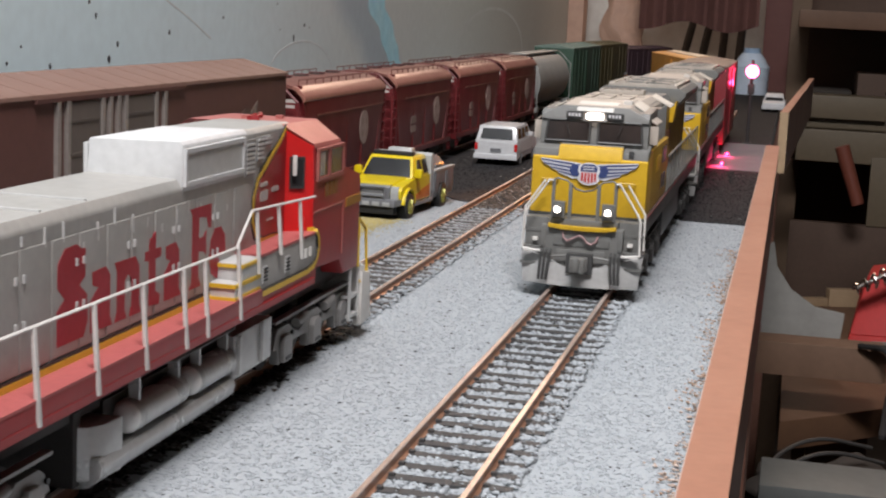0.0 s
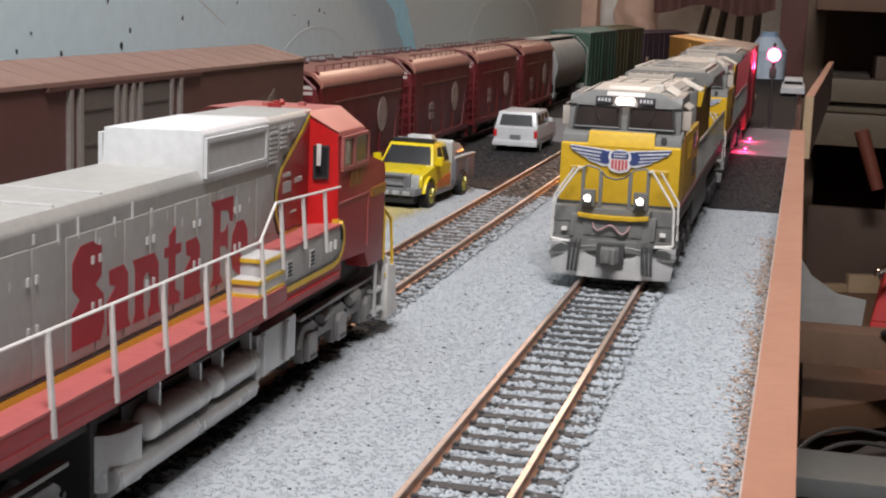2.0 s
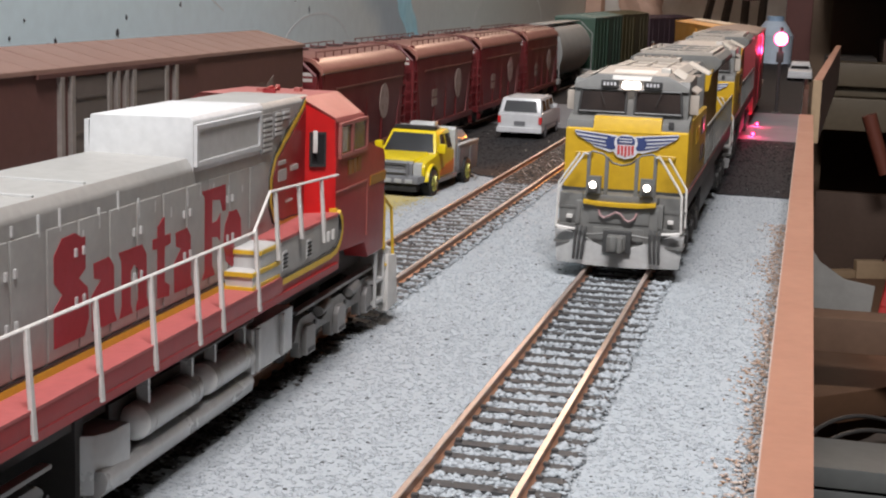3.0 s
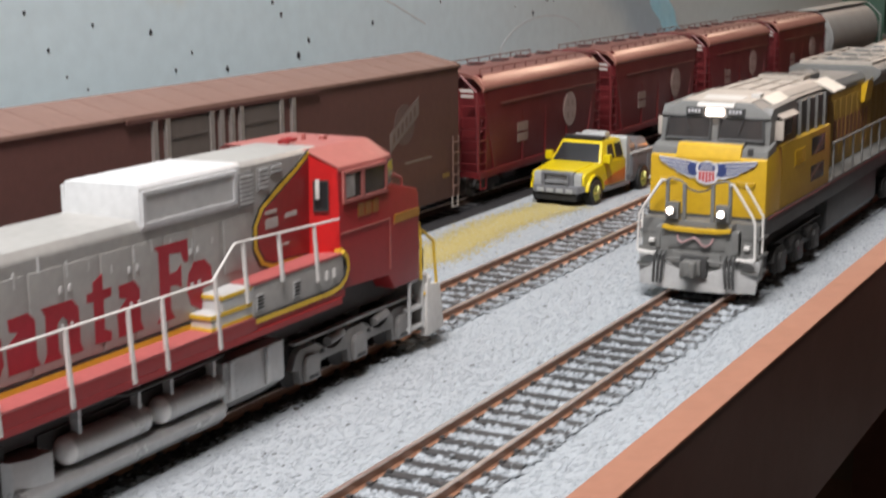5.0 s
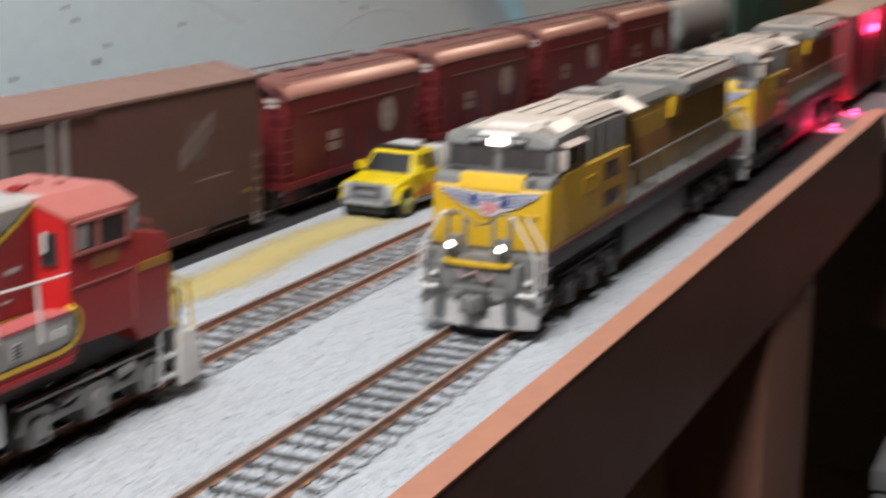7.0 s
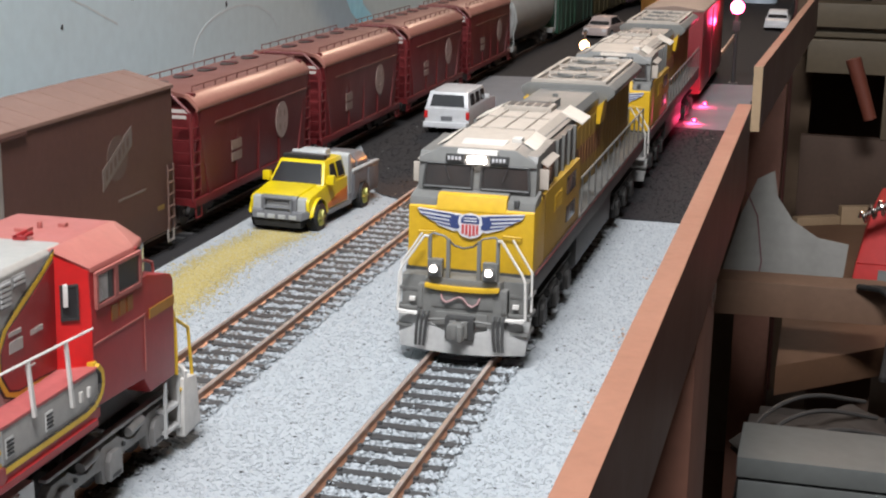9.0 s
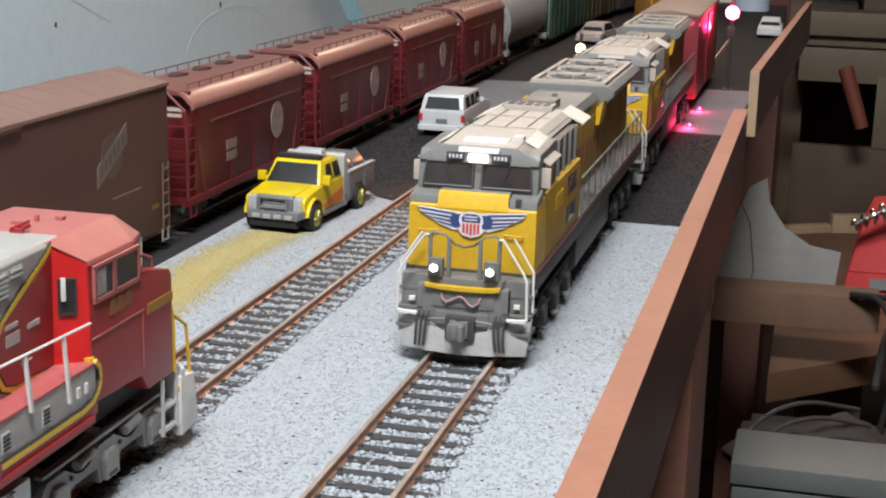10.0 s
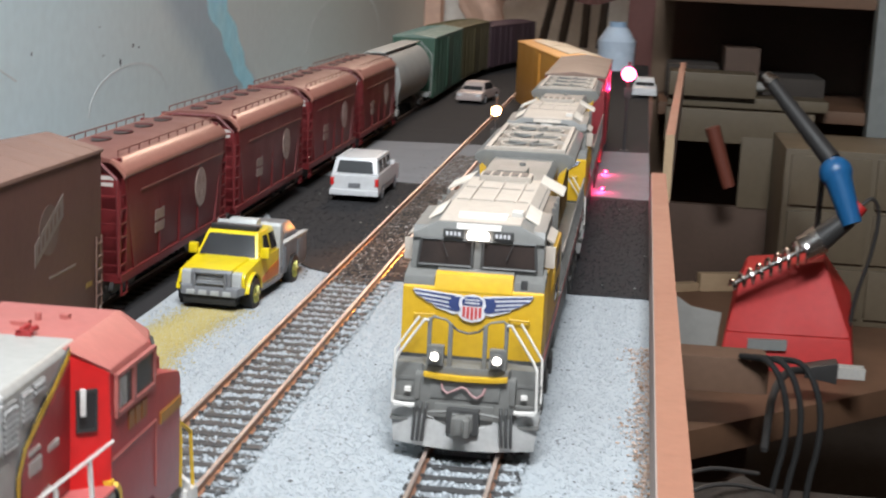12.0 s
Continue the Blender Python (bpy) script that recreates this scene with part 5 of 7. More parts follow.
PLOW = surface("plow_dust", (0.36, 0.36, 0.355), 0.6, second=(0.20, 0.20, 0.195), amount=0.8, grain=600, coarse=70, bump=0.2)
BLUE = surface("emblem_blue", (0.03, 0.05, 0.16), 0.5, grain=600, coarse=60)
EMBLEM_WHITE = surface("emblem_white", (0.62, 0.62, 0.64), 0.5, grain=600, coarse=60)
EMBLEM_RED = surface("emblem_red", (0.48, 0.06, 0.06), 0.5, grain=600, coarse=60)
FADED_RED = surface("faded_red", (0.20, 0.075, 0.035), 0.5, grain=600, coarse=60)
LAMP_WHITE = glow("lamp_white", (1.0, 0.90, 0.82), 9.0)
LAMP_OFF = surface("lamp_lens", (0.5, 0.5, 0.48), 0.15, grain=300, coarse=40)
CABGLASS = surface("cab_glass", (0.018, 0.016, 0.016), 0.10, second=(0.05, 0.035, 0.03), amount=0.7, grain=60, coarse=60, bump=0.0)


def yellow_loco(at, label, lit=True):
    """Six-axle freight diesel, nose towards -y: wide nose, cab, stepped hood with radiator wings, walkway, tank and trucks."""
    t = thing("yellow_grey_locomotive", at, label, "locomotive", "yellow locomotives on the near track")
    # wide nose with emblem
    nose = part("nose", Solid().prism([(10, 24.6), (10.2, 42.6), (11.4, 43.5), (26, 45.4), (26, 24.6)], "x", -17.6, 17.6), UPYEL, t, "bright yellow wide nose", bevel=0.7)
    part("nose_top", Solid().prism([(10.0, 42.2), (11.4, 46.1), (12.4, 46.4), (13.4, 46.6), (13.4, 42.2)], "x", -9.7, 9.7), UPYEL, t, bevel=0.3)
    part("nose_cover", Solid().prism([(13.3, 42.2), (13.3, 46.5), (20, 47.6), (20, 42.2)], "x", -9.6, 9.6), UPGREY, t, bevel=0.3)
    for x0 in (9.8, -17.5):
        part("nose_shoulder", Solid().prism([(10.7, 42.7), (11.3, 45.2), (20, 47.2), (20, 42.7)], "x", x0, x0 + 7.7), UPGREY, t, bevel=0.4)
    part("nose_vent", Solid().box(11.6, 13.2, 10.6, 12, 43.8, 45.8), UPFRAME, t, bevel=0.3)
    def feather(s, k, grow):
        """One feather of the wing: a slim bar that leans up towards its tip."""
        reach, drop = (14.4, 13.6, 11.6, 9.2)[k], 1.12 * k
        r = 0.26 + grow
        return [(s * 4.4, 40.9 - drop - r), (s * (reach - grow * 0.4), 41.8 - drop - r + 0.1), (s * (reach + 0.5 + grow), 41.8 - drop + r), (s * 4.4, 40.9 - drop + r)]
    sh = [(x, z - 0.2) for x, z in [(-3.1, 40.9), (-3.4, 39.2), (-2.9, 38.2), (-3.3, 36.6), (-2.3, 35.5), (0, 34.9), (2.3, 35.5), (3.3, 36.6), (2.9, 38.2), (3.4, 39.2), (3.1, 40.9), (1.6, 41.6), (0, 41.9), (-1.6, 41.6)]]
    em = part("winged_shield", Solid().prism(sh, "y", 9.45, 9.95), EMBLEM_WHITE, t, "red, white and blue shield between wings")
    for s in (-1, 1):
        edge = [(2.6, 41.3), (14.6, 42.35), (15.0, 42.1), (14.3, 41.1), (13.9, 40.6), (12.2, 39.9), (11.7, 39.3), (9.9, 38.7), (9.2, 37.9), (6.2, 37.0), (5.0, 36.5), (2.6, 36.8)]
        part("wing", Solid().prism([(s * a, b) for a, b in edge], "y", 9.72, 10.1), EMBLEM_WHITE, em, "white wing edge")
        for k in range(4):
            part("wing_stripe", Solid().prism(feather(s, k, 0.0), "y", 9.6, 9.8), BLUE, em)
        part("wing_root", Solid().prism([(s * 2.8, 37.4), (s * 4.4, 37.2), (s * 5.6, 38.2), (s * 5.9, 39.6), (s * 5.2, 40.9), (s * 2.8, 41.0)], "y", 9.58, 9.82), BLUE, em)
    part("shield_cap", Solid().prism([(-2.5, 39.0), (2.5, 39.0), (2.6, 40.2), (1.6, 41.2), (-1.6, 41.2), (-2.6, 40.2)], "y", 9.32, 9.5), BLUE, em)
    for z in (39.5, 40.3):
        part("cap_bar", Solid().box(-1.8, 1.8, 9.22, 9.36, z, z + 0.3), EMBLEM_WHITE, em)
    for k in range(5):
        part("shield_stripe", Solid().box(-2.35 + k * 1.0, -1.65 + k * 1.0, 9.32, 9.5, 35.4 + abs(k - 2) * 0.3, 38.6), EMBLEM_RED, em)
    for s in (-1, 1):
        part("nose_grab", Solid().wire([(s * 9.4, 9.9, 36.2), (s * 9.4, 9.2, 36.2), (s * 14.2, 9.2, 36.0), (s * 14.2, 9.9, 36.0)], 0.22), UPYEL, nose)
    # cab
    cab_p = [(15.5, 45.5), (17.2, 55.2), (18.5, 56.8), (44, 57.6), (44, 45.5)]
    cab = part("cab", Solid().prism(cab_p, "x", -16.6, 16.6), UPGREY, t, "grey cab with split windshield", bevel=0.5)
    part("cab_base", Solid().box(-17.6, 17.6, 26, 84, 26, 45.4), UPYEL_SHADE, t, "yellow flank below the cab, coloured as in shade", bevel=0.5)
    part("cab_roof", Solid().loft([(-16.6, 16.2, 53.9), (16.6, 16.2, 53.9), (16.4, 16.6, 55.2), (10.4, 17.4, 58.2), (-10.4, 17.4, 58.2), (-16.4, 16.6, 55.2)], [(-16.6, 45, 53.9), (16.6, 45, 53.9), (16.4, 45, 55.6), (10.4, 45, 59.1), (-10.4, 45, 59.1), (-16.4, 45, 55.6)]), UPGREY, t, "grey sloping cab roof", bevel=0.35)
    part("roof_plate", Solid().loft([(-10.2, 17.7, 58.0), (10.2, 17.7, 58.0), (10.2, 17.7, 58.45), (-10.2, 17.7, 58.45)], [(-10.2, 44.8, 59.0), (10.2, 44.8, 59.0), (10.2, 44.8, 59.35), (-10.2, 44.8, 59.35)]), UPGREY_TOP, t, "tan top of the cab", bevel=0.12)
    part("roof_visor", Solid().loft([(-5.6, 15.6, 56.8), (5.6, 15.6, 56.8), (5.6, 16.2, 57.9), (-5.6, 16.2, 57.9)], [(-6.6, 28.5, 58.3), (6.6, 28.5, 58.3), (6.4, 27.8, 59.3), (-6.4, 27.8, 59.3)]), GLARE_CREAM if lit else UPGREY_TOP, t, "patch of roof above the headlight, coloured pale for glare" if lit else "", bevel=0.3)
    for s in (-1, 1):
        part("roof_flank", Solid().loft([(s * 10.6, 27, 58.75), (s * 16.3, 27, 55.6), (s * 16.3, 27, 55.9), (s * 10.6, 27, 59.05)], [(s * 10.6, 44.6, 59.25), (s * 16.3, 44.6, 55.9), (s * 16.3, 44.6, 56.2), (s * 10.6, 44.6, 59.55)]), AWNING_LIT, t, "dusty flank of the cab roof, coloured as brightly lit", bevel=0.1)
    part("roof_box", Solid().box(7.2, 10.0, 27, 31, 58.2, 60.0), GLARE_CREAM, t, "small cream box", bevel=0.3)
    for s in (-1, 1):
        g = Solid().loft([(s * 1.5, 15.45, 47.8), (s * 14.6, 15.45, 47.8), (s * 14.0, 16.45, 53.4), (s * 1.5, 16.45, 53.4)], [(s * 1.5, 15.85, 47.8), (s * 14.6, 15.85, 47.8), (s * 14.0, 16.85, 53.4), (s * 1.5, 16.85, 53.4)])
        w = part("windshield", g, CABGLASS, cab, "dark windshield pane")
        fr = Solid()
        for a, b in (((s * 1.3, 15.3, 47.4), (s * 14.9, 15.3, 47.4)), ((s * 14.9, 15.3, 47.4), (s * 14.3, 16.4, 53.8)), ((s * 14.3, 16.4, 53.8), (s * 1.3, 16.4, 53.8)), ((s * 1.3, 16.4, 53.8), (s * 1.3, 15.3, 47.4))):
            fr.rod(a, b, 0.38, seg=6)
        part("window_gasket", fr, UPFRAME, w)
        part("wiper", Solid().rod((s * 9, 15.2, 54), (s * 7.4, 15.0, 49.8), 0.13, seg=5), BLACK, w)
        part("number_board", Solid().box(min(s * 3.6, s * 8.8), max(s * 3.6, s * 8.8), 15.5, 16.9, 54.6, 56.6), UPFRAME, cab, "black board with pale bars", bevel=0.2)
        nb = Solid()
        for k in range(4):
            nb.box(s * 6.2 - 1.9 + k * 1.02, s * 6.2 - 1.3 + k * 1.02, 15.35, 15.55, 55.1, 56.1)
        part("number_bar", nb, EMBLEM_WHITE, cab)
        x0, x1 = (16.5, 16.9) if s > 0 else (-16.9, -16.5)
        for y0, y1 in ((24, 30), (31.5, 38)):
            part("side_window", Solid().box(x0, x1, y0, y1, 47.5, 53.8), CABGLASS, cab)
        part("cab_mirror", Solid().box(min(s * 16.6, s * 19.2), max(s * 16.6, s * 19.2), 20.5, 21.2, 47.4, 53.0), UPGREY_TOP, cab, bevel=0.3)
        part("window_shade", Solid().prism([(s * 16.2, 55.0), (s * 18.6, 53.6), (s * 18.6, 53.2), (s * 16.2, 54.5)], "y", 22.5, 40), UPGREY_TOP, cab, "tan window awning")
        # side details
        o0, o1 = (17.5, 17.75) if s > 0 else (-17.75, -17.5)
        for k, (y0, y1, z0, z1) in enumerate(((60, 76, 38, 43.5), (60, 76, 29.5, 34.5), (40, 52, 37, 42))):
            fr = part("side_panel", Solid().box(o0, o1, y0, y1, z0, z1), DARKGLASS if k < 2 else UPYEL, t, "recessed dark louvre panel" if k < 2 else "", bevel=0.1)
            for q in range(4 if k == 2 else 0):
                part("panel_slat", Solid().box(o0, o1 + (0.15 if s > 0 else 0), y0 + 0.5, y1 - 0.5, z0 + 0.5 + q * 1.25, z0 + 0.9 + q * 1.25), UPYEL, fr)
        part("red_sill_stripe", Solid().box(min(s * 17.9, s * 18.3), max(s * 17.9, s * 18.3), 12, 246, 25.3, 25.8), surface("sill_red", (0.16, 0.03, 0.03), 0.5), t)
    hl = part("headlight", Solid().box(-2.7, 2.7, 14.6, 16.4, 54.3, 56.4), LAMP_WHITE if lit else LAMP_OFF, cab, "lit white twin headlight" if lit else "unlit headlight", bevel=0.8)
    # hood
    part("hood_front", Solid().box(-12.6, 12.6, 44, 92, 44, 57.4), UPGREY, t, bevel=0.5)
    part("hood_front_roof", Solid().loft([(-13.4, 45.2, 56.4), (13.4, 45.2, 56.4), (10.2, 45.2, 59.0), (-10.2, 45.2, 59.0)], [(-13.4, 92, 56.4), (13.4, 92, 56.4), (10.2, 92, 59.0), (-10.2, 92, 59.0)]), UPGREY_TOP, t, "pale tan hood roof", bevel=0.3)
    for a in (-6.2, 0.2, 6.4):
        part("roof_seam", Solid().box(a - 0.25, a + 0.25, 46, 84, 58.9, 59.5), RAD_BAR, t)
    for yy in (48, 70):
        part("roof_seam", Solid().box(-9.6, 9.6, yy, yy + 0.5, 58.9, 59.4), RAD_BAR, t)
    gr = part("brake_grid", Solid().box(-7.6, 7.6, 84.5, 94, 58.8, 60.6), RAD_BAR, t, bevel=0.3)
    for k in range(5):
        part("grid_slot", Solid().box(-6.8 + k * 2.8, -4.8 + k * 2.8, 85.6, 93, 60.5, 60.8), BLACK, gr)
    pair("intake_side", 12.4, 15.6, 46, 86, 45.4, 55.6, UPFRAME, t, "dark recessed intake side", bevel=0.3)
    for yy in (50, 60, 70, 80):
        pair("intake_post", 15.4, 16.4, yy, yy + 1.4, 45.4, 56.2, UPGREY, t)
    for s in (-1, 1):
        part("intake_wing", Solid().prism([(s * 10.2, 59.0), (s * 17.2, 55.6), (s * 17.2, 55.1), (s * 10.2, 58.4)], "y", 88, 104), AWNING_LIT, t, "dusty angled roof wing, coloured as brightly lit")
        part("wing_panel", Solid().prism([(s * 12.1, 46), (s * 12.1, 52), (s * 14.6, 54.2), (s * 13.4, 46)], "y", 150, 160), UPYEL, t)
    part("long_hood", Solid().prism([(-11.4, 27), (11.4, 27), (11.4, 54.2), (9.8, 56.2), (-9.8, 56.2), (-11.4, 54.2)], "y", 84, 244), UPHOOD_SHADE, t, "yellow long hood, coloured as in shade", bevel=0.5)
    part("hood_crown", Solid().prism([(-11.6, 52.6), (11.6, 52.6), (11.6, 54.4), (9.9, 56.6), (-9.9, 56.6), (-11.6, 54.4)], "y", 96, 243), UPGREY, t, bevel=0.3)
    part("exhaust_silencer", Solid().box(-4.6, 4.6, 106, 118, 56.4, 59.4).rod((2, 122, 56), (2, 122, 60), 1.0).box(-2, 4, 100, 104, 56.4, 60.2), UPGREY, t, bevel=0.4)
    wing = [(-12.0, 50.0), (12.0, 50.0), (17.2, 55.4), (17.2, 57.0), (14.6, 58.6), (-14.6, 58.6), (-17.2, 57.0), (-17.2, 55.4)]
    part("radiator_wing", Solid().prism(wing, "y", 158, 236), UPGREY, t, "flared grey radiator section", bevel=0.4)
    rf = part("radiator_top", Solid().box(-12.8, 12.8, 160.4, 233.6, 58.4, 58.8), RAD_FLOOR, t, "brown-grey radiator screen")
    for x0, x1, y0, y1 in ((-13.6, -12.0, 159.6, 234.4), (12.0, 13.6, 159.6, 234.4), (-12.0, 12.0, 159.6, 161.4), (-12.0, 12.0, 232.6, 234.4), (-12.0, 12.0, 184.2, 185.2), (-12.0, 12.0, 207.4, 208.4)):
        part("radiator_bar", Solid().box(x0, x1, y0, y1, 58.5, 59.9), RAD_BAR, rf, "pale raised frame bar", bevel=0.15)
    for yy in (173, 196, 219):
        n, sect = 24, ((9.1, 59.0), (10.1, 59.0), (10.1, 59.9), (9.1, 59.9))
        ring = Solid().add([(r * math.cos(2 * math.pi * k / n), yy + r * math.sin(2 * math.pi * k / n), z) for k in range(n) for r, z in sect],
                           [(4 * k + q, 4 * k + (q + 1) % 4, 4 * ((k + 1) % n) + (q + 1) % 4, 4 * ((k + 1) % n) + q) for k in range(n) for q in range(4)])
        part("fan_ring", ring, RAD_BAR, rf)
        part("fan_well", Solid().rod((0, yy, 58.7), (0, yy, 59.1), 9.4, 9.4, 24), RAD_FLOOR, rf)
        bl = Solid()
        for k in range(5):
            a = 2 * math.pi * k / 5
            bl.rod((1.2 * math.cos(a), yy + 1.2 * math.sin(a), 59.7), (9.2 * math.cos(a), yy + 9.2 * math.sin(a), 59.7), 0.45, seg=5)
        part("fan_guard", bl, UPGREY, rf)
    for k in range(8):
        yy = 104 + k * 17
        for nm, y0 in (("hood_door", yy), ("hood_door", yy + 8.4)):
            pair(nm, 11.3, 11.7, y0, y0 + 7.8, 30, 50, UPHOOD_SHADE, t, bevel=0.12)
    for k in range(9):
        pair("red_marking_block", 11.6, 11.85, 112 + k * 6, 115.6 + k * 6, 36, 43, FADED_RED, t, "dark red painted marking")
    # walkway, handrails, frame
    part("frame_sill", Solid().box(-18.0, 18.0, 10, 248, 20.6, 26.0), UPFRAME, t, "dark grey side sill", bevel=0.3)
    pair("walkway_edge", 11, 18.2, 84, 248, 26.0, 26.8, UPGREY, t)
    for s in (-1, 1):
        for k in range(12):
            part("stanchion", Solid().box(min(s * 17.6, s * 18.2), max(s * 17.6, s * 18.2), 88 + k * 14 - 0.5, 88 + k * 14 + 0.5, 25, 38.5), UPGREY, t, bevel=0.1)
        part("handrail", Solid().wire([(s * 17.9, 86, 38.6), (s * 17.9, 243, 38.6)], 0.4), UPGREY, t)
    part("fuel_tank", Solid().prism([(-14, 6.5), (14, 6.5), (17, 10), (17, 20), (-17, 20), (-17, 10)], "y", 86, 160), UPFRAME, t, bevel=0.5)
    part("underframe", Solid().box(-13, 13, 12, 246, 14, 21), UNDER, t)
    loco_truck(t, 52, 3, 20, TRUCK_SHADE)
    loco_truck(t, 202, 3, 20, TRUCK_SHADE)
    # front platform, pilot and plow
    part("anticlimber", Solid().prism([(-10.4, 2.2), (10.4, 2.2), (12, 10), (-12, 10)], "z", 22.9, 25.0), UPGREY, t, bevel=0.3)
    part("yellow_lip", Solid().prism([(-10.3, 23.6), (-6, 23.2), (0, 23.05), (6, 23.2), (10.3, 23.6), (10.3, 22.4), (6, 21.9), (0, 21.75), (-6, 21.9), (-10.3, 22.4)], "y", 0.9, 2.5), UPYEL, t, "yellow step edge", bevel=0.3)
    part("pilot_face", Solid().box(-12.4, 12.4, 2.2, 10.2, 7.4, 22.9).box(-17.6, 17.6, 4.8, 10.2, 8, 24.8), UPGREY, t, bevel=0.4)
    part("pilot_panel", Solid().box(-8.6, 8.6, 1.9, 2.4, 17.0, 21.4), UPGREY, t, bevel=0.2)
    part("uncoupling_plate", Solid().box(-7.2, 7.2, 1.6, 2.4, 8.2, 15.8), UPGREY, t, bevel=0.25)
    for s in (-1, 1):
        part("side_steps", Solid().box(min(s * 12.4, s * 18.4), max(s * 12.4, s * 18.4), 4.6, 12, 20.4, 21.2).box(min(s * 12.4, s * 18.4), max(s * 12.4, s * 18.4), 3.6, 12, 15.2, 16.0).box(min(s * 12.4, s * 18.4), max(s * 12.4, s * 18.4), 2.4, 10, 10.6, 11.4), UPGREY, t)
        part("corner_post", Solid().box(min(s * 11.0, s * 12.4), max(s * 11.0, s * 12.4), 1.8, 5.8, 16.4, 22.6), UPGREY, t, bevel=0.3)
        part("handrail", Solid().wire([(s * 9.6, 2.0, 36.4), (s * 10.6, 1.6, 36.6), (s * 16.4, 1.2, 28.0), (s * 17.4, 1.0, 26.0), (s * 17.7, 0.9, 15.6), (s * 12.8, 0.9, 15.0)], 0.36), WHITE, t, "white front handrail")
        part("handrail", Solid().wire([(s * 12.6, 6.5, 36.0), (s * 18.2, 6.2, 27.4), (s * 18.4, 5.6, 16.6)], 0.34), WHITE, t, "white front handrail")
        part("step_light", Solid().box(min(s * 12.2, s * 17.4), max(s * 12.2, s * 17.4), 0.6, 2.6, 14.7, 15.2), WHITE, t, bevel=0.1)
        part("post", Solid().box(min(s * 3.7, s * 4.8), max(s * 3.7, s * 4.8), 2.4, 3.4, 24, 35.8), UPGREY, t, bevel=0.2)
        part("post", Solid().box(min(s * 8.9, s * 9.9), max(s * 8.9, s * 9.9), 2.4, 3.4, 24, 36.8), UPGREY, t, bevel=0.2)
        part("post_hoop", Solid().wire([(s * 4.2, 2.8, 35.6), (s * 5.4, 2.8, 36.6), (s * 8.4, 2.8, 37.2), (s * 9.4, 2.8, 36.6)], 0.3), UPGREY, t)
        dl = part("ditch_light", Solid().rod((s * 7.6, 3.4, 28), (s * 7.6, -0.2, 28), 1.4, 1.5, 16).box(min(s * 5.6, s * 9.6), max(s * 5.6, s * 9.6), 1.4, 3.6, 25.4, 30.2), UPGREY, t, smooth=True)
        part("lens", Solid().rod((s * 7.6, -0.2, 28), (s * 7.6, -0.5, 28), 1.0, 0.9, 16), LAMP_WHITE if lit else LAMP_OFF, dl, "lit white lens" if lit else "", smooth=True)
        for k in range(3):
            part("air_hose", Solid().wire([(s * (9.2 + k * 1.3), 1.6, 15.6), (s * (9.2 + k * 1.3), -0.2, 14.6), (s * (9.5 + k * 1.2), -0.9, 10.4), (s * (9.9 + k * 1.1), -0.6, 6.6)], 0.42), UPFRAME, t)
        part("glad_hand", Solid().box(min(s * 13.6, s * 15.2), max(s * 13.6, s * 15.2), 3.6, 5, 17.6, 18.6), WHITE, t)
    part("safety_chain", Solid().wire([(-4, 2.6, 35.4), (-2.6, 2.6, 34.2), (0, 2.6, 33.6), (2.6, 2.6, 34.2), (4, 2.6, 35.4)], 0.3), UPFRAME, t)
    part("cable_jumper", Solid().wire([(-5.8, 1.9, 21.0), (-5.4, 1.4, 19.4), (-4.2, 1.2, 18.6), (-2.6, 1.2, 19.4), (-0.8, 1.2, 20.4), (0.4, 1.2, 20.0), (1.8, 1.2, 18.4), (3.0, 1.2, 17.9), (4.4, 1.3, 18.8), (5.0, 1.9, 20.4)], 0.32), surface("cable_pink", (0.34, 0.20, 0.20), 0.5), t, "dull pink jumper cable")
    plow = [(-18.6, 3.6), (-9, 0.6), (0, -0.6), (9, 0.6), (18.6, 3.6), (18.6, 5.0), (9, 2.0), (0, 0.8), (-9, 2.0), (-18.6, 5.0)]
    part("snow_plow", Solid().loft([(x, y + 0.8, 15.0 if abs(x) > 12 else (12.4 if abs(x) > 5 else 8.8)) for x, y in plow], [(x * 0.94, y - 0.8, 5.0) for x, y in plow]), PLOW, t, "dusty grey plow blade", bevel=0.25)
    part("draft_gear", Solid().box(-4.0, 4.0, -0.9, 6, 9.0, 15.2), UPFRAME, t, bevel=0.4)
    part("coupler_box", Solid().box(-2.6, 2.6, -2.2, 0, 9.8, 14.4), UPGREY, t, bevel=0.6)
    part("coupler", Solid().prism([(-1.5, 1), (1.5, 1), (1.5, -3.4), (2.4, -4.4), (2.2, -6.6), (0.9, -6.8), (0.5, -5.0), (-1.0, -5.0), (-2.2, -6.2), (-2.4, -4.0), (-1.5, -3.0)], "z", 10.0, 14.4), UPGREY, t, "dusty knuckle coupler", bevel=0.7)
    part("lift_lever", Solid().wire([(-9.5, 0.6, 13.6), (-2.6, 0.2, 14.4), (2.6, 0.2, 14.4), (9.5, 0.6, 13.6)], 0.35), UPGREY, t)
    part("rear_coupler", Solid().box(-1.6, 1.6, 246, 254, 10.4, 13.6), UNDER, t, bevel=0.3)
    return t


UP_Y = -7.0
yellow_loco((0, UP_Y, 0), "yellow and grey diesel locomotive with winged emblem")
yellow_loco((0, UP_Y + 256, 0), "second yellow and grey diesel locomotive, unlit", lit=False)
TAN_ROOF = surface("tan_roof", (0.20, 0.14, 0.11), 0.6, second=(0.16, 0.11, 0.09), grain=400, coarse=30)
CAR_RED = surface("car_red", (0.20, 0.025, 0.03), 0.4, grain=400, coarse=30)
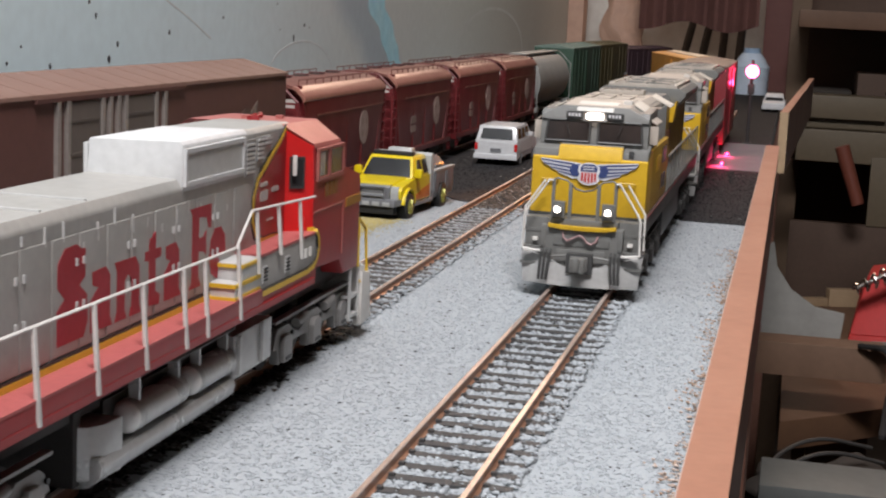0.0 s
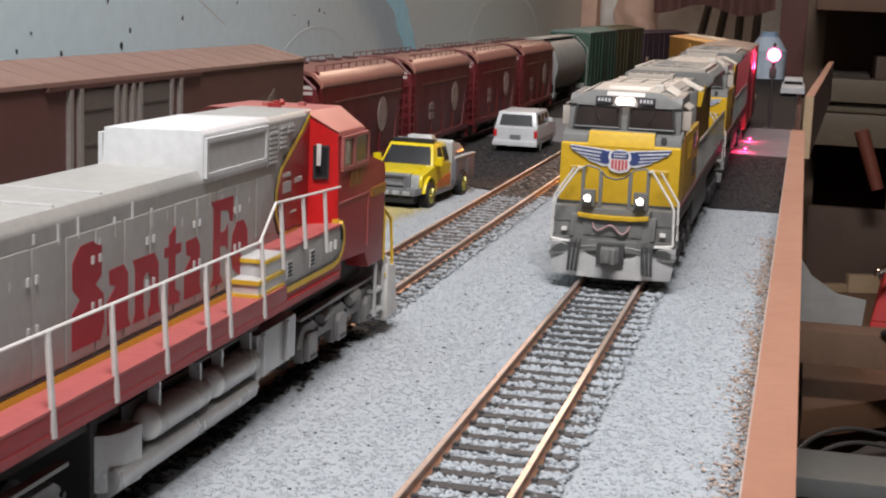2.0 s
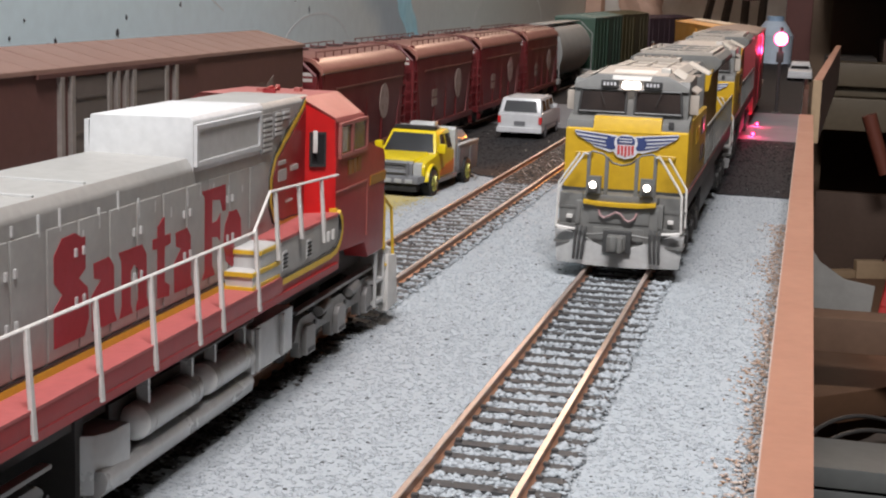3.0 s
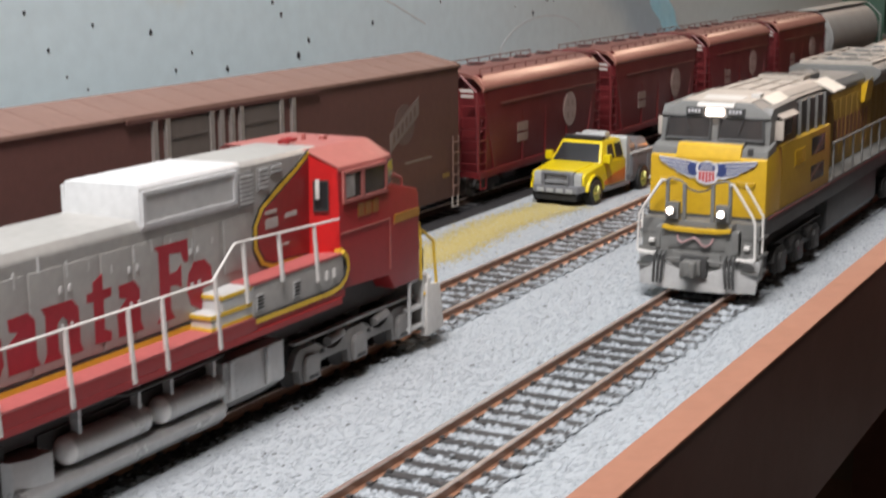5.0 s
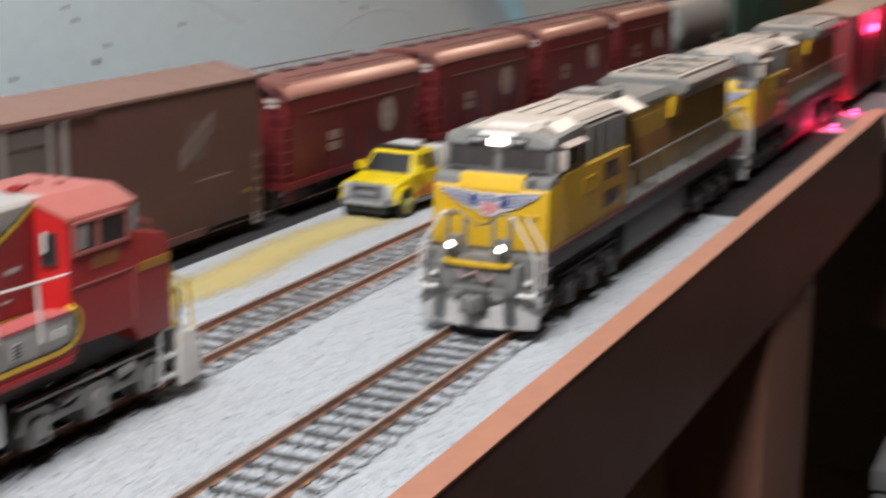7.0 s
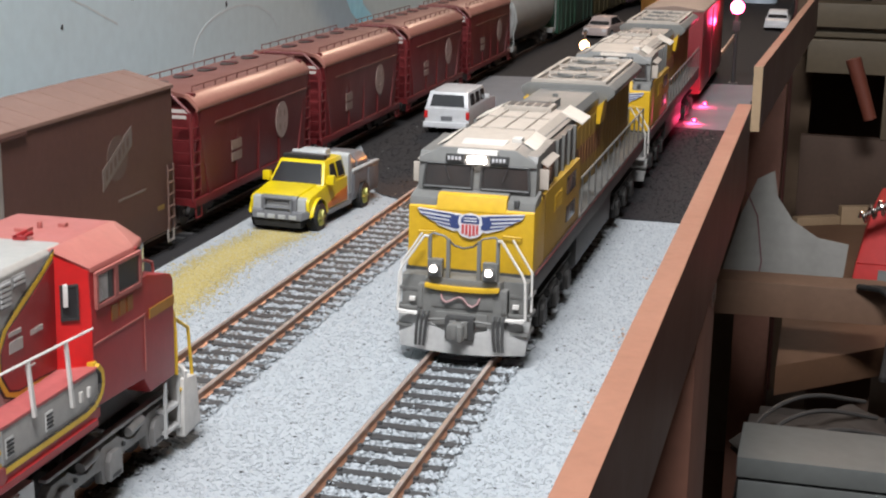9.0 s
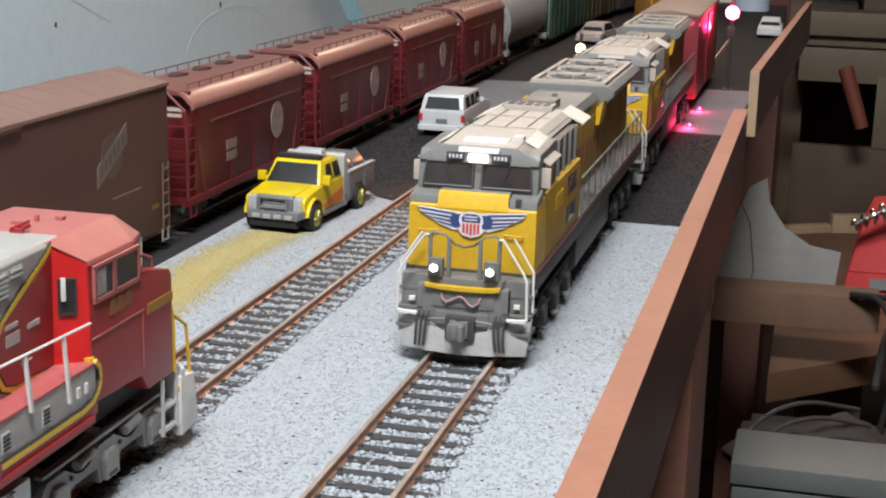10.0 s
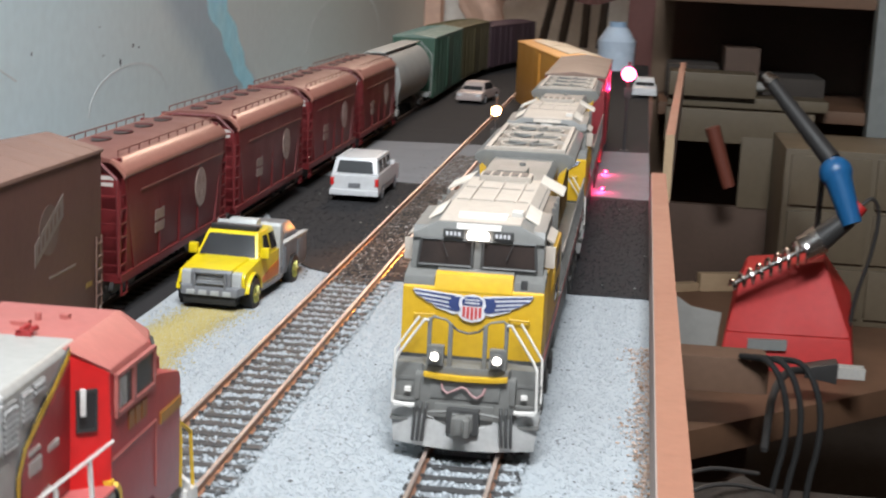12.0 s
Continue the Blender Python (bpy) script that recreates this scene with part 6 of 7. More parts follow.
ORANGE = surface("car_orange", (0.62, 0.27, 0.035), 0.5, second=(0.55, 0.235, 0.03), grain=400, coarse=30)
PALE_ROOF = surface("pale_rib", (0.62, 0.50, 0.36), 0.5, grain=300, coarse=30)
plain_boxcar("red_boxcar", (0, 516, 0), 165, CAR_RED, TAN_ROOF, "dark red boxcar with a tan roof", h=57, ribs=False)
oc = plain_boxcar("orange_boxcar", (-2, 690, 0), 190, ORANGE, ORANGE, "orange boxcar with pale roof ribs on a curve", turn=13.5, h=56, ribs=False)

for y0, y1 in ((18, 92), (98, 172)):
    part("roof_board", Solid().prism([(-8, 58.2), (0, 59.25), (15.5, 57.4), (15.5, 57.9), (0, 59.9), (-8, 58.8)], "y", y0, y1), PALE_ROOF, oc, "pale roof panel")

# ---- toy road vehicles ----
TRUCK_YELLOW = surface("truck_yellow", (0.62, 0.47, 0.008), 0.3, second=(0.56, 0.42, 0.008), grain=300, coarse=40, coat=0.4)
TOY_GREY = surface("toy_grey", (0.18, 0.185, 0.195), 0.32, 0.2, second=(0.13, 0.133, 0.14), grain=400, coarse=60)
TOY_PALE = surface("toy_pale", (0.36, 0.37, 0.365), 0.4, second=(0.29, 0.30, 0.295), grain=400, coarse=60)
TOY_WHITE = surface("toy_white", (0.52, 0.53, 0.54), 0.35, second=(0.46, 0.47, 0.48), grain=300, coarse=40, coat=0.3)
SEDAN_SILVER = surface("sedan_silver", (0.50, 0.43, 0.41), 0.28, 0.3, second=(0.32, 0.24, 0.22), grain=300, coarse=50)
TAIL_RED = surface("tail_red", (0.5, 0.02, 0.02), 0.3)
# orange for the truck's lower doors, an amber cast painted over the yellow
AMBER_CAST = surface("amber_cast", (0.55, 0.15, 0.02), 0.4)
TYRE = surface("tyre", (0.012, 0.012, 0.012), 0.7)
RIM_Y = surface("rim_yellow", (0.34, 0.33, 0.08), 0.4, 0.3)


def wheel(t, x, y, r, w, rim):
    s = 1 if x > 0 else -1
    a = part("wheel", Solid().rod((x - w / 2, y, r), (x + w / 2, y, r), r, r, 24), TYRE, t, "black rubber tyre", bevel=0.35)
    o = x + s * w / 2
    sp = Solid().rod((x + s * w * 0.2, y, r), (o + s * 0.08, y, r), r * 0.6, r * 0.6, 18).rod((o, y, r), (o + s * 0.4, y, r), r * 0.2, r * 0.16, 10)
    for k in range(6):
        q = 2 * math.pi * k / 6
        sp.rod((o + s * 0.15, y, r), (o + s * 0.15, y + r * 0.56 * math.cos(q), r + r * 0.56 * math.sin(q)), r * 0.09, seg=5)
    part("rim", sp, rim, a)


def service_truck():
    """Crew-cab pickup with an open grey service body, big grille and roof rack, facing -y."""
    t = thing("service_truck", (-103, 128, 0), "yellow toy service truck with grey utility body", "truck", turn=-4)
    t.scale = (0.98, 0.95, 0.98)
    hw = 12.2
    arch = [(10 + 6.9 * math.cos(a), 5.4 + 6.9 * math.sin(a)) for a in [0.2 + (math.pi - 0.5) * k / 12 for k in range(13)]]
    lower = [(41, 6.6), (18.0, 6.6)] + arch + [(2.4, 8.2), (1.4, 9.4), (1.2, 12.6), (2.4, 14.2), (10, 15.4), (18.5, 16.6), (41, 16.8)]
    part("body", Solid().prism(lower, "x", -hw, hw), TRUCK_YELLOW, t, "glossy yellow hood and doors", bevel=0.9)
    part("chassis", Solid().box(-9.2, 9.2, 2.6, 73, 3.4, 7.6), TYRE, t, "black underside")
    part("hood_bulge", Solid().loft([(-7.5, 2.0, 13.0), (7.5, 2.0, 13.0), (6.9, 2.2, 14.9), (-6.9, 2.2, 14.9)], [(-9.0, 18, 15.8), (9.0, 18, 15.8), (8.4, 18, 17.2), (-8.4, 18, 17.2)]), TRUCK_YELLOW, t, bevel=0.7)
    part("cab", Solid().loft([(-11.9, 16.6, 16.2), (11.9, 16.6, 16.2), (11.9, 41, 16.2), (-11.9, 41, 16.2)], [(-9.6, 23.6, 25.2), (9.6, 23.6, 25.2), (9.8, 40.6, 25.2), (-9.8, 40.6, 25.2)]), TRUCK_YELLOW, t, "glossy yellow cab", bevel=1.9)
    part("windshield", Solid().loft([(-10.5, 16.9, 17.0), (10.5, 16.9, 17.0), (8.5, 22.4, 24.0), (-8.5, 22.4, 24.0)], [(-10.5, 17.8, 16.9), (10.5, 17.8, 16.9), (8.5, 23.3, 23.9), (-8.5, 23.3, 23.9)]), DARKGLASS, t, "dark sloping windshield", bevel=0.25)
    for s in (-1, 1):
        for a, b, c in ((23.6, 30.6, 26.4), (32.6, 38.8, 32.6)):
            q = [(s * 11.8, a, 17.8), (s * 11.8, b, 17.8), (s * 10.35, b, 23.4), (s * 10.35, c, 23.4)]
            part("side_window", Solid().loft(q, [(x - s * 0.8, y, z) for x, y, z in q]), DARKGLASS, t)
        lo, hi = (hw - 0.2, hw + 0.12) if s > 0 else (-hw - 0.12, -hw + 0.2)
        part("door_tint", Solid().prism([(20, 7.2), (40.4, 7.2), (40.4, 12.6), (30, 11.4), (20, 9.0)], "x", lo, hi), AMBER_CAST, t, "lower door coloured orange as if lit amber", bevel=0.1)
        part("running_board", Solid().box(min(s * 9.5, s * 12.8), max(s * 9.5, s * 12.8), 18.4, 44, 4.8, 6.4), TOY_GREY, t, bevel=0.4)
        part("mirror", Solid().box(min(s * 11.9, s * 15.2), max(s * 11.9, s * 15.2), 18.6, 21.4, 16.6, 20.4), TRUCK_YELLOW, t, bevel=0.9)
        part("mirror_arm", Solid().rod((s * 11.4, 20, 17.6), (s * 13.0, 20, 18.2), 0.7), TRUCK_YELLOW, t)
        part("headlight", Solid().prism([(0.7, 9.0), (0.9, 14.0), (3.4, 14.4), (3.4, 9.0)], "x", min(s * 7.5, s * 10.9), max(s * 7.5, s * 10.9)), TOY_PALE, t, "pale moulded headlight", bevel=0.4)
        flare = [(10 + 8.2 * math.cos(a), 5.4 + 8.0 * math.sin(a)) for a in [0.1 + (math.pi - 0.3) * k / 12 for k in range(13)]]
        inner = [(10 + 7.1 * math.cos(a), 5.4 + 7.1 * math.sin(a)) for a in [0.1 + (math.pi - 0.3) * k / 12 for k in range(12, -1, -1)]]
        part("fender", Solid().prism(flare + inner, "x", min(s * 10.6, s * 13.4), max(s * 10.6, s * 13.4)), TRUCK_YELLOW, t, "flared yellow fender", bevel=0.45)
        well = [(10 + 6.9 * math.cos(a), 5.4 + 6.9 * math.sin(a)) for a in [math.pi * k / 12 for k in range(13)]]
        part("wheel_well", Solid().prism(well, "x", min(s * 6.0, s * 12.35), max(s * 6.0, s * 12.35)), TYRE, t, "dark wheel arch")
    part("grille", Solid().prism([(0.0, 7.6), (0.3, 14.0), (1.0, 14.8), (3.4, 14.8), (3.4, 7.6)], "x", -7.4, 7.4), TOY_GREY, t, "grey grille surround", bevel=0.5)
    part("grille_insert", Solid().box(-4.6, 4.6, -0.35, 0.6, 9.0, 12.8), TOY_PALE, t, "pale grille insert", bevel=0.3)
    for k in range(3):
        part("grille_bar", Solid().box(-4.4, 4.4, -0.6, 0.2, 9.6 + k * 1.1, 10.0 + k * 1.1), TOY_GREY, t)
    part("bumper", Solid().loft([(-12.6, 3.4, 6.8), (12.6, 3.4, 6.8), (12.6, 3.4, 9.6), (-12.6, 3.4, 9.6)], [(-10.2, -1.8, 6.0), (10.2, -1.8, 6.0), (10.2, -1.4, 9.2), (-10.2, -1.4, 9.2)]), TOY_GREY, t, "heavy grey front bumper", bevel=0.8)
    for x in (-6.6, -2.2, 2.2, 6.6):
        part("bumper_step", Solid().box(x - 1.5, x + 1.5, -2.1, -1.2, 6.4, 8.0), TOY_PALE, t, bevel=0.3)
    part("lower_skirt", Solid().box(-9.6, 9.6, -1.0, 4, 3.0, 6.1), TYRE, t, "black lower skirt", bevel=0.4)
    part("grille_guard", Solid().wire([(-5.6, -1.0, 7.6), (-5.6, -1.0, 14.2), (5.6, -1.0, 14.2), (5.6, -1.0, 7.6)], 0.6), TOY_GREY, t, smooth=True)
    part("guard_bar", Solid().rod((-5.6, -1.0, 10.4), (5.6, -1.0, 10.4), 0.45), TOY_GREY, t, smooth=True)
    rack = part("light_bar", Solid().box(-8.8, 8.8, 24.2, 27.4, 25.0, 26.8), TYRE, t, "dark roof light bar", bevel=0.5)
    part("bar_cover", Solid().box(-8.2, 8.2, 27.4, 32.4, 25.0, 26.4), TOY_GREY, rack, bevel=0.4)
    part("roof_box", Solid().prism([(32.8, 25), (34.4, 27.6), (38.8, 27.6), (40.4, 25)], "x", -5.4, 5.4), TOY_PALE, t, "grey box on the cab roof", bevel=0.8)
    bed = part("service_body", Solid().box(-12.4, 12.4, 41.6, 75, 5.6, 9.0), TOY_GREY, t, "grey open utility body", bevel=0.4)
    part("headboard", Solid().prism([(41.2, 6), (41.2, 24.4), (42.2, 25.6), (44.2, 25.2), (45.6, 19), (45.6, 6)], "x", -12.3, 12.3), TOY_PALE, bed, "pale headboard behind the cab", bevel=0.5)
    part("tailgate", Solid().box(-11.2, 11.2, 73.6, 75, 9, 17.4), TOY_GREY, bed, bevel=0.3)
    for s in (-1, 1):
        part("side_wall", Solid().prism([(45, 7), (52.4, 7), (53.6, 11.4), (60.4, 11.4), (61.6, 7), (75, 7), (75, 17.2), (45, 17.2)], "x", min(s * 11.2, s * 12.7), max(s * 11.2, s * 12.7)), TOY_GREY, bed, bevel=0.3)
        part("side_rail", Solid().box(min(s * 11.0, s * 13.0), max(s * 11.0, s * 13.0), 45, 75.4, 17.0, 17.9), TOY_PALE, bed, bevel=0.2)
        for y0, y1 in ((46, 51.4), (62.5, 73)):
            part("locker_door", Solid().box(min(s * 12.6, s * 13.0), max(s * 12.6, s * 13.0), y0, y1, 8, 16.2), TOY_GREY, bed, bevel=0.2)
    for y0, y1, h in ((47.2, 58.6, 22.6), (60.4, 72.6, 21.8)):
        part("bed_load", Solid().prism([(-8.8, 9), (8.8, 9), (8.8, h - 3.2), (6.2, h), (-6.2, h), (-8.8, h - 3.2)], "y", y0, y1), TOY_GREY, t, "grey moulded tank in the truck bed", bevel=1.0)
    part("load_hose", Solid().rod((0, 58.4, 20.4), (0, 60.6, 20.4), 2.2, 2.2, 14), TOY_PALE, t, smooth=True)
    for x in (-10.8, 10.8):
        for y in (10, 57):
            wheel(t, x * 1.06, y, 5.6, 4.2, RIM_Y)
    return t


service_truck()


def white_suv():
    """Boxy wagon seen from behind: tailgate glass, lamps, side windows, rack, bumper; tail at y=0."""
    t = thing("white_wagon", (-99, 363, 0), "white toy sport utility wagon with dark windows", "car")
    hw = 11.9
    part("body", Solid().prism([(0.4, 5), (0, 14.5), (1.6, 15.2), (50, 15.2), (63, 13.6), (64, 5)], "x", -hw, hw), TOY_WHITE, t, "white lower body", bevel=0.9)
    part("cabin", Solid().loft([(-11.5, 0.6, 15), (11.5, 0.6, 15), (11.5, 47, 15), (-11.5, 47, 15)], [(-10.2, 4, 22.8), (10.2, 4, 22.8), (10.2, 39, 22.8), (-10.2, 39, 22.8)]), TOY_WHITE, t, bevel=0.8)
    part("rear_glass", Solid().loft([(-9.2, 0.7, 15.6), (9.2, 0.7, 15.6), (8.2, 3.2, 21.4), (-8.2, 3.2, 21.4)], [(-9.2, 1.3, 15.6), (9.2, 1.3, 15.6), (8.2, 3.8, 21.4), (-8.2, 3.8, 21.4)]), DARKGLASS, t, "dark tailgate glass")
    part("windshield", Solid().loft([(-9.4, 46.8, 15.6), (9.4, 46.8, 15.6), (8.4, 39.8, 22), (-8.4, 39.8, 22)], [(-9.4, 46.2, 15.6), (9.4, 46.2, 15.6), (8.4, 39.2, 22), (-8.4, 39.2, 22)]), DARKGLASS, t)
    for s in (-1, 1):
        for y0, y1 in ((6.5, 16.5), (18, 27), (28.5, 38.5)):
            part("side_window", Solid().loft([(s * 11.55, y0, 15.8), (s * 11.55, y1, 15.8), (s * 10.5, y1 - 0.4, 21.4), (s * 10.5, y0 + 1, 21.4)], [(s * 11.2, y0, 15.8), (s * 11.2, y1, 15.8), (s * 10.2, y1 - 0.4, 21.4), (s * 10.2, y0 + 1, 21.4)]), DARKGLASS, t)
        part("tail_lamp", Solid().box(min(s * 10.2, s * 12.0), max(s * 10.2, s * 12.0), -0.15, 1.2, 9.4, 13.2), TAIL_RED, t, bevel=0.2)
        part("door_mirror", Solid().box(min(s * 11, s * 13.4), max(s * 11, s * 13.4), 39, 41, 15.6, 18), TOY_WHITE, t, bevel=0.4)
        part("roof_rail", Solid().box(min(s * 7.6, s * 8.4), max(s * 7.6, s * 8.4), 5, 34, 22.5, 23.2), TOY_WHITE, t)
        part("side_trim", Solid().box(min(s * 11.8, s * 12.15), max(s * 11.8, s * 12.15), 14, 50, 7.2, 8.2), TOY_GREY, t)
    part("rear_bumper", Solid().box(-12.3, 12.3, -1.4, 2, 4.6, 7.4), TOY_WHITE, t, bevel=0.5)
    part("plate_recess", Solid().box(-3, 3, -0.2, 0.3, 8.4, 10.6), TOY_GREY, t)
    for x in (-10.3, 10.3):
        for y in (12.5, 51):
            wheel(t, x, y, 4.6, 3.2, TOY_GREY)
    return t


white_suv()


def sedan(name, at, paint, label, turn=0.0):
    t = thing(name, at, label, "car", turn=turn)
    part("body", Solid().prism([(0, 5), (0.4, 10.5), (14, 12), (50, 12), (61, 10), (62, 5)], "x", -11, 11), paint, t, bevel=1.2)
    part("cabin", Solid().loft([(-10, 10, 11.6), (10, 10, 11.6), (10, 46, 11.6), (-10, 46, 11.6)], [(-8.2, 18, 18.6), (8.2, 18, 18.6), (8.2, 37, 18.6), (-8.2, 37, 18.6)]), paint, t, bevel=0.9)
    part("front_glass", Solid().loft([(-8.8, 10.6, 12.2), (8.8, 10.6, 12.2), (7.4, 17.4, 18), (-7.4, 17.4, 18)], [(-8.8, 11.2, 12.2), (8.8, 11.2, 12.2), (7.4, 18, 18), (-7.4, 18, 18)]), DARKGLASS, t)
    for s in (-1, 1):
        part("side_glass", Solid().loft([(s * 10.1, 14, 12.4), (s * 10.1, 42, 12.4), (s * 8.5, 36, 17.8), (s * 8.5, 19, 17.8)], [(s * 9.6, 14, 12.4), (s * 9.6, 42, 12.4), (s * 8.1, 36, 17.8), (s * 8.1, 19, 17.8)]), DARKGLASS, t)
        part("headlight", Solid().box(min(s * 6, s * 10), max(s * 6, s * 10), -0.3, 0.6, 7.4, 9.4), TOY_WHITE, t, bevel=0.3)
    part("bumper", Solid().box(-11.2, 11.2, -1, 2, 4, 7), paint, t, bevel=0.5)
    for x in (-10, 10):
        for y in (12, 49):
            wheel(t, x, y, 4.4, 3.0, TOY_GREY)
    return t


sedan("brown_sedan", (-104, 890, 0), SEDAN_SILVER, "shiny brown and silver toy car facing the tracks", turn=-9)
sedan("white_sedan", (42, 1035, 0), TOY_WHITE, "white toy car parked beside the fascia")


# ---- signals ----
def signal(name, at, lens_mat, label, h, blade):
    t = thing(name, at, label, "signal")
    part("base", Solid().box(-3, 3, -3, 3, 0, 2), BLACK, t, bevel=0.4)
    part("mast", Solid().rod((0, 0, 2), (0, 0, h - 2), 1.3, 1.1, 10), BLACK, t, smooth=True)
    part("lamp_hood", Solid().rod((0, 0.2, h), (0, 2.2, h), blade, blade + 0.3, 18), BLACK, t)
    part("lens", Solid().ball((0, -0.6, h), blade - 0.3, 16, 10), lens_mat, t, "glowing lamp", smooth=True)
    part("finial", Solid().rod((0, 0.6, h + 2), (0, 0.6, h + 7), 1.0, 0.7, 8).ball((0, 0.6, h + 7), 1.2, 8, 6), BLACK, t, smooth=True)
    part("relay_case", Solid().box(-2.4, 2.4, -1.6, 2.4, h - 16, h - 9), BLACK, t, bevel=0.4)
    return t


# lens balls are oversized, so their shape includes the glare around each lamp
signal("amber_signal", (-33.7, 397, 0), glow("amber_glow", (1.0, 0.42, 0.16), 40.0), "black trackside signal with a glowing amber lamp", 47, 2.8)
signal("red_signal", (29.8, 633, 0), glow("red_glow", (1.0, 0.05, 0.14), 60.0), "black trackside signal with a glowing red lamp", 52, 4.8)
beam("amber_lamp_light", (-33.7, 391, 47), (-62, 195, 0), 0.9, (1.0, 0.33, 0.05), 28)
beam("red_lamp_light", (21.8, 606, 45), (2, 500, 40), 0.11, (1.0, 0.03, 0.12), 76)


def patch_lamp(y):
    """A low red lamp, added to make a pink patch beside the train."""
    t = thing("added_red_lamp", (21.0, y, 1.3), "low red lamp added to tint the paving pink", "lamp", "red marker lamps")
    part("housing", Solid().box(-1.4, 1.4, -1.6, 2.2, 0, 2.6), BLACK, t, bevel=0.4)
    part("lens", Solid().ball((0, -1.4, 1.4), 0.8, 12, 8), PATCH_RED, t, "glowing pink-red lens", smooth=True)


PATCH_RED = glow("patch_red", (1.0, 0.06, 0.18), 14.0)
# two added lamps with bulbs tint the paving and the train side pink
for y in (452, 520):
    patch_lamp(y)
    bulb("added_red_light", (20.2, y - 5, 3.2), 0.035, (1.0, 0.04, 0.16))

# ---- workshop beyond the fascia ----
def eased(pts, turns=3):
    """Rounds a bent line by cutting its corners."""
    pts = [Vector(p) for p in pts]
    for _ in range(turns):
        cut = [pts[0]]
        for a, b in zip(pts, pts[1:]):
            cut += [a * 0.75 + b * 0.25, a * 0.25 + b * 0.75]
        pts = cut + [pts[-1]]
    return pts


BENCH = surface("bench_wood", (0.13, 0.066, 0.036), 0.6, second=(0.08, 0.042, 0.024), grain=120, coarse=9, bump=0.2)
BLOCK = surface("timber_block", (0.17, 0.098, 0.062), 0.65, second=(0.13, 0.075, 0.05), grain=160, coarse=12, bump=0.2)
CREAM = surface("cream_plastic", (0.115, 0.088, 0.055), 0.5, second=(0.086, 0.066, 0.042), grain=150, coarse=12)
SOLDER_RED = surface("station_red", (0.50, 0.02, 0.018), 0.6, second=(0.42, 0.018, 0.016), grain=150, coarse=14)
CLAMP_BLUE = surface("clamp_blue", (0.015, 0.12, 0.30), 0.35, second=(0.012, 0.09, 0.24), grain=200, coarse=18)
CARD = surface("grey_card", (0.30, 0.297, 0.28), 0.8, second=(0.25, 0.246, 0.23), grain=120, coarse=12)
WHITEBOX = surface("white_case", (0.12, 0.129, 0.125), 0.5, second=(0.095, 0.102, 0.099), grain=120, coarse=10)
SPRING = surface("spring_steel", (0.55, 0.52, 0.50), 0.25, 1.0, grain=200, coarse=40)
BAG = surface("dark_bag", (0.045, 0.036, 0.03), 0.85, second=(0.032, 0.026, 0.022), grain=120, coarse=14, bump=0.4)
TAN = surface("tan_timber", (0.12, 0.076, 0.046), 0.65, second=(0.16, 0.10, 0.06), grain=120, coarse=10, bump=0.2)
REDPOST = surface("red_brown_post", (0.11, 0.032, 0.025), 0.6, second=(0.085, 0.026, 0.02), grain=120, coarse=10, bump=0.2)
ROCK = surface("grey_backing", (0.74, 0.74, 0.70), 0.9, second=(0.40, 0.36, 0.32), amount=0.9, grain=60, coarse=9, bump=0.3)
CLOTH = surface("maroon_cloth", (0.14, 0.06, 0.05), 0.9, second=(0.08, 0.035, 0.03), grain=120, coarse=12, bump=0.3)
PINKPOST = surface("pink_timber", (0.58, 0.38, 0.29), 0.7, second=(0.42, 0.27, 0.20), grain=100, coarse=14, bump=0.3)
JUG = surface("jug_plastic", (0.46, 0.55, 0.66), 0.25, second=(0.60, 0.66, 0.72), grain=80, coarse=20)
PALEPOST = surface("pale_post", (0.18, 0.19, 0.184), 0.6, second=(0.145, 0.153, 0.149), grain=120, coarse=12)
PRONG = surface("prong_nickel", (0.72, 0.70, 0.66), 0.35, 0.4, grain=300, coarse=40)
JUG_CAP = surface("jug_cap", (0.30, 0.42, 0.56), 0.35, grain=80, coarse=20)

t = thing("workbench", (0, 0, 0), "worn wooden workbench with a ragged front edge", "workbench")
part("benchtop", Solid().prism([(70, 735), (110, 772), (275, 930), (420, 1070), (900, 1070), (900, 1500), (70, 1500)], "z", -250, -226), BENCH, t, bevel=1.0)
for x, y in ((120, 860), (860, 1110), (120, 1460), (860, 1460)):
    part("leg", Solid().box(x - 25, x + 25, y - 25, y + 25, -900, -250), DARKWOOD, t, bevel=1.5)

st = thing("soldering_station", (124, 955, -226), "red plastic soldering station with a sloping top", "soldering station", turn=-6)
part("housing", Solid().loft([(0, 0, 0), (118, 0, 0), (118, 95, 0), (0, 95, 0)], [(3, 8, 30), (112, 8, 34), (112, 92, 60), (6, 92, 60)]).loft([(3, 8, 30), (112, 8, 34), (112, 92, 60), (6, 92, 60)], [(14, 40, 82), (84, 40, 96), (84, 90, 96), (16, 90, 86)]), SOLDER_RED, st, bevel=4.0)
part("rating_label", Solid().loft([(24, -0.4, 18), (58, -0.4, 20), (58, 0.8, 29), (24, 0.8, 27)], [(24, 4, 18), (58, 4, 20), (58, 5, 29), (24, 5, 27)]), PALEPOST, st, "small white label")
part("foot", Solid().box(4, 16, 4, 16, -0.5, 2).box(100, 112, 4, 16, -0.5, 2), BLACK, st)

h = thing("iron_holder", (126, 950, -160), "coiled steel spring holder with a soldering iron", "iron holder")
coil = Solid()
n = 150
pts = []
for k in range(n + 1):
    f = k / n
    a = 2 * math.pi * 9 * f
    r = 5 + 8 * f
    pts.append((2 + 66 * f, r * math.cos(a), 8 + 40 * f + r * math.sin(a)))
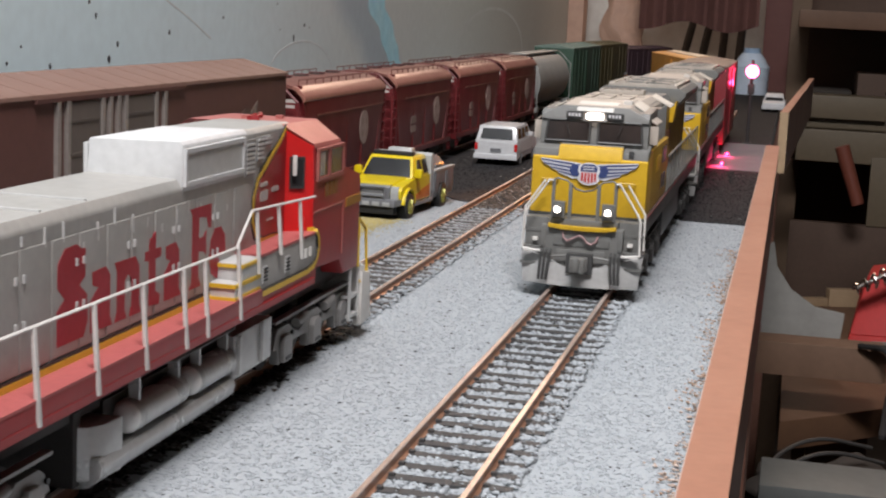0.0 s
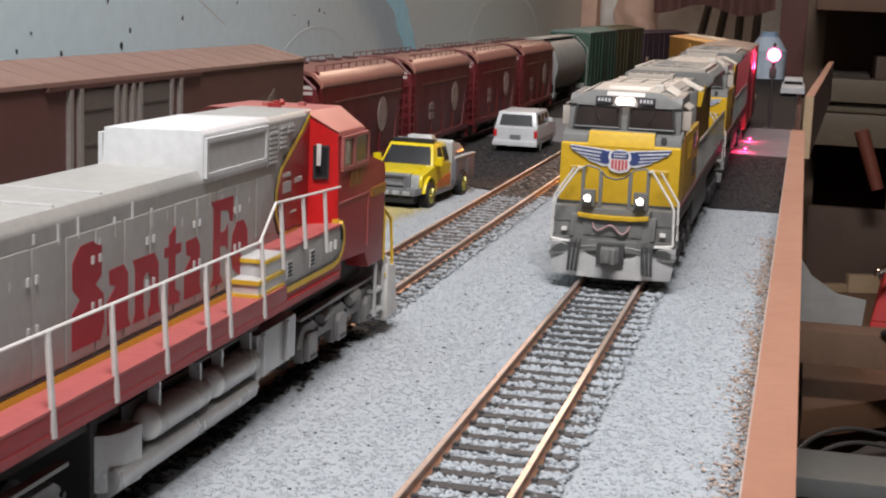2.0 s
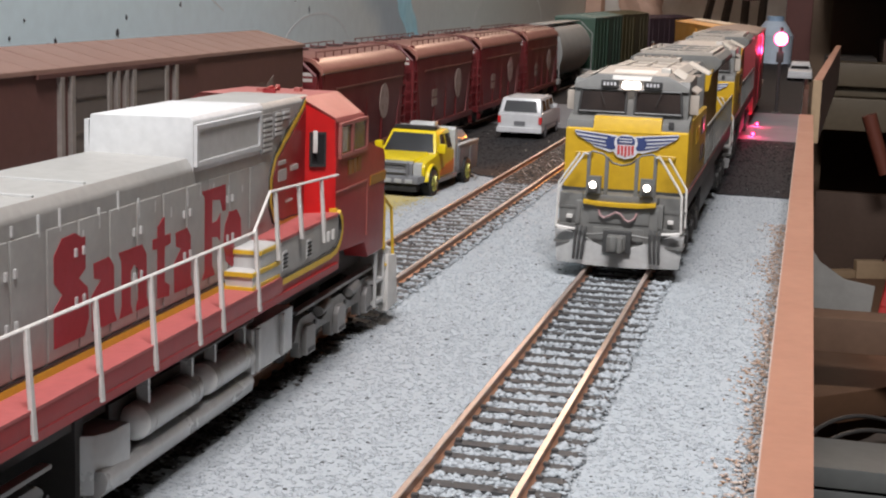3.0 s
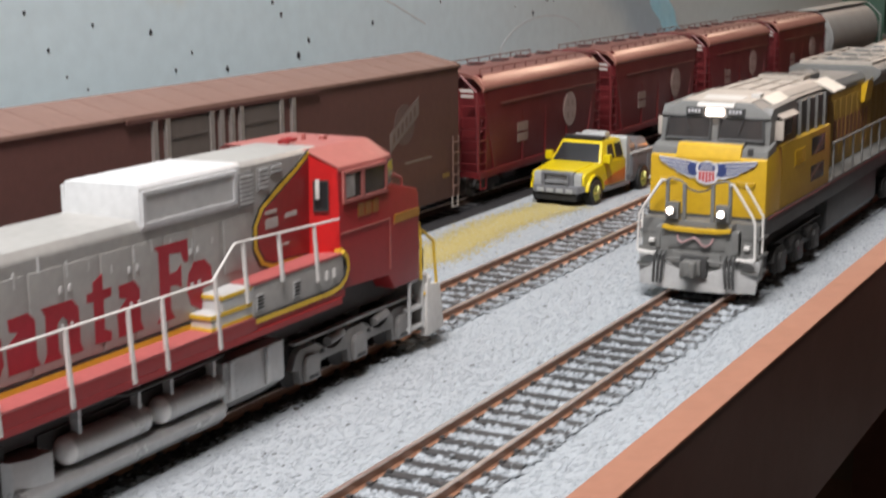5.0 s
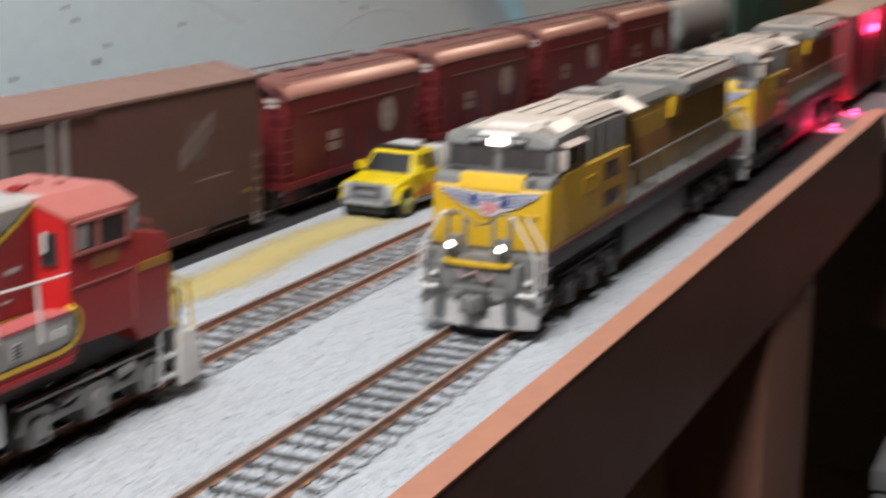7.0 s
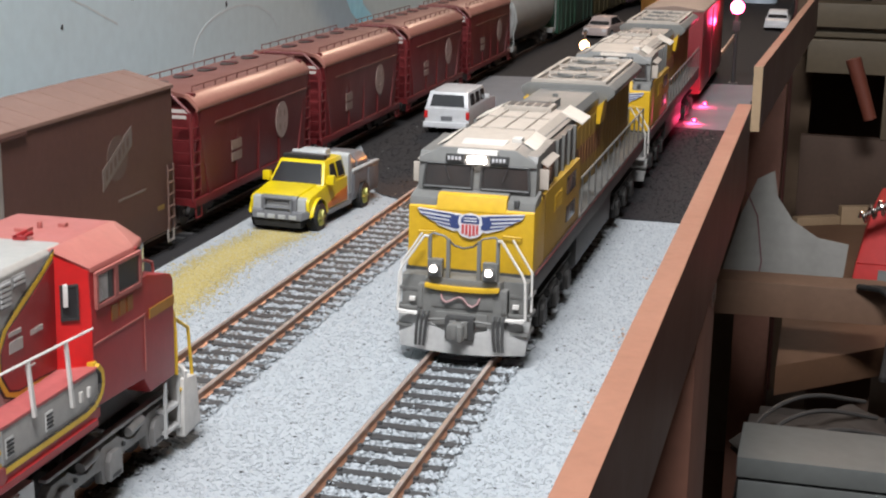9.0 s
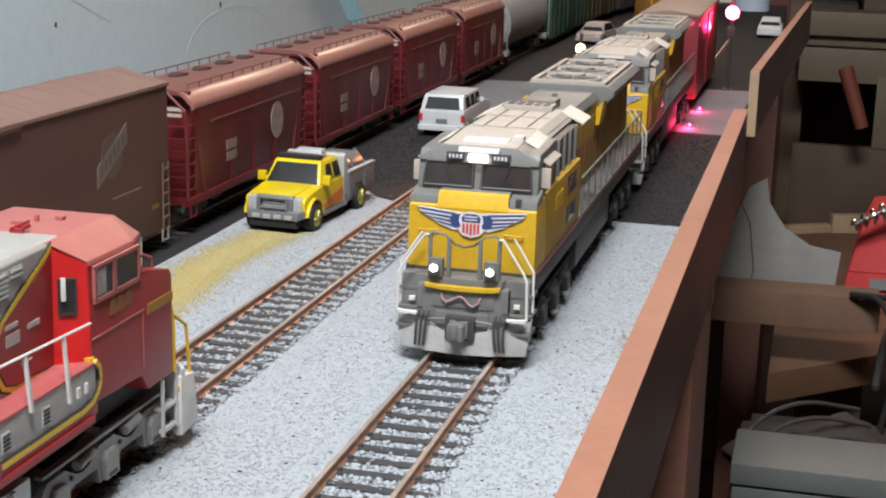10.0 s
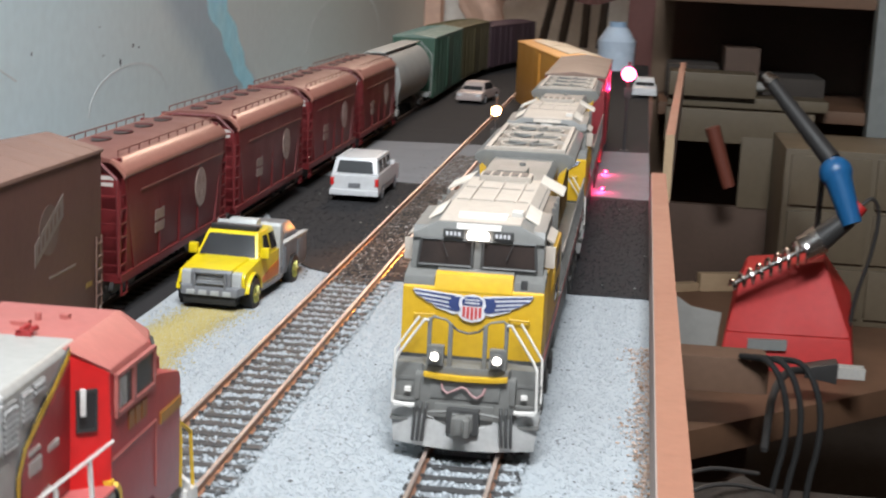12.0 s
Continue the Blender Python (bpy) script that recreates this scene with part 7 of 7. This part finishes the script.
for a, b in zip(pts, pts[1:]):
    coil.rod(a, b, 1.4, seg=5)
part("spring", coil, SPRING, h, "shiny coiled spring", smooth=True)
part("collar", Solid().rod((62, 0, 46), (76, 0, 56), 12, 13, 18), SPRING, h, smooth=True)
part("iron_grip", Solid().rod((74, 0, 54), (98, 0, 76), 11, 8.5, 18), BLACK, h, "black iron handle", smooth=True)
part("iron_end", Solid().rod((98, 0, 76), (108, 0, 88), 8, 6.5, 16), SOLDER_RED, h, "red end of the iron", smooth=True)
part("iron_shaft", Solid().rod((4, 0, 10), (70, 0, 50), 2.2, 2.2, 10), SPRING, h, smooth=True)
part("iron_cord", Solid().wire(eased([(108, 0, 88), (118, 4, 96), (126, 10, 78), (122, 14, 40), (112, 20, 0), (110, 30, -60)]), 1.8, 8), BLACK, h, smooth=True)

c = thing("clamp_arm", (152, 1000, 26), "black rod with a blue plastic clamp at its end", "clamp")
part("rod", Solid().rod((0, 0, 0), (54, -40, -62), 6, 8.5, 16), BLACK, c, smooth=True)
part("rod_tip", Solid().rod((-5, 4, 4), (2, 0, -2), 6, 8, 14), SPRING, c, smooth=True)
part("clamp_head", Solid().ball((58, -46, -72), 13, 18, 10, 1.1, 0.9, 1.1), CLAMP_BLUE, c, "blue clamp head", smooth=True)
part("clamp_jaw", Solid().rod((59, -47, -74), (74, -58, -114), 12, 8.5, 18), CLAMP_BLUE, c, "blue clamp jaw", smooth=True)
part("stand_post", Solid().rod((54, 6, -66), (54, 30, -252), 2.6, 2.6, 12), BLACK, c, smooth=True)

d = thing("drawer_unit", (186, 1150, -226), "cream plastic small-parts drawer cabinet", "drawer cabinet")
part("carcass", Solid().box(0, 260, 0, 150, 0, 176), CREAM, d, bevel=2.0)
for i in range(3):
    for k in range(3):
        dr = part("drawer", Solid().box(6 + i * 84, 84 + i * 84, -4, 2, 8 + k * 56, 58 + k * 56), CREAM, d, bevel=1.5)
        part("knob", Solid().rod((45 + i * 84, -4, 33 + k * 56), (45 + i * 84, -10, 33 + k * 56), 5, 4, 12), DARKWOOD, dr, smooth=True)

f = thing("cream_board", (68, 1300, -226), "cream board frame with a wide dark opening", "board")
part("top_rail", Solid().box(0, 160, 0, 12, 160, 196), CREAM, f, bevel=1.0)
part("upright", Solid().box(84, 136, -2, 10, 90, 168), CREAM, f, bevel=1.0)
part("foot_rail", Solid().box(0, 200, 0, 14, 0, 90), DARKWOOD, f, bevel=1.0)
single("cream_tray", Solid().box(0, 175, 0, 60, 0, 12).box(0, 95, -10, 50, 12, 38), CREAM, (70, 1330, -30), "shallow cream trays stacked on a shelf", "tray", bevel=1.0)
s = thing("storage_shelf", (60, 1360, -44), "dim wooden storage shelf with clutter", "shelf")
part("lower_board", Solid().box(0, 640, 0, 260, 0, 14), BENCH, s, bevel=0.8)
part("upper_board", Solid().box(0, 640, 0, 260, 128, 148), BENCH, s, bevel=0.8)
part("back_board", Solid().box(0, 640, 250, 262, -180, 300), DARKWOOD, s)
part("side_post", Solid().box(230, 266, -20, 10, -180, 300), PALEPOST, s, "pale upright post")
for k, (x, w, hh) in enumerate(((8, 60, 40), (74, 40, 62), (120, 70, 30), (250, 90, 70), (350, 60, 44), (420, 100, 80))):
    single("storage_box", Solid().box(0, w, 0, 120, 0, hh), (BAG, DARKWOOD, BAG, DARKWOOD, BAG, BAG)[k], (60 + x, 1420, -30), "dim cardboard and plastic boxes stored on a shelf", "box", bevel=2.0)
for k, (x, y, z, r) in enumerate(((130, 1372, 4, 14), (165, 1368, 12, 11))):
    single("rag_bundle", Solid().ball((0, 0, 0), r, 12, 7, 2.2, 1, 0.55), CARD, (x, y, z - 20), "pale crumpled rag on the trays", "rag", smooth=True)

for x, y, w, d, hh, turn in ((72, 1238, 52, 12, 9, 30.0), (118, 1262, 54, 11, 20, 20.0)):
    single("wood_strip", Solid().box(0, w, 0, d, 0, hh), PINE, (x, y, -226), "short pale wood strip lying on the bench", "wood strip", "wood strips", bevel=0.8, turn=turn)
single("screwdriver", Solid().rod((0, 0, 0), (22, 0, -62), 8, 7, 12), surface("handle_orange", (0.16, 0.045, 0.028), 0.5), (116, 1230, -42), "dull orange screwdriver grip leaning on the board", "screwdriver", smooth=True)

card = [(-20, -18), (0, 60), (12, 92), (26, 100), (30, 78), (44, 58), (66, 44), (92, 40), (88, -8), (60, -18)]
gc = thing("grey_card", (28, 905, -206), "torn pale grey card standing against the bench", "card")
part("sheet", Solid().prism(card, "y", 0, 2.0), CARD, gc, bevel=0.3)
part("crease", Solid().wire([(4, -0.6, 80), (14, -0.6, 60), (20, -0.6, 20), (16, -0.6, -10)], 0.6), surface("crease_line", (0.2, 0.08, 0.09), 0.8), gc, "dark crease down the card")
oc = thing("timber_offcut", (24, 742, -190), "rough brown timber offcut lying across the bench", "timber", turn=1.5)
part("block", Solid().box(-16, 122.6, 0, 34, 0, 27), BLOCK, oc, bevel=1.2)
part("sawn_end", Solid().box(122.4, 124, 0.8, 33.2, 0.8, 26.2), TAN, oc, "paler sawn end", bevel=0.5)
single("dark_crate", Solid().prism([(10, 0), (330, 0), (330, 260), (10, 260)], "z", 0, 60), BAG, (50, 480, -320), "dark crate below the bench", "crate", bevel=3.0)
wc = thing("white_case", (58, 428, -184), "white plastic case below the fascia", "case")
part("tub", Solid().box(1, 299, 1, 59, -70, -14), WHITEBOX, wc, bevel=3.0)
part("lid", Solid().box(0, 300, 0, 60, -12.5, 0), WHITEBOX, wc, "pale flat lid", bevel=2.0)
single("grey_board", Solid().box(0, 60, 0, 24, 0, 5), BAG, (60, 536, -214), "dim grey board lying behind the case", "board", bevel=1.0, turn=4)
for k, (x0, x1) in enumerate(((150, 128), (160, 142), (174, 168))):
    single("black_cable", Solid().wire(eased([(x0 - 24, 742, -160), (x0, 722, -156), (x0 + 14, 714, -200), (x0 + 2, 710, -260), (x1 + 18, 700, -330), (x1 - 10, 640, -420)]), 2.4, 8), TYRE, (0, 0, 0), "black power cable looping off the bench", "cable", "cables off the bench", smooth=True)
p = thing("power_plug", (200, 850, -204), "black mains plug with bright prongs", "plug")
part("plug_body", Solid().prism([(-14, 4), (2, 2), (12, 0), (12, 18), (2, 16), (-14, 12)], "y", -9, 9), BLACK, p, bevel=1.5)
for dy in (-5, 5):
    part("prong", Solid().box(12, 34, dy - 1.4, dy + 1.4, 5, 14), PRONG, p)
part("cord", Solid().wire(eased([(-14, 0, 8), (-30, -20, 12), (-44, -60, 4), (-50, -100, -30)]), 3.2, 8), BLACK, p, smooth=True)

# ---- far end of the room behind the layout ----
single("grey_backing", Solid().box(-420, 30, 1700, 1712, -60, 330), ROCK, (0, 0, 0), "grey mottled backing board at the far end", "board")
single("red_brown_post", Solid().box(18, 50, 1490, 1530, -500, 600), REDPOST, (0, 0, 0), "dark red-brown wooden post", "post", bevel=1.5)
single("tan_post", Solid().box(48, 74, 1500, 1560, -500, 600), TAN, (0, 0, 0), "pale tan timber post", "post", bevel=1.5)
single("end_post", Solid().box(-272, -226, 1592, 1630, -60, 600), PINKPOST, (0, 0, 0), "pinkish bare timber at the end of the backdrop", "post", bevel=1.5)
fold = [(-136 + k * 3.6, 1452 + 7 * math.sin(k * 0.9) + 3 * math.sin(k * 0.37)) for k in range(42)]
sheet = fold + [(x, y + 3) for x, y in reversed(fold)]
cl = Solid().loft([(x, y, 78 + 6 * math.sin(x * 0.06)) for x, y in sheet], [(x, y, 420) for x, y in sheet])
single("hanging_cloth", cl, CLOTH, (0, 0, 0), "dark maroon cloth hanging in folds", "cloth", smooth=True)
rag = Solid().ball((-165, 1560, 85), 34, 22, 16, 0.9, 0.4, 2.0)
rag.v = [(x + 6 * math.sin(z * 0.09 + y * 0.1), y + 5 * math.sin(x * 0.21 + z * 0.05), z) for x, y, z in rag.v]
single("pale_drape", rag, PINKPOST, (0, 0, 0), "crumpled pale brown drape beside the post", "drape", smooth=True)
for k, (x0, x1) in enumerate(((-96, -58), (-70, -40), (-40, -34), (-18, -8))):
    single("leaning_stick", Solid().rod((x0, 1640, 10), (x1, 1660, 200), 6, 5, 8), BAG, (0, 0, 0), "dark stick leaning on the backing board", "stick", "sticks", smooth=True)
j = thing("water_jug", (8, 1390, 0), "clear bluish plastic water bottle", "bottle")
part("bottle", Solid().rod((0, 0, 0), (0, 0, 34), 21, 22, 24).rod((0, 0, 34), (0, 0, 50), 22, 12, 24), JUG, j, smooth=True)
part("cap", Solid().rod((0, 0, 50), (0, 0, 56), 10, 10, 18), JUG_CAP, j, smooth=True)

heap = Solid().ball((0, 0, 0), 62, 26, 14, 1.1, 0.8, 0.42)
heap.v = [(x + 7 * math.sin(y * 0.12 + z * 0.2), y + 6 * math.sin(x * 0.10), z + 6 * math.sin(x * 0.09 + 1) + 4 * math.sin(y * 0.15 + x * 0.05)) for x, y, z in heap.v]
single("dark_cloth", heap, BAG, (118, 610, -248), "crumpled dark cloth heaped behind the case", "cloth", smooth=True)
WIRE = surface("grey_wire", (0.05, 0.047, 0.045), 0.5, grain=300, coarse=40)
for k, (x, z) in enumerate(((62, -190), (70, -196), (82, -204))):
    single("thin_cable", Solid().wire(eased([(x + 70, 600 - k * 14, z - 12), (x + 30, 566 - k * 10, z + 2), (x, 530, z - 8), (x - 4, 470 + k * 8, z - 22), (x - 6, 420, z - 60)]), 1.5, 6), WIRE, (0, 0, 0), "thin grey cable trailing over the case", "cable", "thin cables", smooth=True)
